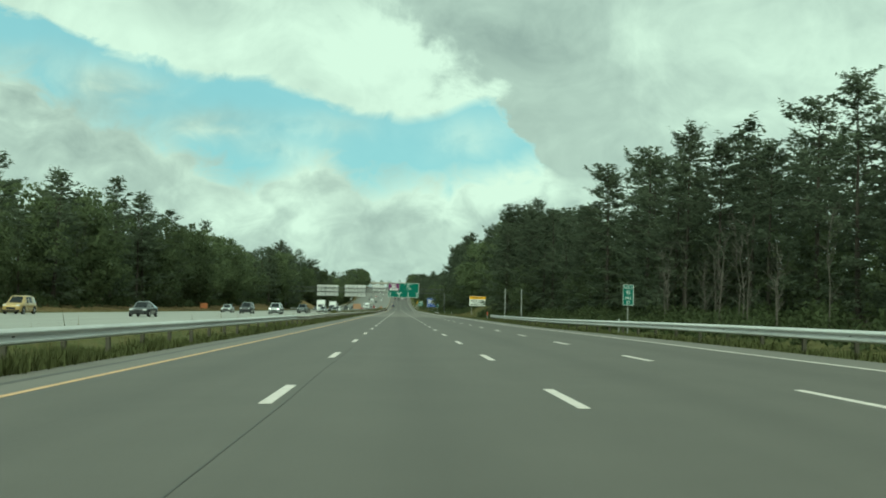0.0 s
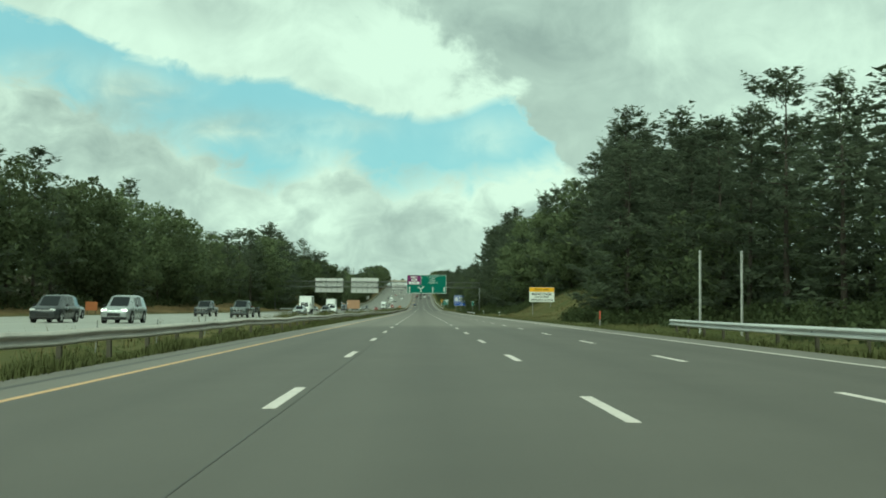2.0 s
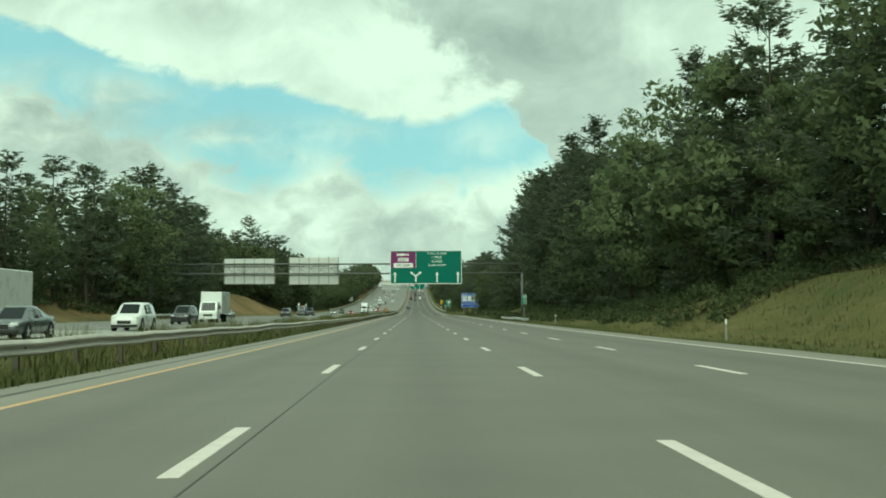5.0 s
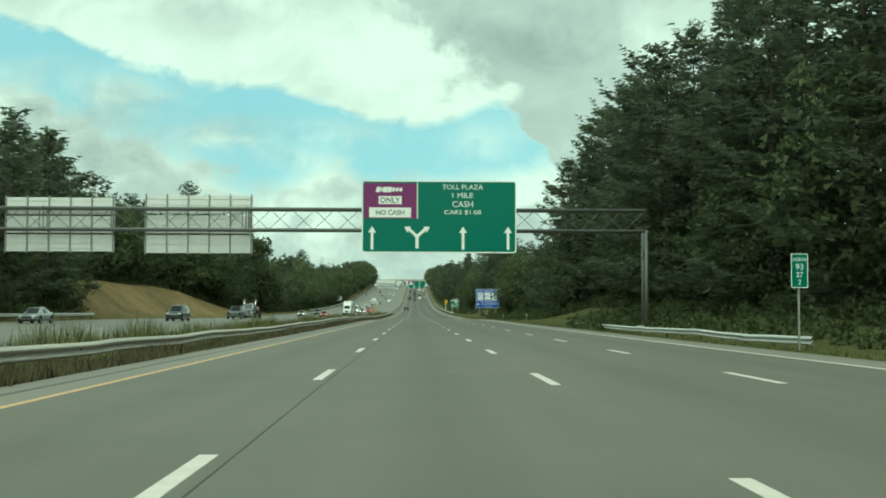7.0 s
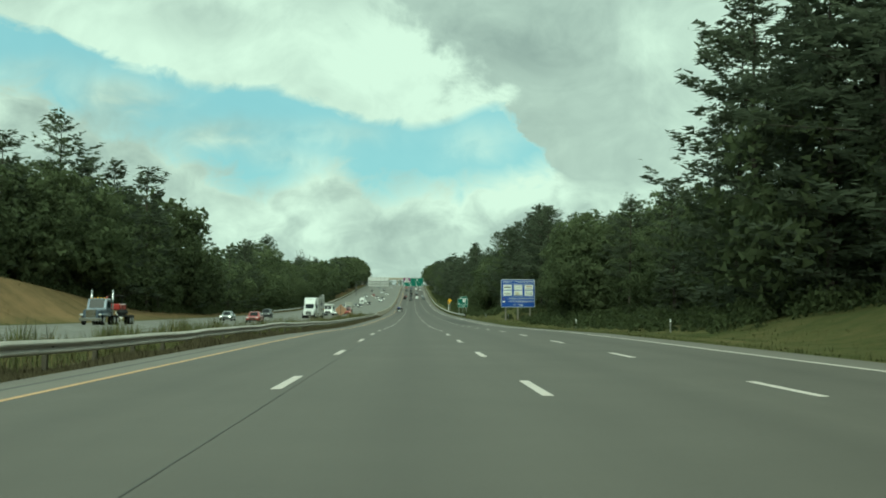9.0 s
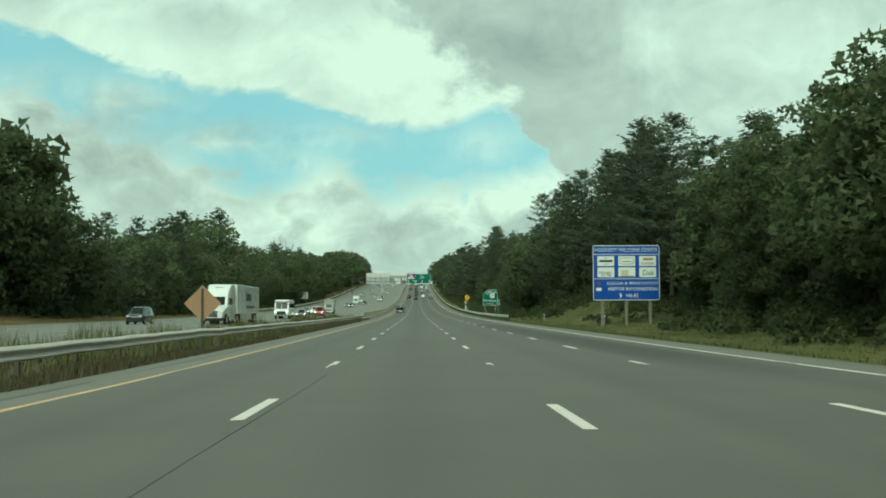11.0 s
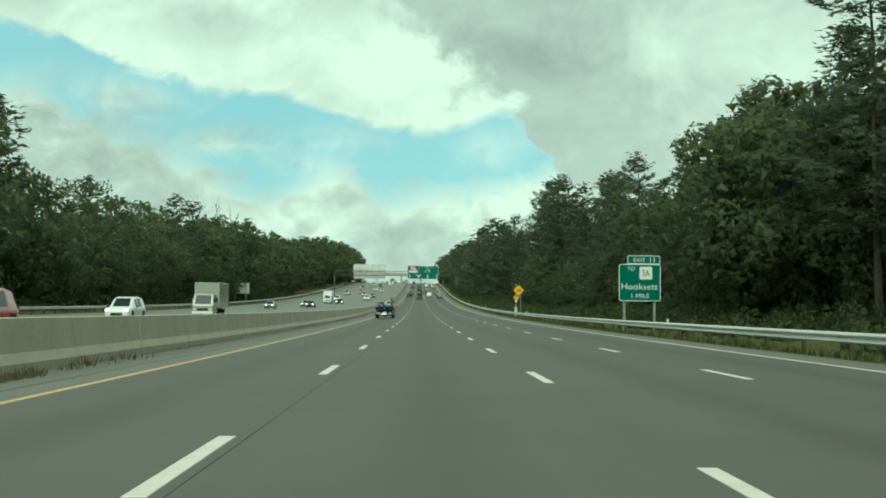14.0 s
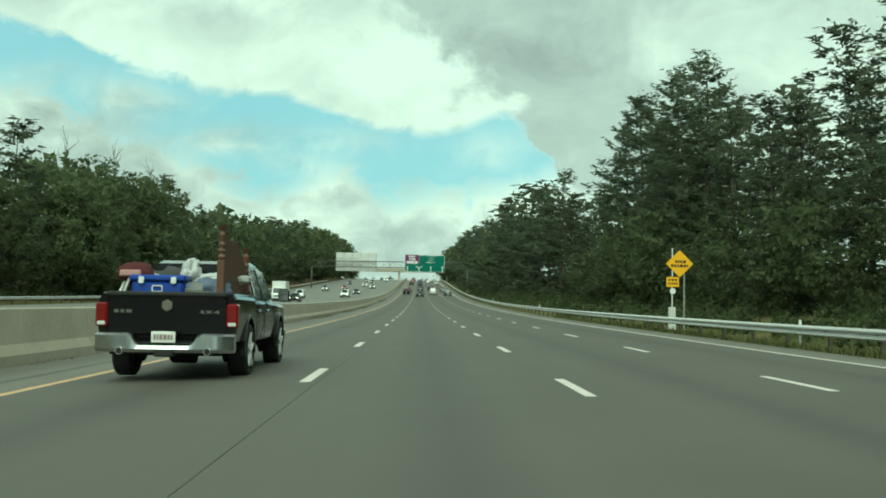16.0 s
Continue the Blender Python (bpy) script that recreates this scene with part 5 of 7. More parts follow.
# blue services sign
sg = ground_sign("services_sign", "large blue welcome center services sign on three posts", 17.0, 23.4, 2.2, 7.45, 652.0, S_BLUE, .2, .06, 3, .13, True, material("grey_timber_post", (.20, .185, .155), .85, vary=.25, scale=3, streak=(1, 1, .2)))
SX = lambda px: (px - 445) / 670 * 6.5
SZ = lambda py: (352 - py) / 580 * 5.25
words("HOOKSETT WELCOME CENTER", 6.0, .34, S_WHITE, sg, 0, -.03, SZ(110))
for py in (157, 415):
    part("rule", plate(6.4, .05, 0, .008), S_WHITE, sg, at=(0, -.03, SZ(py)))
for row, py in enumerate((228, 347)):
    for col, px in enumerate((243, 450, 657)):
        pq = part("logo_panel", plate(1.62, .94, .08, .014), S_WHITE, sg, "white service logo panel", at=(SX(px), -.033, SZ(py)))
        if col == 0 and row == 1:
            words("GENERAL", 1.3, .24, S_BLACK, pq, 0, -.009, -.04)
            words("STORE", .95, .2, S_BLACK, pq, 0, -.009, -.30)
        elif col == 2 and row == 1:
            words("Deli", 1.05, .5, material("deep_green_letters", (.01, .06, .03), .5), pq, .05, -.009, -.05)
        elif col == 2:
            words("DINER", 1.2, .24, S_BLACK, pq, 0, -.009, -.26)
            part("mark", plate(1.0, .24, .1, .006), material("ochre_mark", (.36, .22, .14), .6), pq, at=(.05, -.009, .18))
        elif row == 1:
            part("mark", plate(.72, .5, .02, .006), material("cream_mark", (.55, .5, .38), .6), pq, at=(-.2, -.009, -.04))
            part("mark", plate(1.4, .09, 0, .006), S_BLACK, pq, at=(0, -.009, -.40))
        elif col == 1:
            part("mark", border(1.4, .66, .33, .035), S_BLACK, pq, at=(0, -.008, 0))
            part("mark", plate(.9, .12, .03, .006), material("grey_mark", (.3, .34, .30), .6), pq, at=(0, -.009, -.05))
        else:
            part("mark", plate(1.25, .2, .02, .006), S_BLACK, pq, at=(0, -.009, 0))
            for s_ in (-1, 1):
                b = plate(.30, .05, 0, .006)
                part("mark", b, S_BLACK, pq, at=(0, -.009, .3 * s_))
words("LIQUOR & WINE OUTLET", 4.9, .32, S_WHITE, sg, .62, -.03, SZ(465))
words("VISITOR INFORMATION", 4.75, .32, S_WHITE, sg, .58, -.03, SZ(523))
words("3", .26, .38, S_WHITE, sg, SX(384), -.03, SZ(592))
words("MILES", 1.15, .30, S_WHITE, sg, SX(503), -.03, SZ(592))
part("icon", plate(.5, .3, .04, .01), S_WHITE, sg, at=(SX(172), -.03, SZ(526)))
part("icon", plate(.28, .32, .04, .01), material("plum_mark", (.16, .07, .14), .6), sg, at=(SX(172), -.03, SZ(466)))

# exit sign
sg = ground_sign("exit_sign", "green exit sign with a route shield on two posts", 14.3, 17.35, 1.85, 4.55, 779.2, S_GREEN, .18, .05, 2, .09)
tb = part("exit_tab", plate(2.4, .62, .12, .05), S_GREEN, sg, "green exit number tab", at=(.3, 0, 1.66))
part("border", border(2.4, .62, .12, .05), S_WHITE, tb, at=(0, -.025, 0))
words("EXIT", .85, .26, S_WHITE, tb, -.32, -.03, 0)
words("11", .34, .36, S_WHITE, tb, .62, -.03, 0)
words("TO", .52, .30, S_WHITE, sg, -.62, -.03, 1.0)
sh = part("route_shield", plate(.92, .92, .08, .014), S_WHITE, sg, "white state route shield", at=(.45, -.033, .70))
words("3A", .55, .5, S_BLACK, sh, 0, -.009, 0)
words("Hooksett", 2.66, .44, S_WHITE, sg, 0, -.03, -.28)
words("1 MILE", 1.3, .30, S_WHITE, sg, .05, -.03, -.95)

# yellow diamond with its plaque
gz = float(ground_z(14.95, 865)) - float(zr(865))
ob = thing("warning_sign", "yellow diamond warning sign with a small plaque", "road sign", 14.95, 865, float(zr(865)))
b = plate(1.14, 1.14, .06, .03)
bmesh.ops.transform(b, matrix=Matrix.Rotation(radians(45), 4, "Y"), verts=b.verts)
part("panel", b, S_YELLOW, ob, at=(0, 0, 3.62))
bars(ob, .05, -.02, 3.74, .62, .15, 4, S_BLACK)
bars(ob, 0, -.02, 3.5, 1.0, .15, 6, S_BLACK)
post(ob, .28, .05, gz - .3, 4.15, .04)
post(ob, -.42, .05, gz - .3, 4.55, .035, True, S_BACK)
pq = part("plaque", plate(.74, .58, .04, .02), S_YELLOW, ob, "small yellow plaque", at=(-.40, 0, 2.55))
bars(pq, 0, -.012, .12, .5, .11, 3, S_BLACK)
bars(pq, 0, -.012, -.10, .55, .11, 4, S_BLACK)
part("shield", plate(.32, .34, .12, .02), S_WHITE, ob, "small white route shield", at=(-.40, 0, 2.02))
part("box", box(-.62, -.2, .02, .25, gz, 1.35 + gz, .03), S_BACK, ob, "grey service box")

# backs of temporary signs on the median, and one far white back
ob = thing("temporary_sign", "tan plywood back of a temporary median sign", "road sign", -10.1, 258, float(ground_z(-10.1, 258)))
o = float(zr(258)) - float(ground_z(-10.1, 258))
part("panel", plate(1.85, 1.25, .03, .03), S_TAN, ob, at=(0, 0, 1.68 + o))
for px in (-.3, .3):
    post(ob, px, .07, -.3, 2.1 + o, .045, True, WOODPOST)
ob = thing("temporary_sign", "tan diamond back of a temporary work sign", "road sign", -9.7, 599, float(ground_z(-9.7, 599)))
b = plate(1.2, 1.2, .04, .03)
bmesh.ops.transform(b, matrix=Matrix.Rotation(radians(45), 4, "Y"), verts=b.verts)
part("panel", b, S_TAN, ob, at=(0, 0, 2.0))
post(ob, 0, -.05, -.3, 2.7, .045, True, WOODPOST)
ob = thing("oncoming_sign", "plain grey back of an oncoming roadside sign", "road sign", -43.5, 965, float(ground_z(-43.5, 965)))
part("panel", plate(4.2, 2.6, .1, .05), S_BACK, ob, at=(0, 0, 3.9))
for px in (-1.3, 1.3):
    post(ob, px, -.1, -.3, 5.0, .09)
ob = thing("work_sign", "small white diamond sign on the cut slope", "road sign", -34.4, 578, float(zr(578)))
b = plate(1.0, 1.0, .04, .03)
bmesh.ops.transform(b, matrix=Matrix.Rotation(radians(45), 4, "Y"), verts=b.verts)
part("panel", b, S_WHITE, ob, at=(0, 0, 1.25))
bars(ob, 0, -.02, 1.3, .5, .09, 3, S_BLACK)
bars(ob, 0, -.02, 1.12, .36, .09, 2, S_BLACK)
post(ob, 0, .05, -.3, 1.7, .04)

ob = thing("work_sign", "rust orange work sign panel beyond the oncoming lanes", "road sign", -43.0, 240, float(ground_z(-43.0, 240)))
part("panel", plate(1.55, 1.15, .03, .04), material("rust_orange", (.42, .15, .06), .7, vary=.1, scale=2), ob, at=(0, 0, 1.15))
for px in (-.5, .5):
    post(ob, px, .06, -.3, 1.6, .04, True, WOODPOST)

# bare stakes on the median
for px, py, hh in ((-10.0, 131, 1.0), (-10.0, 138.5, .95), (-10.1, 148, 1.1)):
    ob = thing("stake", "thin dark stake standing on the median", "stake", px, py, float(ground_z(px, py)), 0, "stakes on the median")
    part("stick", tube((0, 0, -.3), (.05, 0, hh), .022, .018, 6), STEELPOST, ob)

# delineators: slim posts with white reflector tops
pm = bpy.data.meshes.new("post")
b = box(-.05, .05, -.012, .012, -.3, 1.0, .004)
b.to_mesh(pm)
b.free()
pm.materials.append(STEELPOST)
rm = bpy.data.meshes.new("reflector")
b = box(-.055, .055, -.022, -.013, .78, 1.0, .004)
b.to_mesh(rm)
b.free()
rm.materials.append(S_WHITE)
RED_BAND = material("faded_red_sleeve", (.48, .10, .06), .6, vary=.15, scale=4)
sl = bpy.data.meshes.new("sleeve")
b = box(-.058, .058, -.024, -.013, .42, 1.0, .004)
b.to_mesh(sl)
b.free()
sl.materials.append(RED_BAND)
for px, py, red in ((14.9, 74, 0), (15.7, 194, 1), (14.5, 300, 0), (15.8, 372.5, 0), (17.6, 521, 0), (17.0, 559, 0), (18.6, 655, 0), (16.9, 691, 0),
                    (13.9, 762, 0), (13.9, 842, 0), (14.0, 930, 0), (13.9, 1010, 0)):
    ob = thing("delineator", "slim delineator post with a " + ("red sleeve" if red else "white reflector"), "delineator", px, py, float(ground_z(px, py)), 0, "delineators along the verge")
    part("post", pm, None, ob)
    if red:
        part("sleeve", sl, None, ob, "faded red sleeve")
        ob.matrix_basis = ob.matrix_basis @ Matrix.Diagonal((1.15, 1.15, 1.3, 1))
    else:
        part("reflector", rm, None, ob)

# ---------------------------------------------------------------- far overpass over the crest
yb = 1480.0
zb = float(zr(yb))
ob = thing("overpass", "pale concrete overpass crossing at the crest", "bridge", -10, yb, zb)
part("deck", box(-75, 75, -5, 5, 5.2, 6.3, .05), CONCRETE, ob)
for dy in (-5.1, 5.1):
    part("parapet", box(-75, 75, dy - .15, dy + .15, 6.3, 7.2, .03), CONCRETE, ob)
for px in (-36, -3, 27):
    for dy in (-3.4, 0, 3.4):
        part("pier", tube((px, dy, -2), (px, dy, 5.2), .5, None, 12), CONCRETE, ob, smooth=True)
for sx in (-1, 1):
    part("abutment", box(sx * 66 - 9, sx * 66 + 9, -6, 6, -3, 5.2, .1), CONCRETE, ob)

# ---------------------------------------------------------------- vehicles
def paint(name, color, metal=0.2):
    return material("paint_" + name, color, 0.28, metal, vary=0.06, scale=1.0, spec=.5, coat=.5)


GLASS = material("vehicle_glass", (0.012, 0.015, 0.016), 0.08, spec=.3)
RUBBER = material("tyre_rubber", (0.018, 0.018, 0.018), 0.85, vary=0.1, scale=4)
ALLOY = material("alloy_rim", (0.66, 0.66, 0.66), 0.3, 0.45, vary=0.1, scale=4)
CHROME = material("chrome", (0.62, 0.63, 0.63), 0.14, 0.95)
TRIM = material("black_plastic", (0.015, 0.015, 0.015), 0.6, vary=0.1, scale=3)
RED_LENS = material("red_lens", (0.15, 0.004, 0.005), 0.2, spec=.6)
CLEAR_LENS = material("clear_lens", (0.60, 0.61, 0.60), 0.15, spec=.6)
LIT_LENS = material("lit_headlamp", (1.0, 0.97, 0.9), 0.2, emit=2.2)
UNDER = material("underbody", (0.02, 0.02, 0.019), 0.9)


def shell(stations):
    """A closed body skin lofted through stations (y, half width, sill z, shoulder z, roof half width, top z)."""
    bm = bmesh.new()
    rings = []
    for y, w, zb, zs, wr, zt in stations:
        mid_ = zb + (zs - zb) * .5
        half = [(w * .86, zb), (w * .97, zb + .10), (w, mid_), (w * .985, zs - .05), (w * .95, zs), (wr, zt - .07 * (zt - zs > .2)), (wr * .86, zt)]
        pts = half + [(-px, pz) for px, pz in half[::-1]]
        rings.append([bm.verts.new((px, y, pz)) for px, pz in pts])
    n = len(rings[0])
    for a, b in zip(rings, rings[1:]):
        for k in range(n):
            bm.faces.new((a[k], a[(k + 1) % n], b[(k + 1) % n], b[k]))
    bm.faces.new(rings[0][::-1])
    bm.faces.new(rings[-1])
    bmesh.ops.recalc_face_normals(bm, faces=bm.faces)
    return bm


def carve(bm, holes):
    """Cuts round wheel openings (y, z, radius) through a body skin."""
    ma = bpy.data.meshes.new("skin")
    bm.to_mesh(ma)
    bm.free()
    cut = bmesh.new()
    for y, z, r in holes:
        tube((-1.5, y, z), (-.62, y, z), r, None, 28, cut)
        tube((.62, y, z), (1.5, y, z), r, None, 28, cut)
    mb = bpy.data.meshes.new("cutter")
    cut.to_mesh(mb)
    cut.free()
    oa, ob_ = bpy.data.objects.new("skin", ma), bpy.data.objects.new("cutter", mb)
    scene.collection.objects.link(oa)
    scene.collection.objects.link(ob_)
    md = oa.modifiers.new("cut", "BOOLEAN")
    md.operation, md.object, md.solver = "DIFFERENCE", ob_, "EXACT"
    me_ = bpy.data.meshes.new_from_object(oa.evaluated_get(bpy.context.evaluated_depsgraph_get()))
    bpy.data.objects.remove(oa)
    bpy.data.objects.remove(ob_)
    out = bmesh.new()
    out.from_mesh(me_)
    return out


def pane_from(corners, out=.006, inset=.06):
    """A thin glass pane on four corners, drawn in from the edges and set proud."""
    c = [Vector(p) for p in corners]
    m_ = sum(c, Vector()) / 4
    nrm = (c[1] - c[0]).cross(c[3] - c[0]).normalized()
    if abs(nrm.x) > .6:
        nrm = nrm if nrm.x * m_.x > 0 else -nrm
    elif nrm.z < -.05:
        nrm = -nrm
    bm = bmesh.new()
    ins = []
    for p in c:
        d = m_ - p
        ins.append(p + d.normalized() * min(inset * 1.4, d.length * .4))
    top = [bm.verts.new(p + nrm * out) for p in ins]
    bot = [bm.verts.new(p - nrm * .004) for p in ins]
    bm.faces.new(top)
    for k in range(4):
        bm.faces.new((top[k], bot[k], bot[(k + 1) % 4], top[(k + 1) % 4]))
    bmesh.ops.recalc_face_normals(bm, faces=bm.faces)
    return bm


def ring_pts(st):
    y, w, zb, zs, wr, zt = st
    return {"sh": (w * .95, y, zs), "rf": (wr, y, zt - .07 * (zt - zs > .2)), "tp": (wr * .86, y, zt)}


def mirror_x(p):
    return (-p[0], p[1], p[2])


WHEELS = {}


def wheel(parent, x, y, r, width, spokes=5, rim=None, side=1):
    key = (r, width, spokes)
    if key not in WHEELS:
        t = bmesh.new()
        prof = [(-width / 2, r * .70), (-width / 2, r * .92), (-width * .38, r), (width * .38, r), (width / 2, r * .92), (width / 2, r * .70)]
        seg = 22
        rings = [[t.verts.new((px, math.cos(6.2832 * k / seg) * pr, math.sin(6.2832 * k / seg) * pr)) for px, pr in prof] for k in range(seg)]
        for k in range(seg):
            a, b = rings[k], rings[(k + 1) % seg]
            for j in range(len(prof) - 1):
                t.faces.new((a[j], b[j], b[j + 1], a[j + 1]))
        bmesh.ops.recalc_face_normals(t, faces=t.faces)
        tm = bpy.data.meshes.new("tyre")
        t.to_mesh(tm)
        t.free()
        tm.materials.append(RUBBER)
        b = tube((-width * .1, 0, 0), (width * .30, 0, 0), r * .71, None, 20)
        for k in range(spokes):
            a = 6.2832 * k / spokes
            box(width * .28, width * .53, -r * .085, r * .085, r * .08, r * .68, r * .02, b, Matrix.Rotation(a, 4, "X"))
        tube((width * .25, 0, 0), (width * .55, 0, 0), r * .15, r * .11, 10, b)
        rmm = bpy.data.meshes.new("rim")
        b.to_mesh(rmm)
        b.free()
        rmm.materials.append(rim or ALLOY)
        WHEELS[key] = (tm, rmm)
    tm, rmm = WHEELS[key]
    w = new("wheel")
    w.parent = parent
    w.matrix_basis = pose(x, y, r, 0, 0, 0 if side > 0 else 180)
    part("tyre", tm, None, w)
    part("rim", rmm, None, w)
    return w


def arch(parent, x, y, r, side):
    b = tube((0, 0, 0), (.02, 0, 0), r, None, 18)
    part("wheel_arch", b, UNDER, parent, at=(x if side > 0 else x - .02, y, r * .92))


def car(name, label, x, y, col, kind="sedan", turn=180, lit=False, group="oncoming traffic"):
    """A passenger vehicle with its nose towards local +y."""
    L = {"sedan": 4.75, "suv": 4.8, "van": 5.1, "pickup": 5.6}[kind]
    W, h, hl = .91, L / 2, {"sedan": 1.45, "suv": 1.78, "van": 1.80, "pickup": 1.80}[kind]
    tall = kind != "sedan"
    zs, zb = (1.02 if tall else .88), .22
    hood = zs - .02
    if kind == "sedan":
        st = [(-h, W * .80, .42, .82, .62, .90), (-h + .15, W * .93, .26, zs, .74, .98), (-h + .95, W, zb, zs + .03, .74, 1.02), (-h + 1.75, W, zb, zs + .02, .60, hl - .03),
              (-.15, W, zb, zs, .62, hl), (.45, W, zb, zs - .02, .62, hl - .06), (1.25, W, zb, zs - .03, .70, hood), (h - .35, W * .95, zb, zs - .13, .66, hood - .13),
              (h - .06, W * .80, .30, .62, .58, .70), (h, W * .7, .36, .58, .5, .62)]
        cab = (2, 3, 4, 5, 6)
    elif kind == "pickup":
        st = [(-h, W * .93, .5, 1.0, .84, 1.05), (-h + .1, W, .42, 1.05, .86, 1.08), (-.75, W, .42, 1.06, .86, 1.09), (-.70, W, .42, 1.06, .70, hl - .05), (-.2, W, .42, 1.06, .70, hl),
              (.6, W, .42, 1.05, .70, hl - .03), (1.30, W, .42, 1.04, .78, 1.10), (h - .3, W * .98, .42, 1.02, .76, 1.05), (h - .05, W * .92, .4, .95, .7, .98), (h, W * .86, .45, .9, .66, .92)]
        cab = (2, 3, 4, 5, 6)
    else:
        st = [(-h, W * .86, .4, .98, .70, 1.08), (-h + .10, W * .94, .30, zs, .70, 1.30), (-h + .40, W, zb, zs + .02, .66, hl - .08), (-h + 1.2, W, zb, zs + .01, .67, hl),
              (-.1, W, zb, zs, .68, hl), (.55, W, zb, zs, .68, hl - .08), (1.30, W, zb, zs - .01, .76, zs + .04), (h - .3, W * .97, zb, zs - .08, .72, zs - .03),
              (h - .05, W * .86, .32, .78, .66, .86), (h, W * .78, .36, .72, .6, .78)]
        cab = (2, 3, 4, 5, 6)
    ob = thing(name, label, {"sedan": "car", "suv": "car", "van": "van", "pickup": "pickup truck"}[kind], x, y, float(zr(y)), turn, group)
    ob.matrix_basis = pose(K * x, K * y, K * float(zr(y)), math.degrees(math.atan((float(zr(y + 2)) - float(zr(y - 2))) / 4)), 0, 0) @ pose(0, 0, 0, 0, 0, turn) @ Matrix.Scale(K, 4)
    body = part("body", shell(st), col, ob, smooth=42)
    R = [ring_pts(s_) for s_ in st]
    a, b, c, d, e = cab
    part("windscreen", pane_from([mirror_x(R[e]["tp"]), R[e]["tp"], R[d]["tp"], mirror_x(R[d]["tp"])]), GLASS, ob)
    part("rear_window", pane_from([R[a]["tp"], mirror_x(R[a]["tp"]), mirror_x(R[b]["tp"]), R[b]["tp"]]), GLASS, ob)
    for s_ in (1, -1):
        f = (lambda p: p) if s_ > 0 else mirror_x
        for i, j in ((b, c), (c, d)):
            q = [f(R[i]["sh"]), f(R[j]["sh"]), f(R[j]["rf"]), f(R[i]["rf"])]
            part("side_window", pane_from(q if s_ > 0 else q[::-1], inset=.07), GLASS, ob)
        wr = .33 if not tall else .37
        for wy in (-h + .95, h - .92):
            arch(ob, s_ * (W * .985), wy, wr + .06, s_)
            wheel(ob, s_ * (W - .09), wy, wr, .21, 5, None, s_)
        hy, hz = h - .05, (.66 if not tall else .82)
        part("headlight", box(s_ * .62 - .17, s_ * .62 + .17, hy - .12, hy + .035, hz - .08, hz + .07, .03), LIT_LENS if lit else CLEAR_LENS, ob)
        part("tail_light", box(s_ * .70 - .12, s_ * .70 + .12, -h - .012, -h + .12, (.72 if not tall else .85), (.88 if not tall else 1.1), .02), RED_LENS, ob)
        part("mirror", box(s_ * 1.02 - .09, s_ * 1.02 + .09, .75, .87, zs + .02, zs + .16, .03), TRIM, ob)
    if kind == "pickup":
        gr = part("grille", box(-.46, .46, h - .06, h + .03, .56, .90, .03), CHROME, ob, "chrome grille")
        for gx_ in (-.29, 0, .29):
            part("grille_opening", box(gx_ - .11, gx_ + .11, h + .02, h + .036, .62, .84, .01), TRIM, gr)
        part("bumper_bar", box(-.84, .84, h - .12, h + .05, .42, .54, .03), GREY, ob)
    else:
        part("grille", box(-.42, .42, h - .06, h + .012, .44, .66, .02), TRIM, ob)
    part("bumper", box(-.78, .78, h - .14, h + .03, .26, .42, .04), TRIM, ob)
    part("number_plate", box(-.2, .2, -h - .022, -h, .6, .72, .008), S_WHITE, ob)
    return ob


SILVER, BLACKP, WHITEP = paint("silver", (.36, .38, .38), .5), material("paint_black", (.007, .007, .008), .12, 0, spec=.38), paint("white", (.70, .71, .69), 0)
GREY, DARKG = paint("grey", (.14, .15, .155), .5), paint("charcoal", (.028, .031, .033), .15)
REDP, TANP, BLUEP = paint("red", (.36, .045, .04), .1), paint("ochre", (.42, .29, .10), .1), paint("blue", (.045, .08, .17), .3)

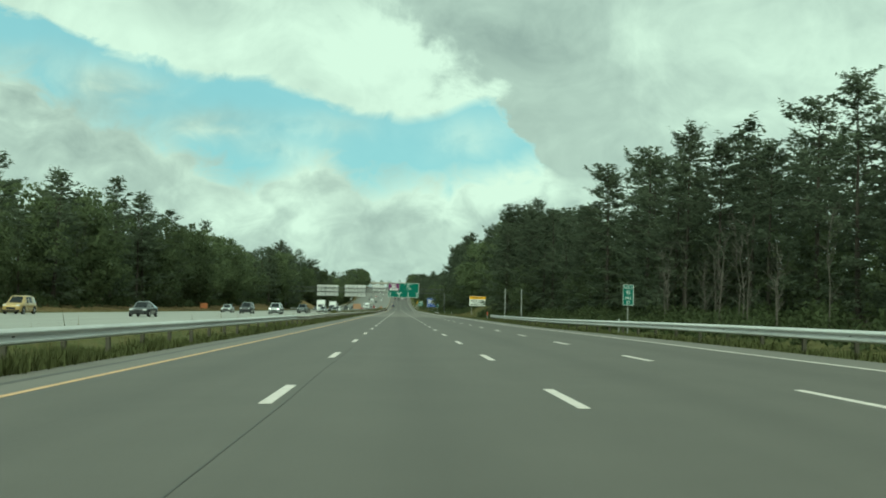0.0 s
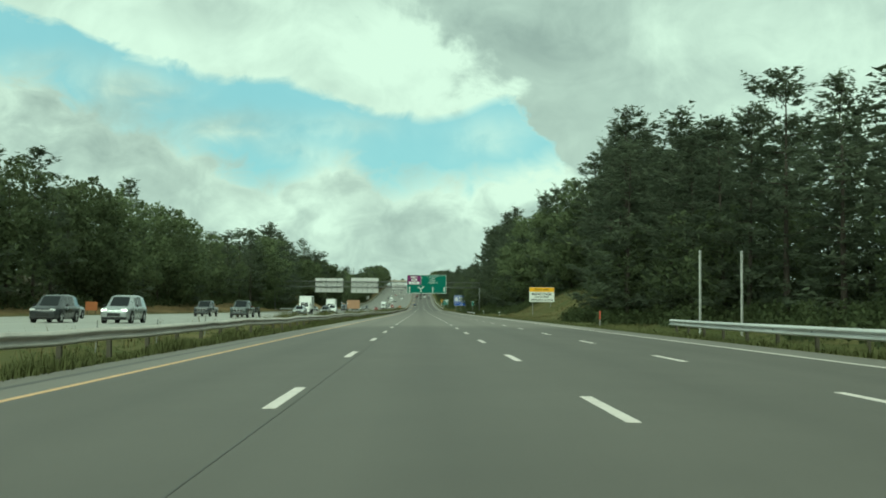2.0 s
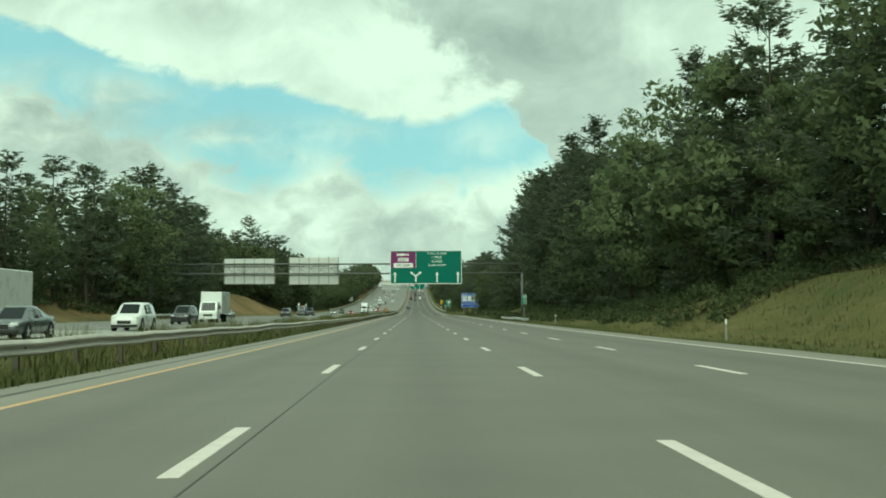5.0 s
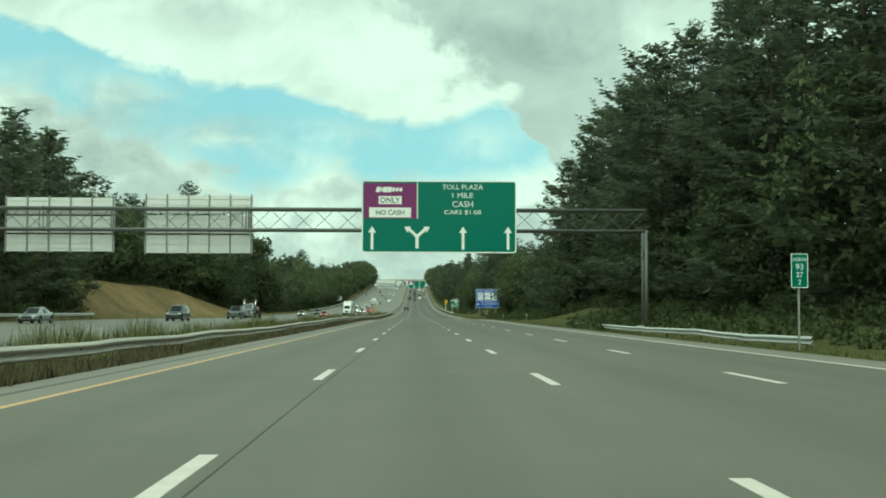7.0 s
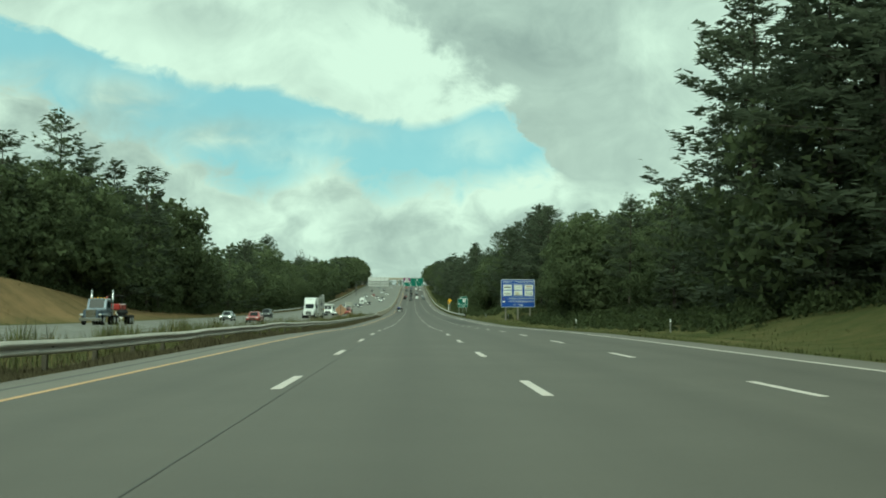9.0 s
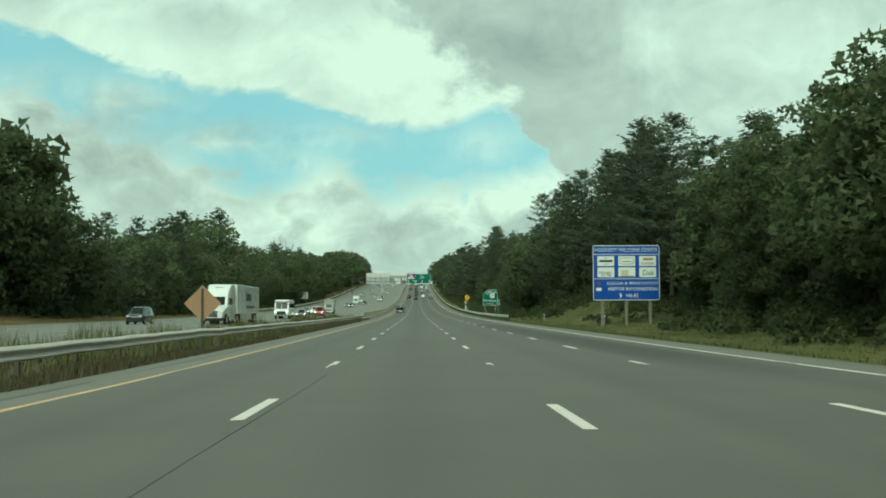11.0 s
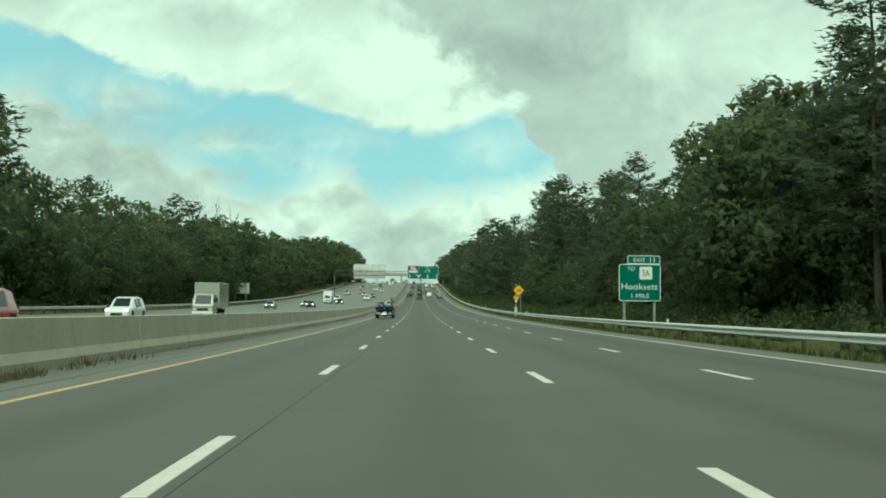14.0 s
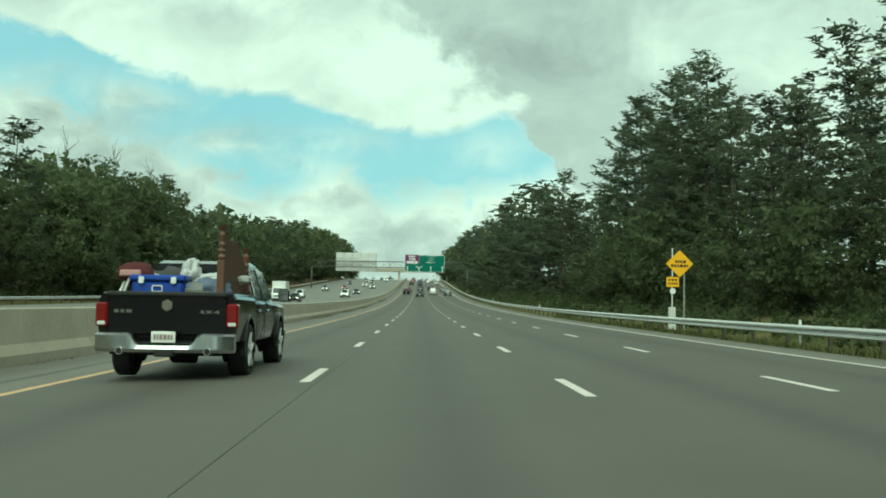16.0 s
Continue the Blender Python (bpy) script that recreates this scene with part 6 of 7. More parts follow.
for spec in (("ochre boxy off-road wagon in the far oncoming lane", -36.5, 105, TANP, "suv", False), ("dark grey sedan on the oncoming roadway", -24.3, 103, DARKG, "sedan", False),
             ("silver sedan on the oncoming roadway", -30, 190, SILVER, "sedan", False), ("silver sport utility with lit headlights", -19.2, 168, SILVER, "suv", True),
             ("silver sedan beside the median", -18.4, 262, SILVER, "sedan", False), ("grey hatchback sedan near the median", -17.6, 297, GREY, "sedan", False),
             ("white sport utility near the median", -18.0, 318, WHITEP, "suv", False), ("dark off-road car in the middle lane", -22.0, 352, DARKG, "suv", False),
             ("black car in the outer oncoming lane", -34.0, 300, BLACKP, "sedan", False),
             ("silver sedan below the cut slope", -34.0, 446, SILVER, "sedan", False), ("dark sport utility passing the cut slope", -26.2, 468, DARKG, "suv", False),
             ("dark pickup with lit headlights", -24.0, 494, DARKG, "pickup", True), ("red sedan beyond the median weeds", -20.3, 590, REDP, "sedan", False),
             ("silver sedan at the foot of the slope", -27.5, 612, SILVER, "sedan", True),
             ("silver sedan following the white lorry", -18.3, 724, SILVER, "sedan", True), ("white sport utility behind the old coach", -21.2, 779, WHITEP, "suv", True), ("charcoal sport utility beyond the median weeds", -28.0, 660, DARKG, "suv", False),
             ("dark hatchback in the outer oncoming lane", -23.6, 168, DARKG, "suv", False), ("charcoal pickup in the middle oncoming lane", -25.0, 224, DARKG, "pickup", False), ("dark green-grey pickup towing a small trailer", -19.0, 213, paint("green_grey", (.055, .068, .064), .25), "pickup", False),
                          ("faded red van near the median", -17.0, 742, REDP, "van", True), ("silver sedan behind the concrete barrier", -24.5, 792, SILVER, "sedan", True),
             ("charcoal sedan behind the concrete barrier", -24.4, 826, DARKG, "sedan", True), ("silver sedan on the rising oncoming road", -28.0, 905, SILVER, "sedan", True),
             ("silver sedan near the far sign", -24.5, 935, SILVER, "sedan", True), ("dark sedan on the rising oncoming road", -22.5, 925, DARKG, "sedan", True),
             ("dark sedan with lit headlights", -20.4, 978, BLACKP, "sedan", True), ("white sport utility on the far slope", -24.2, 1020, WHITEP, "suv", True),
             ("grey sedan on the far slope", -28.5, 1060, GREY, "sedan", True), ("silver sedan on the far slope", -20.5, 1105, SILVER, "sedan", True),
             ("red sedan on the far slope", -24.2, 1150, REDP, "sedan", True), ("white sedan on the far slope", -20.4, 1205, WHITEP, "sedan", True),
             ("dark sedan high on the far slope", -28.3, 1240, DARKG, "sedan", True), ("silver sedan high on the far slope", -24.3, 1300, SILVER, "sedan", True),
             ("white van on the far oncoming slope", -16.5, 1040, WHITEP, "van", True), ("charcoal sedan on the far oncoming slope", -16.6, 1085, DARKG, "sedan", True),
             ("silver sport utility on the far slope", -28.2, 1125, SILVER, "suv", True), ("white sedan on the far oncoming slope", -16.4, 1175, WHITEP, "sedan", True),
             ("grey van high on the far slope", -20.3, 1265, GREY, "van", True), ("white sport utility high on the slope", -16.5, 1330, WHITEP, "suv", True),
             ("silver sedan at the far crest", -28.0, 1360, SILVER, "sedan", True), ("dark sedan at the far crest", -20.5, 1390, DARKG, "sedan", True)):
    car("sedan" if spec[4] == "sedan" else {"suv": "sport_utility_car", "van": "passenger_van", "pickup": "pickup_truck"}[spec[4]], spec[0], *spec[1:5], lit=spec[5])
for spec in (("dark sedan ahead on the rising road", -.1, 1060, DARKG, "sedan"), ("white van ahead in the slow lane", 3.5, 1100, WHITEP, "van"), ("red sedan ahead on the rising road", -3.5, 1128, REDP, "sedan"),
             ("grey sport utility ahead on the slope", 7.2, 1085, GREY, "suv"), ("black sport utility ahead on the slope", .1, 1180, BLACKP, "suv"), ("silver sedan far ahead", 3.7, 1215, SILVER, "sedan"),
             ("dark sedan far ahead on the slope", -3.4, 1250, DARKG, "sedan"), ("white sedan far ahead", 7.0, 1275, WHITEP, "sedan"), ("blue sedan far ahead", .2, 1310, BLUEP, "sedan"),
             ("grey sedan near the crest", 3.6, 1350, GREY, "sedan"), ("dark sport utility near the crest", -3.4, 1385, DARKG, "suv"), ("black sport utility on the rising road", -3.6, 1090, BLACKP, "suv"),
             ("charcoal van on the rising road", .0, 1125, DARKG, "van"), ("silver sedan in the slow lane", 7.2, 1140, SILVER, "sedan"), ("dark van in the third lane", 3.6, 1160, DARKG, "van"),
             ("white sport utility far ahead", 3.7, 1290, WHITEP, "suv"), ("black sedan far ahead", -.1, 1240, BLACKP, "sedan"), ("silver sport utility near the crest", 7.0, 1330, SILVER, "suv"),
             ("white van near the crest", 0.0, 1400, WHITEP, "van"), ("red sedan near the crest", -3.5, 1335, REDP, "sedan")):
    car("sedan" if spec[4] == "sedan" else {"suv": "sport_utility_car", "van": "passenger_van"}[spec[4]], *spec[:5], turn=0, group="traffic ahead on the rising road")


def truck_axle(ob, y, W, r, dual=False):
    for s_ in (1, -1):
        wheel(ob, s_ * (W - .16), y, r, .30, 8, None, s_)
        if dual:
            wheel(ob, s_ * (W - .52), y, r, .28, 8, None, s_)


def placed(name, label, category, x, y, turn, group=""):
    ob = thing(name, label, category, x, y, float(zr(y)), turn, group)
    ob.matrix_basis = pose(K * x, K * y, K * float(zr(y)), math.degrees(math.atan((float(zr(y + 3)) - float(zr(y - 3))) / 6)), 0, 0) @ pose(0, 0, 0, 0, 0, turn) @ Matrix.Scale(K, 4)
    return ob


def box_truck(label, x, y, col=None):
    """A cab-over delivery lorry with a tall white box; nose towards local +y."""
    ob = placed("box_truck", label, "truck", x, y, 180, "oncoming traffic")
    st = [(2.05, .98, .50, 1.35, .92, 2.20), (2.15, 1.0, .45, 1.36, .92, 2.28), (3.2, 1.0, .42, 1.34, .90, 2.28), (3.42, 1.0, .42, 1.32, .90, 2.18), (3.85, .98, .42, 1.20, .94, 1.26), (3.95, .92, .45, 1.05, .9, 1.12)]
    part("cab", shell(st), col or WHITEP, ob)
    R = [ring_pts(s_) for s_ in st]
    part("windscreen", pane_from([mirror_x(R[4]["tp"]), R[4]["tp"], R[3]["tp"], mirror_x(R[3]["tp"])], inset=.05), GLASS, ob)
    for s_ in (1, -1):
        f = (lambda p: p) if s_ > 0 else mirror_x
        q = [f(R[1]["sh"]), f(R[3]["sh"]), f(R[3]["rf"]), f(R[1]["rf"])]
        part("side_window", pane_from(q if s_ > 0 else q[::-1], inset=.12), GLASS, ob)
        part("headlight", box(s_ * .72 - .14, s_ * .72 + .14, 3.9, 3.99, .72, .90, .03), CLEAR_LENS, ob)
        part("mirror", box(s_ * 1.18 - .08, s_ * 1.18 + .08, 3.3, 3.4, 1.45, 1.85, .03), TRIM, ob)
    part("bumper", box(-.98, .98, 3.85, 4.02, .38, .62, .04), WHITEP, ob)
    part("grille", box(-.5, .5, 3.93, 3.985, .70, .92, .02), TRIM, ob)
    bx = part("cargo_box", box(-1.12, 1.12, -3.4, 1.95, .95, 3.35, .04), col or WHITEP, ob, "plain box body")
    for s_ in (1, -1):
        part("corner_post", box(s_ * 1.13 - .02, s_ * 1.13 + .02, 1.86, 1.97, .95, 3.35), S_BACK, bx)
    part("chassis", box(-.5, .5, -3.3, 2.1, .45, .95), UNDER, ob)
    truck_axle(ob, 3.0, 1.0, .42)
    truck_axle(ob, -1.9, 1.05, .42, True)
    return ob


def utility_trailer(label, x, y):
    """A low two-wheeled trailer with board sides; tongue towards local +y."""
    ob = placed("utility_trailer", label, "trailer", x, y, 180, "oncoming traffic")
    part("bed", box(-.8, .8, -1.4, 1.2, .52, .60, .02), UNDER, ob)
    for s_ in (1, -1):
        part("side_board", box(s_ * .8 - .025, s_ * .8 + .025, -1.4, 1.2, .60, 1.08, .01), DARKG, ob)
        part("fender", box(s_ * .95 - .11, s_ * .95 + .11, -.45, .35, .68, .74, .02), UNDER, ob)
        wheel(ob, s_ * .95, -.05, .33, .19, 5, None, s_)
    for yy in (-1.4, 1.2):
        part("end_board", box(-.8, .8, yy - .025, yy + .025, .60, 1.05, .01), DARKG, ob)
    part("tongue", box(-.06, .06, 1.2, 2.5, .46, .56, .01), UNDER, ob)
    return ob


def semi(label, x, y):
    """A white long-nose tractor with a sleeper and a long white box trailer; nose towards local +y, front at 0."""
    ob = placed("semi_truck", label, "truck", x, y, 180, "oncoming traffic")
    st = [(-6.3, 1.2, .75, 1.9, 1.12, 3.9), (-6.2, 1.22, .7, 1.9, 1.14, 3.98), (-4.1, 1.22, .7, 1.9, 1.12, 3.92), (-3.2, 1.22, .7, 1.86, 1.02, 3.35), (-2.75, 1.2, .7, 1.82, .98, 2.75), (-2.05, 1.15, .7, 1.78, 1.02, 1.86),
          (-1.0, 1.08, .62, 1.55, .86, 1.70), (-.2, 1.02, .55, 1.3, .72, 1.50), (0, .95, .55, 1.2, .66, 1.40)]
    part("cab", shell(st), WHITEP, ob)
    R = [ring_pts(s_) for s_ in st]
    part("windscreen", pane_from([mirror_x(R[5]["tp"]), R[5]["tp"], R[4]["tp"], mirror_x(R[4]["tp"])], inset=.06), GLASS, ob)
    for s_ in (1, -1):
        f = (lambda p: p) if s_ > 0 else mirror_x
        q = [(s_ * 1.19, -3.75, 1.95), (s_ * 1.16, -2.55, 1.90), (s_ * 1.05, -2.85, 2.62), (s_ * 1.12, -3.75, 2.62)]
        part("side_window", pane_from(q if s_ > 0 else q[::-1], out=.05, inset=.05), GLASS, ob)
        part("headlight", box(s_ * .84 - .17, s_ * .84 + .17, -.32, -.02, .98, 1.2, .05), CLEAR_LENS, ob)
        part("mirror", box(s_ * 1.42 - .1, s_ * 1.42 + .1, -2.35, -2.2, 1.9, 2.55, .04), TRIM, ob)
        part("side_skirt", box(s_ * 1.18 - .03, s_ * 1.18 + .03, -6.2, -2.6, .38, 1.0, .02), WHITEP, ob)
        part("door_seam", box(s_ * 1.222 - .006, s_ * 1.222 + .006, -4.02, -3.98, .8, 2.8), TRIM, ob)
    part("grille", box(-.52, .52, -.06, .03, .72, 1.36, .04), CHROME, ob)
    for k in range(5):
        part("grille_bar", box(-.48, .48, .03, .045, .80 + .11 * k, .84 + .11 * k), TRIM, ob)
    part("bumper", box(-1.08, 1.08, -.25, .06, .38, .66, .06), TRIM, ob)
    part("roof_mark", plate(.9, .10, .02, .02), DARKG, ob, at=pose(0, -3.6, 3.58, 0, 0, 180))
    tr = part("trailer", box(-1.28, 1.28, -21.8, -6.75, 1.15, 3.98, .05), WHITEP, ob, "long white box trailer")
    part("lower_rail", box(-1.30, 1.30, -21.8, -6.75, 1.02, 1.22, .02), S_BACK, ob)
    for s_ in (1, -1):
        part("skirt", box(s_ * 1.22 - .02, s_ * 1.22 + .02, -16.5, -9.0, .38, 1.05, .02), WHITEP, ob, "pale trailer side skirt")
        for k, (a, hh) in enumerate(((-12.6, .9), (-13.4, .8), (-13.95, .85), (-14.6, .8), (-15.35, .8))):
            b = box(-.015, .015, -.26, .26, -hh / 2, hh / 2)
            part("lorry_mark", b, BLUEP if k % 2 else DARKG, tr, at=(s_ * 1.285, a, 2.75))
        part("lorry_stripe", box(-.012, .012, -3.0, 3.0, -.14, .14), BLUEP, tr, at=(s_ * 1.285, -15.4, 1.72))
        part("lorry_stripe", box(-.012, .012, -1.2, 1.2, -.12, .12), S_YELLOW, tr, at=(s_ * 1.285, -19.2, 1.72))
    part("chassis", box(-.5, .5, -8.0, -.4, .55, 1.0), UNDER, ob)
    truck_axle(ob, -1.15, 1.22, .52)
    for yy in (-5.6, -6.95, -18.4, -19.7):
        truck_axle(ob, yy, 1.25, .52, True)
    return ob


def tractor(label, x, y, col):
    """A long-nosed highway tractor with upright exhaust stacks and a low red machine behind; nose towards local +y."""
    ob = placed("highway_tractor", label, "truck", x, y, 180, "oncoming traffic")
    st = [(-3.9, 1.05, .9, 1.7, .98, 2.7), (-3.8, 1.08, .85, 1.7, 1.0, 2.8), (-2.3, 1.08, .85, 1.68, .98, 2.78), (-1.95, 1.06, .85, 1.66, .98, 1.72), (-.2, .82, .8, 1.55, .62, 1.65), (0, .8, .8, 1.5, .6, 1.6)]
    part("cab", shell(st), col, ob)
    R = [ring_pts(s_) for s_ in st]
    part("windscreen", pane_from([mirror_x(R[3]["tp"]), R[3]["tp"], R[2]["tp"], mirror_x(R[2]["tp"])], inset=.06), GLASS, ob)
    for s_ in (1, -1):
        part("exhaust_stack", tube((s_ * 1.12, -4.05, 1.0), (s_ * 1.12, -4.05, 3.75), .09, None, 12), CHROME, ob, smooth=True)
        part("fender", box(s_ * .98 - .28, s_ * .98 + .28, -1.7, -.15, .95, 1.2, .12), col, ob)
        part("headlight", box(s_ * .95 - .14, s_ * .95 + .14, -.1, .04, .98, 1.18, .03), CLEAR_LENS, ob)
        part("side_window", box(s_ * 1.02 - .03, s_ * 1.02 + .06, -3.5, -2.5, 1.78, 2.5, .03), GLASS, ob)
    part("grille", box(-.52, .52, -.05, .05, .75, 1.58, .03), CHROME, ob)
    part("bumper", box(-1.15, 1.15, -.1, .18, .42, .75, .05), CHROME, ob)
    for k in range(5):
        part("roof_lamp", box(-.7 + .35 * k - .06, -.7 + .35 * k + .06, -2.5, -2.38, 2.8, 2.9, .02), S_YELLOW, ob)
    part("flatbed", box(-1.2, 1.2, -13.0, -4.2, .85, 1.05, .03), UNDER, ob)
    truck_axle(ob, -.95, 1.15, .5)
    for yy in (-4.8, -6.1, -11.4, -12.4):
        truck_axle(ob, yy, 1.18, .48, True)
    m = placed("tracked_machine", "red tracked work machine carried on a flatbed", "machine", x, y, 180)
    m.location.z = m.location.z + K * 1.05
    for s_ in (1, -1):
        part("track", box(s_ * .8 - .22, s_ * .8 + .22, -11, -7.4, 0, .6, .2), RUBBER, m)
    part("body", box(-.85, .85, -10.8, -7.8, .55, 1.25, .1), REDP, m)
    part("canopy", box(-.7, .7, -9.8, -8.5, 2.1, 2.2, .04), TRIM, m)
    for s_ in (1, -1):
        part("canopy_post", box(s_ * .62 - .04, s_ * .62 + .04, -9.7, -9.6, 1.25, 2.1), TRIM, m)
    part("boom", tube((.1, -7.9, 1.0), (.1, -6.1, 1.9), .14, .1, 8), REDP, m)
    return ob


def bus(label, x, y):
    """An old white coach with a rounded roof; nose towards local +y."""
    ob = placed("old_bus", label, "bus", x, y, 180, "oncoming traffic")
    st = [(-8.2, 1.1, .6, 1.5, .98, 2.6), (-8.0, 1.18, .5, 1.55, 1.02, 2.85), (-1.3, 1.18, .5, 1.55, 1.02, 2.9), (-.80, 1.17, .5, 1.5, 1.04, 2.52), (-.46, 1.16, .5, 1.42, 1.06, 1.52), (-.10, 1.10, .5, 1.22, 1.0, 1.34), (0, 1.02, .55, 1.1, .92, 1.22)]
    part("body", shell(st), WHITEP, ob, smooth=40)
    R = [ring_pts(s_) for s_ in st]
    part("windscreen", pane_from([mirror_x(R[4]["tp"]), R[4]["tp"], R[3]["tp"], mirror_x(R[3]["tp"])], out=.02, inset=.05), GLASS, ob)
    part("windscreen_pillar", tube((0, -.44, 1.52), (0, -.78, 2.5), .035, None, 6), WHITEP, ob)
    part("roof_visor", box(-1.05, 1.05, -1.6, -.42, 2.46, 2.84, .17), WHITEP, ob, "rounded white roof peak over the windscreen", smooth=40)
    for s_ in (1, -1):
        for k in range(6):
            ya = -1.3 - k * 1.12
            q = [(s_ * 1.13, ya - .95, 1.6), (s_ * 1.13, ya, 1.6), (s_ * 1.05, ya, 2.35), (s_ * 1.05, ya - .95, 2.35)]
            part("side_window", pane_from(q if s_ > 0 else q[::-1], out=.03, inset=.04), GLASS, ob)
        part("headlight", box(s_ * .84 - .11, s_ * .84 + .11, -.06, .035, .98, 1.16, .03), LIT_LENS, ob)
        part("door_window", box(s_ * 1.12 - .02, s_ * 1.12 + .02, -1.2, -.75, 1.55, 2.2, .01), GLASS, ob)
        part("mirror", box(s_ * 1.32 - .06, s_ * 1.32 + .06, -.62, -.52, 1.6, 1.95, .03), TRIM, ob)
        part("belt_trim", box(s_ * 1.18 - .012, s_ * 1.18 + .012, -8.0, -.4, 1.38, 1.44), GREY, ob)
    part("bumper", box(-1.05, 1.05, -.1, .12, .45, .65, .04), CHROME, ob)
    part("grille", box(-.68, .68, -.03, .04, .66, 1.14, .03), TRIM, ob)
    truck_axle(ob, -1.7, 1.16, .48)
    truck_axle(ob, -6.3, 1.16, .48, True)
    return ob


box_truck("white cab-over box truck on the oncoming roadway", -22.5, 370)
box_truck("white delivery truck in the oncoming middle lane", -21.8, 304)
utility_trailer("low dark trailer behind the green-grey pickup", -19.0, 218.4)
box_truck("grey box truck behind the concrete barrier", -20.3, 806, paint("stone", (.33, .33, .29), .1))
box_truck("white box truck far up the oncoming road", -24.3, 990)
semi("white highway lorry with a long box trailer", -19.2, 652)
tractor("blue-grey highway tractor with tall chrome stacks", -33.0, 561, paint("slate", (.10, .13, .17), .3))
bus("old white coach with a rounded roof", -20.2, 712.5)


# ---------------------------------------------------------------- the black pickup and its load
PX, PY = -3.89, 818.8          # middle of the rear axle
DROP = fall(PX)
pk = placed("pickup_truck", "black crew-cab pickup loaded with household goods", "pickup truck", PX, PY, 0)
pk.location.z = pk.location.z + K * DROP
W = 1.0
# cab and nose
st = [(.72, .97, .45, 1.16, .74, 1.24), (.76, .97, .45, 1.17, .73, 1.76), (1.2, .98, .44, 1.17, .74, 1.82), (2.2, .98, .44, 1.16, .74, 1.83), (2.75, .98, .44, 1.15, .72, 1.74), (3.45, .98, .44, 1.13, .80, 1.20),
      (4.5, .96, .46, 1.10, .80, 1.17), (4.62, .90, .5, 1.02, .74, 1.08)]
body = part("cab", carve(shell(st), [(3.62, .42, .50)]), BLACKP, pk, "glossy black cab and bonnet")
R = [ring_pts(s_) for s_ in st]
part("windscreen", pane_from([mirror_x(R[5]["tp"]), R[5]["tp"], R[4]["tp"], mirror_x(R[4]["tp"])], inset=.05), GLASS, pk)
part("rear_window", pane_from([(.66, .74, 1.26), (-.66, .74, 1.26), (-.60, .76, 1.70), (.60, .76, 1.70)], out=.02, inset=.05), GLASS, pk)
POLISHED = material("polished_rim", (0.72, 0.72, 0.72), 0.3, 0.1, vary=0.08, scale=4)
# side glass base lifted to blue-grey: sky reflection put into the colour
SKY_GLASS = material("sky_toned_side_glass", (0.05, 0.07, 0.075), 0.06, spec=.9)
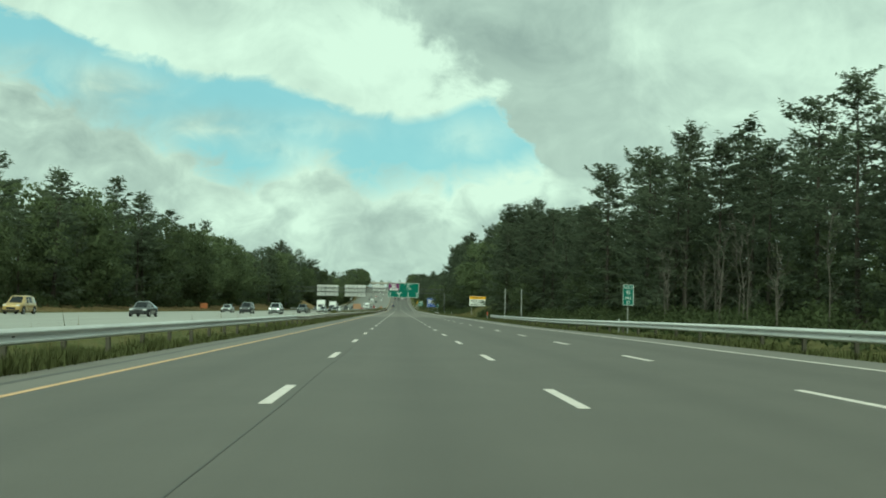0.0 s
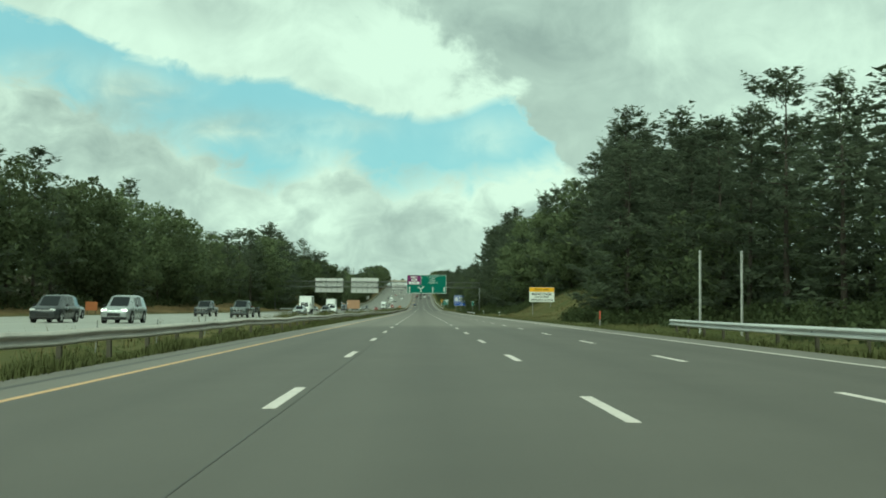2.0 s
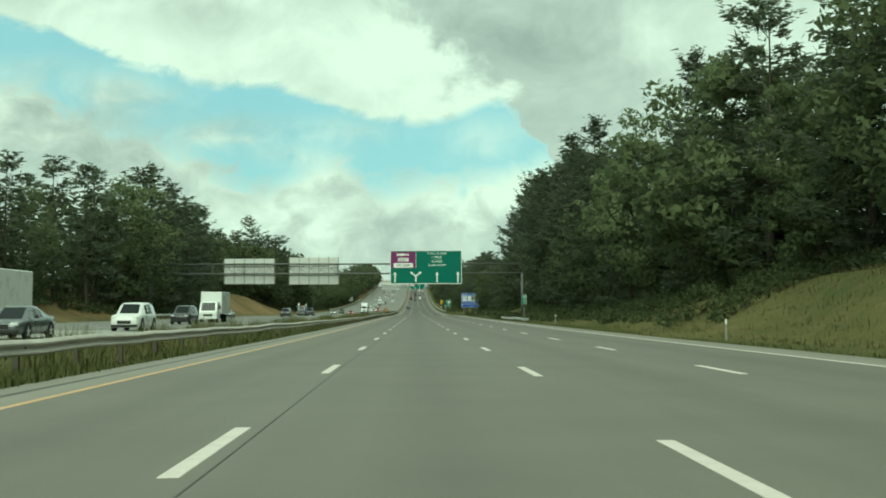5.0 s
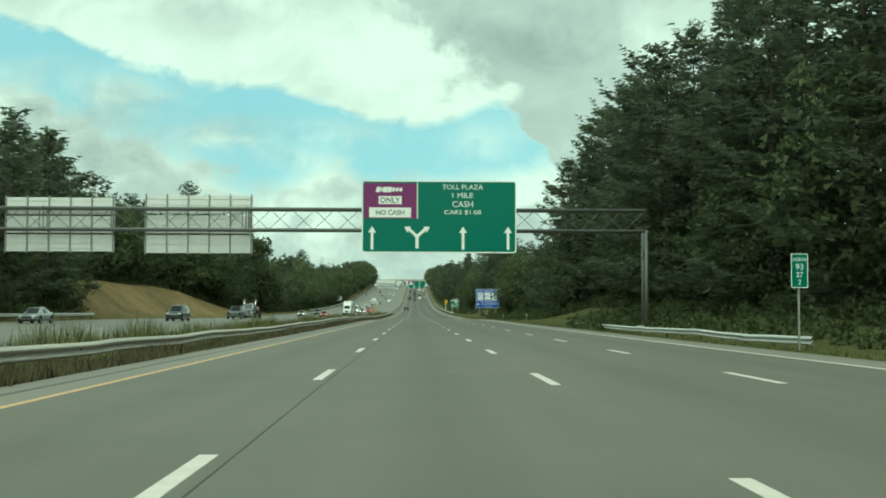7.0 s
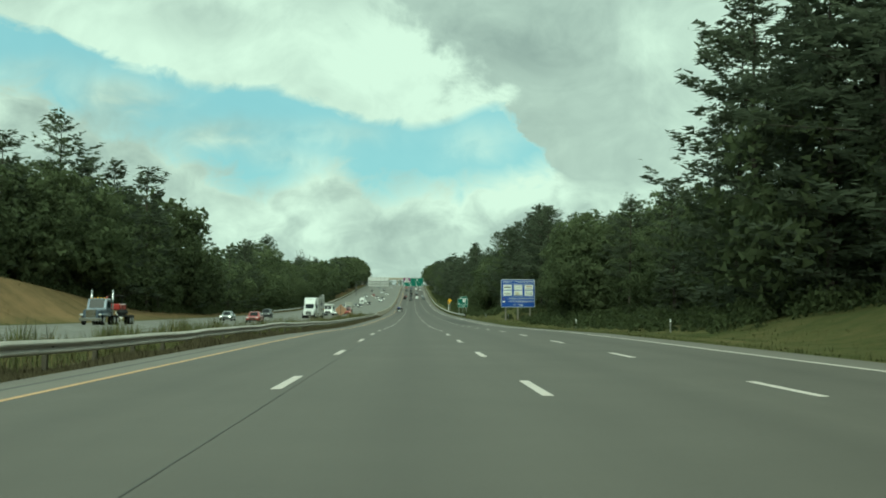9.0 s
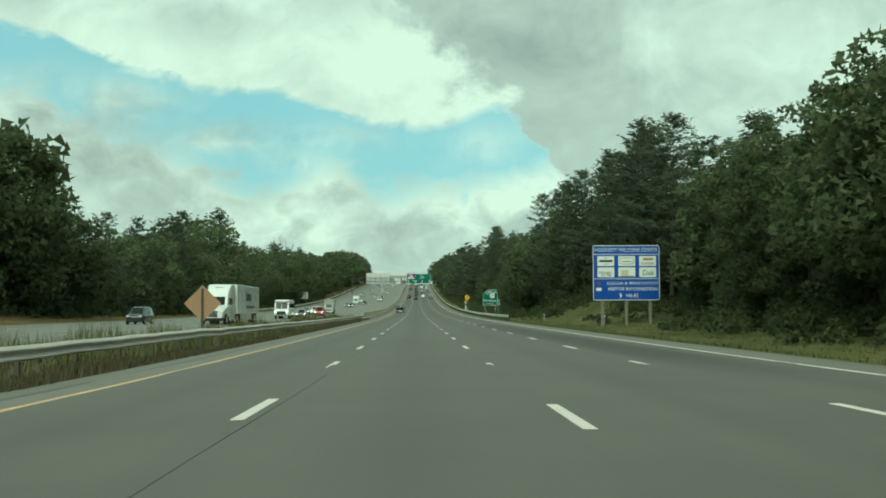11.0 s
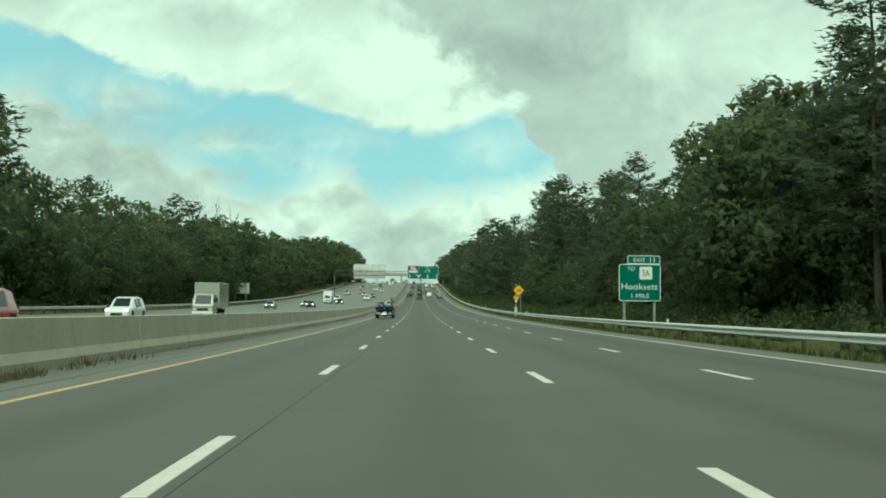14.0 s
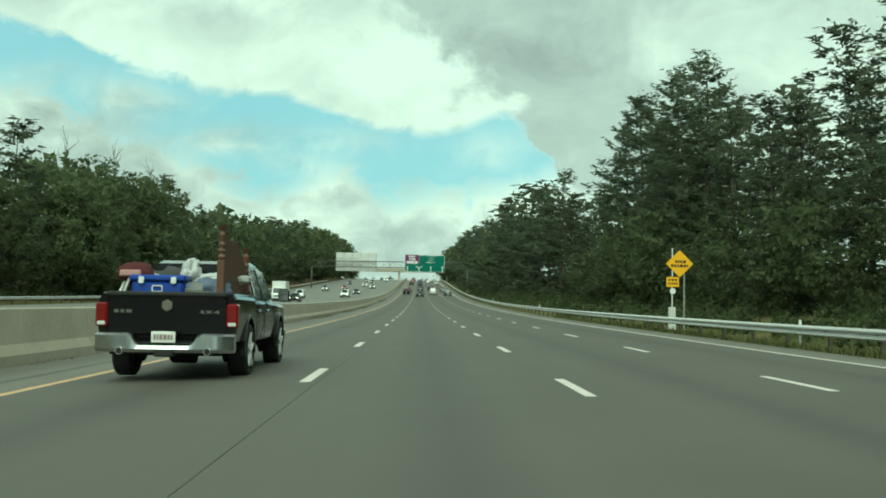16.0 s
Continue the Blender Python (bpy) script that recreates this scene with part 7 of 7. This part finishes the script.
for s_ in (1, -1):
    f = (lambda p: p) if s_ > 0 else mirror_x
    for ya, yb_ in ((.86, 1.62), (1.70, 2.62)):
        top_ = 1.74
        q = [(s_ * .935, ya, 1.19), (s_ * .935, yb_ + (.35 if ya > 1 else 0), 1.18), (s_ * .765, yb_, top_ - (.03 if ya > 1 else 0)), (s_ * .765, ya + (.12 if ya < 1 else 0), top_)]
        part("side_window", pane_from(q if s_ > 0 else q[::-1], out=.012, inset=.04), SKY_GLASS, pk)
    for yy in (.80, 1.66, 2.95):
        part("door_seam", box(s_ * .982 - .004, s_ * .982 + .004, yy - .006, yy + .006, .52, 1.15), TRIM, pk)
    for yy in (1.0, 1.95):
        part("door_handle", box(s_ * .99 - .015, s_ * .99 + .015, yy - .10, yy + .10, .99, 1.03, .01), CHROME, pk)
    mi = part("mirror", box(s_ * 1.17 - .10, s_ * 1.17 + .10, 2.62, 2.76, 1.17, 1.40, .04), BLACKP, pk)
    part("mirror_arm", box(s_ * 1.03 - .07, s_ * 1.03 + .07, 2.66, 2.73, 1.17, 1.23, .015), TRIM, mi)
    part("mirror_glass", box(s_ * 1.17 - .08, s_ * 1.17 + .08, 2.612, 2.62, 1.19, 1.38), CHROME, mi)
    # bed sides, with flared wheel arches
    bs_ = carve(shell([(-1.22, .99, .50, 1.22, .93, 1.25), (-1.15, 1.0, .48, 1.24, .93, 1.27), (.68, .985, .46, 1.22, .93, 1.25)]), [(0, .42, .50)])
    bmesh.ops.bisect_plane(bs_, geom=bs_.verts[:] + bs_.edges[:] + bs_.faces[:], plane_co=(s_ * .86, 0, 0), plane_no=(-s_, 0, 0), clear_outer=True)
    part("bed_side", bs_, BLACKP, pk, "glossy black bed side")
    for yy in (0, 3.62):
        b = tube((s_ * .62, yy, .58), (s_ * .66, yy, .58), .36, .36, 20)
        part("wheel_arch", b, UNDER, pk)
        ring = bmesh.new()
        vs_ = []
        for k in range(17):
            a_ = radians(-8 + 196 * k / 16)
            vs_.append([ring.verts.new((s_ * xx, yy + math.cos(a_) * rr, .42 + math.sin(a_) * rr)) for xx, rr in ((.94, .495), (1.012, .49), (1.012, .525), (.97, .545))])
        for a_, b_ in zip(vs_, vs_[1:]):
            for k in range(3):
                ring.faces.new((a_[k], a_[k + 1], b_[k + 1], b_[k]))
        bmesh.ops.recalc_face_normals(ring, faces=ring.faces)
        part("arch_flare", ring, BLACKP, pk)
    tl_ = part("tail_light", box(s_ * .93 - .085, s_ * .93 + .085, -1.27, -1.05, .78, 1.12, .025), RED_LENS, pk, "red tail light")
    part("reversing_light", box(s_ * .93 - .06, s_ * .93 + .06, -1.277, -1.2, .80, .855, .01), CLEAR_LENS, tl_)
    part("exhaust_tip", tube((s_ * .62, -1.45, .44), (s_ * .62, -1.15, .46), .055, .055, 14), CHROME, pk)
    wheel(pk, s_ * (W - .13), 0, .41, .29, 5, POLISHED, s_)
    wheel(pk, s_ * (W - .13), 3.62, .41, .29, 5, POLISHED, s_)
    part("exhaust_bore", tube((s_ * .62, -1.456, .44), (s_ * .62, -1.44, .44), .042, .042, 12), UNDER, pk)
part("bed_floor", box(-.88, .88, -1.15, .70, .62, .70), TRIM, pk)
part("bed_front", box(-.9, .9, .62, .70, .62, 1.24, .02), BLACKP, pk)
tg = part("tailgate", box(-.86, .86, -1.24, -1.16, .66, 1.27, .025), BLACKP, pk, "black tailgate")
part("tailgate_lip", box(-.86, .86, -1.27, -1.16, 1.215, 1.285, .02), TRIM, tg)
part("emblem", tube((0, -1.262, 1.09), (0, -1.235, 1.09), .085, .07, 6), CHROME, tg, "chrome maker's shield")
words("4X4", .30, .055, CHROME, tg, .60, -1.248, 1.00)
bars(tg, -.63, -1.248, 1.0, .25, .045, 3, CHROME)
bp_ = bmesh.new()
prev = None
for px in np.linspace(-.985, .985, 35):
    dip = .145 * (1 - sstep(.36, .50, abs(px)))
    yy = -1.42 + .16 * max(0, abs(px) - .7) ** 1.5 * 3
    ring = [bp_.verts.new(q) for q in ((px, yy + .03, .42), (px, yy - .012, .47), (px, yy, .66 - dip), (px, yy + .04, .69 - dip), (px, -1.20, .69 - dip), (px, -1.20, .44))]
    if prev:
        for k in range(6):
            bp_.faces.new((prev[k], prev[(k + 1) % 6], ring[(k + 1) % 6], ring[k]))
    else:
        bp_.faces.new(ring[::-1])
    prev = ring
bp_.faces.new(prev)
bmesh.ops.recalc_face_normals(bp_, faces=bp_.faces)
part("rear_bumper", bp_, material("bumper_chrome", (.56, .57, .57), .2, 1.0, vary=.04, scale=3), pk, "chrome step bumper")
part("step_pad", box(-.40, .40, -1.40, -1.21, .545, .556, .004), TRIM, pk, "black rubber step pad")
npl = part("number_plate", box(-.17, .17, -1.45, -1.425, .56, .72, .008), S_WHITE, pk, "white number plate")
bars(npl, 0, -1.454, .64, .27, .075, 6, material("plate_ink", (.26, .20, .20), .5))
part("hitch", box(-.14, .14, -1.42, -1.1, .36, .46, .02), TRIM, pk)
part("axle", tube((-.8, 0, .40), (.8, 0, .40), .09, None, 10), UNDER, pk)
part("differential", tube((-.18, 0, .40), (.18, 0, .40), .2, .2, 12), UNDER, pk)
part("underbody", box(-.75, .75, -1.1, 4.4, .38, .62, .03), UNDER, pk)
part("front_bumper", box(-.98, .98, 4.5, 4.72, .42, .66, .05), CHROME, pk)
part("roof_antenna", tube((.0, 1.0, 1.83), (0, .8, 1.92), .02, .01, 6), TRIM, pk)

WOOD = material("varnished_wood", (0.095, 0.046, 0.027), 0.45, vary=0.3, scale=3, bump=0.15, streak=(1, 1, .12))


def load(name, label, category):
    ob = placed(name, label, category, PX, PY, 0, "")
    ob.location.z = ob.location.z + K * DROP
    return ob


hb = load("headboard", "brown wooden bed headboard with turned posts", "headboard")
for yy, top_, zz in ((-1.16, 2.24, 1.0), (.42, 2.0, .75)):
    bm = bmesh.new()
    box(-.055, .055, yy - .055, yy + .055, zz, zz + .75, .01, bm)
    zc_ = zz + .75
    for k, (dz, ra, rb_) in enumerate(((.05, .05, .065), (.04, .065, .045), (.05, .045, .06), (.03, .06, .04), (.06, .04, .055), (.04, .055, .035), (.10, .035, .05), (.05, .05, .03), (.08, .03, .075))):
        tube((0, yy, zc_), (0, yy, zc_ + dz), ra, rb_, 12, bm)
        zc_ += dz
    part("post", bm, WOOD, hb, at=(.74 if yy < 0 else .84, 0, 0))
pn = bmesh.new()
ys_ = np.linspace(-1.05, .45, 15)
prev = None
for yy in ys_:
    t_ = (yy + 1.05) / 1.5
    top_ = 2.12 - .42 * t_ * t_ - .04 * math.sin(t_ * 9)
    ring = [pn.verts.new(q) for q in ((.72 + .10 * t_, yy, 1.06), (.76 + .10 * t_, yy, 1.06), (.76 + .10 * t_, yy, top_), (.72 + .10 * t_, yy, top_))]
    if prev:
        for k in range(4):
            pn.faces.new((prev[k], prev[(k + 1) % 4], ring[(k + 1) % 4], ring[k]))
    else:
        pn.faces.new(ring[::-1])
    prev = ring
pn.faces.new(prev)
bmesh.ops.recalc_face_normals(pn, faces=pn.faces)
part("board", pn, WOOD, hb, "shaped wooden board")
part("rail", box(.70, .78, -1.05, .45, 1.05, 1.18, .015), WOOD, hb)

cb = load("storage_chest", "blue plastic storage chest with white clasps", "storage chest")
BLUEPL = material("blue_plastic", (.012, .05, .30), .45, vary=.08, scale=3)
part("body", box(-.60, .16, -.95, -.45, .70, 1.44, .04), BLUEPL, cb)
part("lid", box(-.63, .19, -.98, -.42, 1.44, 1.53, .025), BLUEPL, cb)
for px in (-.45, .02):
    part("clasp", box(px - .04, px + .04, -1.0, -.965, 1.40, 1.50, .01), S_WHITE, cb)
part("handle", border(.16, .10, .03, .015, .02), S_WHITE, cb, at=(-.22, -.96, 1.33))


def cloth(name, label, cat, cx, cy, cz, sx, sy, sz, mat, seed, lump=.35):
    """A soft heap: a displaced, flattened ball."""
    ob = load(name, label, cat)
    bm = bmesh.new()
    bmesh.ops.create_icosphere(bm, subdivisions=4, radius=1)
    for v in bm.verts:
        n_ = noise.fractal(v.co * 1.7 + Vector((seed, seed * 2, 0)), 1.0, 2.0, 4)
        v.co *= 1 + lump * n_
        v.co = Vector((cx + v.co.x * sx, cy + v.co.y * sy, max(cz + v.co.z * sz, cz - sz * .9)))
    part("cover", bm, mat, ob, smooth=True)
    return ob


cloth("blanket", "bunched blue-grey blanket over the tailgate", "blanket", .52, -.82, 1.26, .34, .26, .22, material("denim_cloth", (.12, .15, .22), .9, vary=.3, scale=5, bump=.3), 3)
cloth("plastic_bag", "crumpled white plastic bag on the load", "bag", .10, -.2, 1.56, .13, .14, .22, material("white_film", (.66, .67, .66), .35, vary=.1, scale=5, translucent=.3), 8, .6)
cloth("sheet", "pale sheet trailing across the load", "sheet", .45, .0, 1.47, .45, .3, .12, material("pale_cloth", (.50, .51, .50), .9, vary=.15, scale=4), 5, .5)
mt = load("wrapped_mattress", "grey wrapped mattress lying in the bed", "mattress")
part("mattress", box(.18, .80, -1.05, .45, .72, 1.42, .10), material("grey_wrap", (.16, .16, .145), .5, vary=.2, scale=2, bump=.3), mt)
sr = load("folded_stroller", "folded black and red stroller with grey tubes", "stroller")
for k, (a_, b_) in enumerate((((-.88, -.9, .8), (-.62, -.8, 1.62)), ((-.62, -.8, 1.62), (-.30, -.5, 1.52)), ((-.84, -.95, 1.1), (-.7, -.5, 1.68)))):
    part("frame_tube", tube(a_, b_, .022, None, 8), S_BACK, sr)
bm = bmesh.new()
bmesh.ops.create_icosphere(bm, subdivisions=3, radius=1)
for v in bm.verts:
    n_ = noise.fractal(v.co * 1.5, 1.0, 2.0, 3)
    v.co *= 1 + .2 * n_
    v.co = Vector((-.60 + v.co.x * .28, -.62 + v.co.y * .25, 1.55 + v.co.z * .17))
part("seat_fabric", bm, material("dark_red_fabric", (.075, .018, .02), .9, vary=.3, scale=5), sr, "dark red seat fabric", smooth=True)
part("trim_band", box(-.80, -.48, -.90, -.86, 1.50, 1.60, .02), material("pink_band", (.42, .24, .22), .8), sr)
cloth("dark_bundle", "dark bundled bags behind the cab", "bundle", -.25, .35, 1.35, .55, .28, .32, material("dark_cloth", (.06, .06, .062), .9, vary=.2, scale=3, bump=.2), 11, .4)
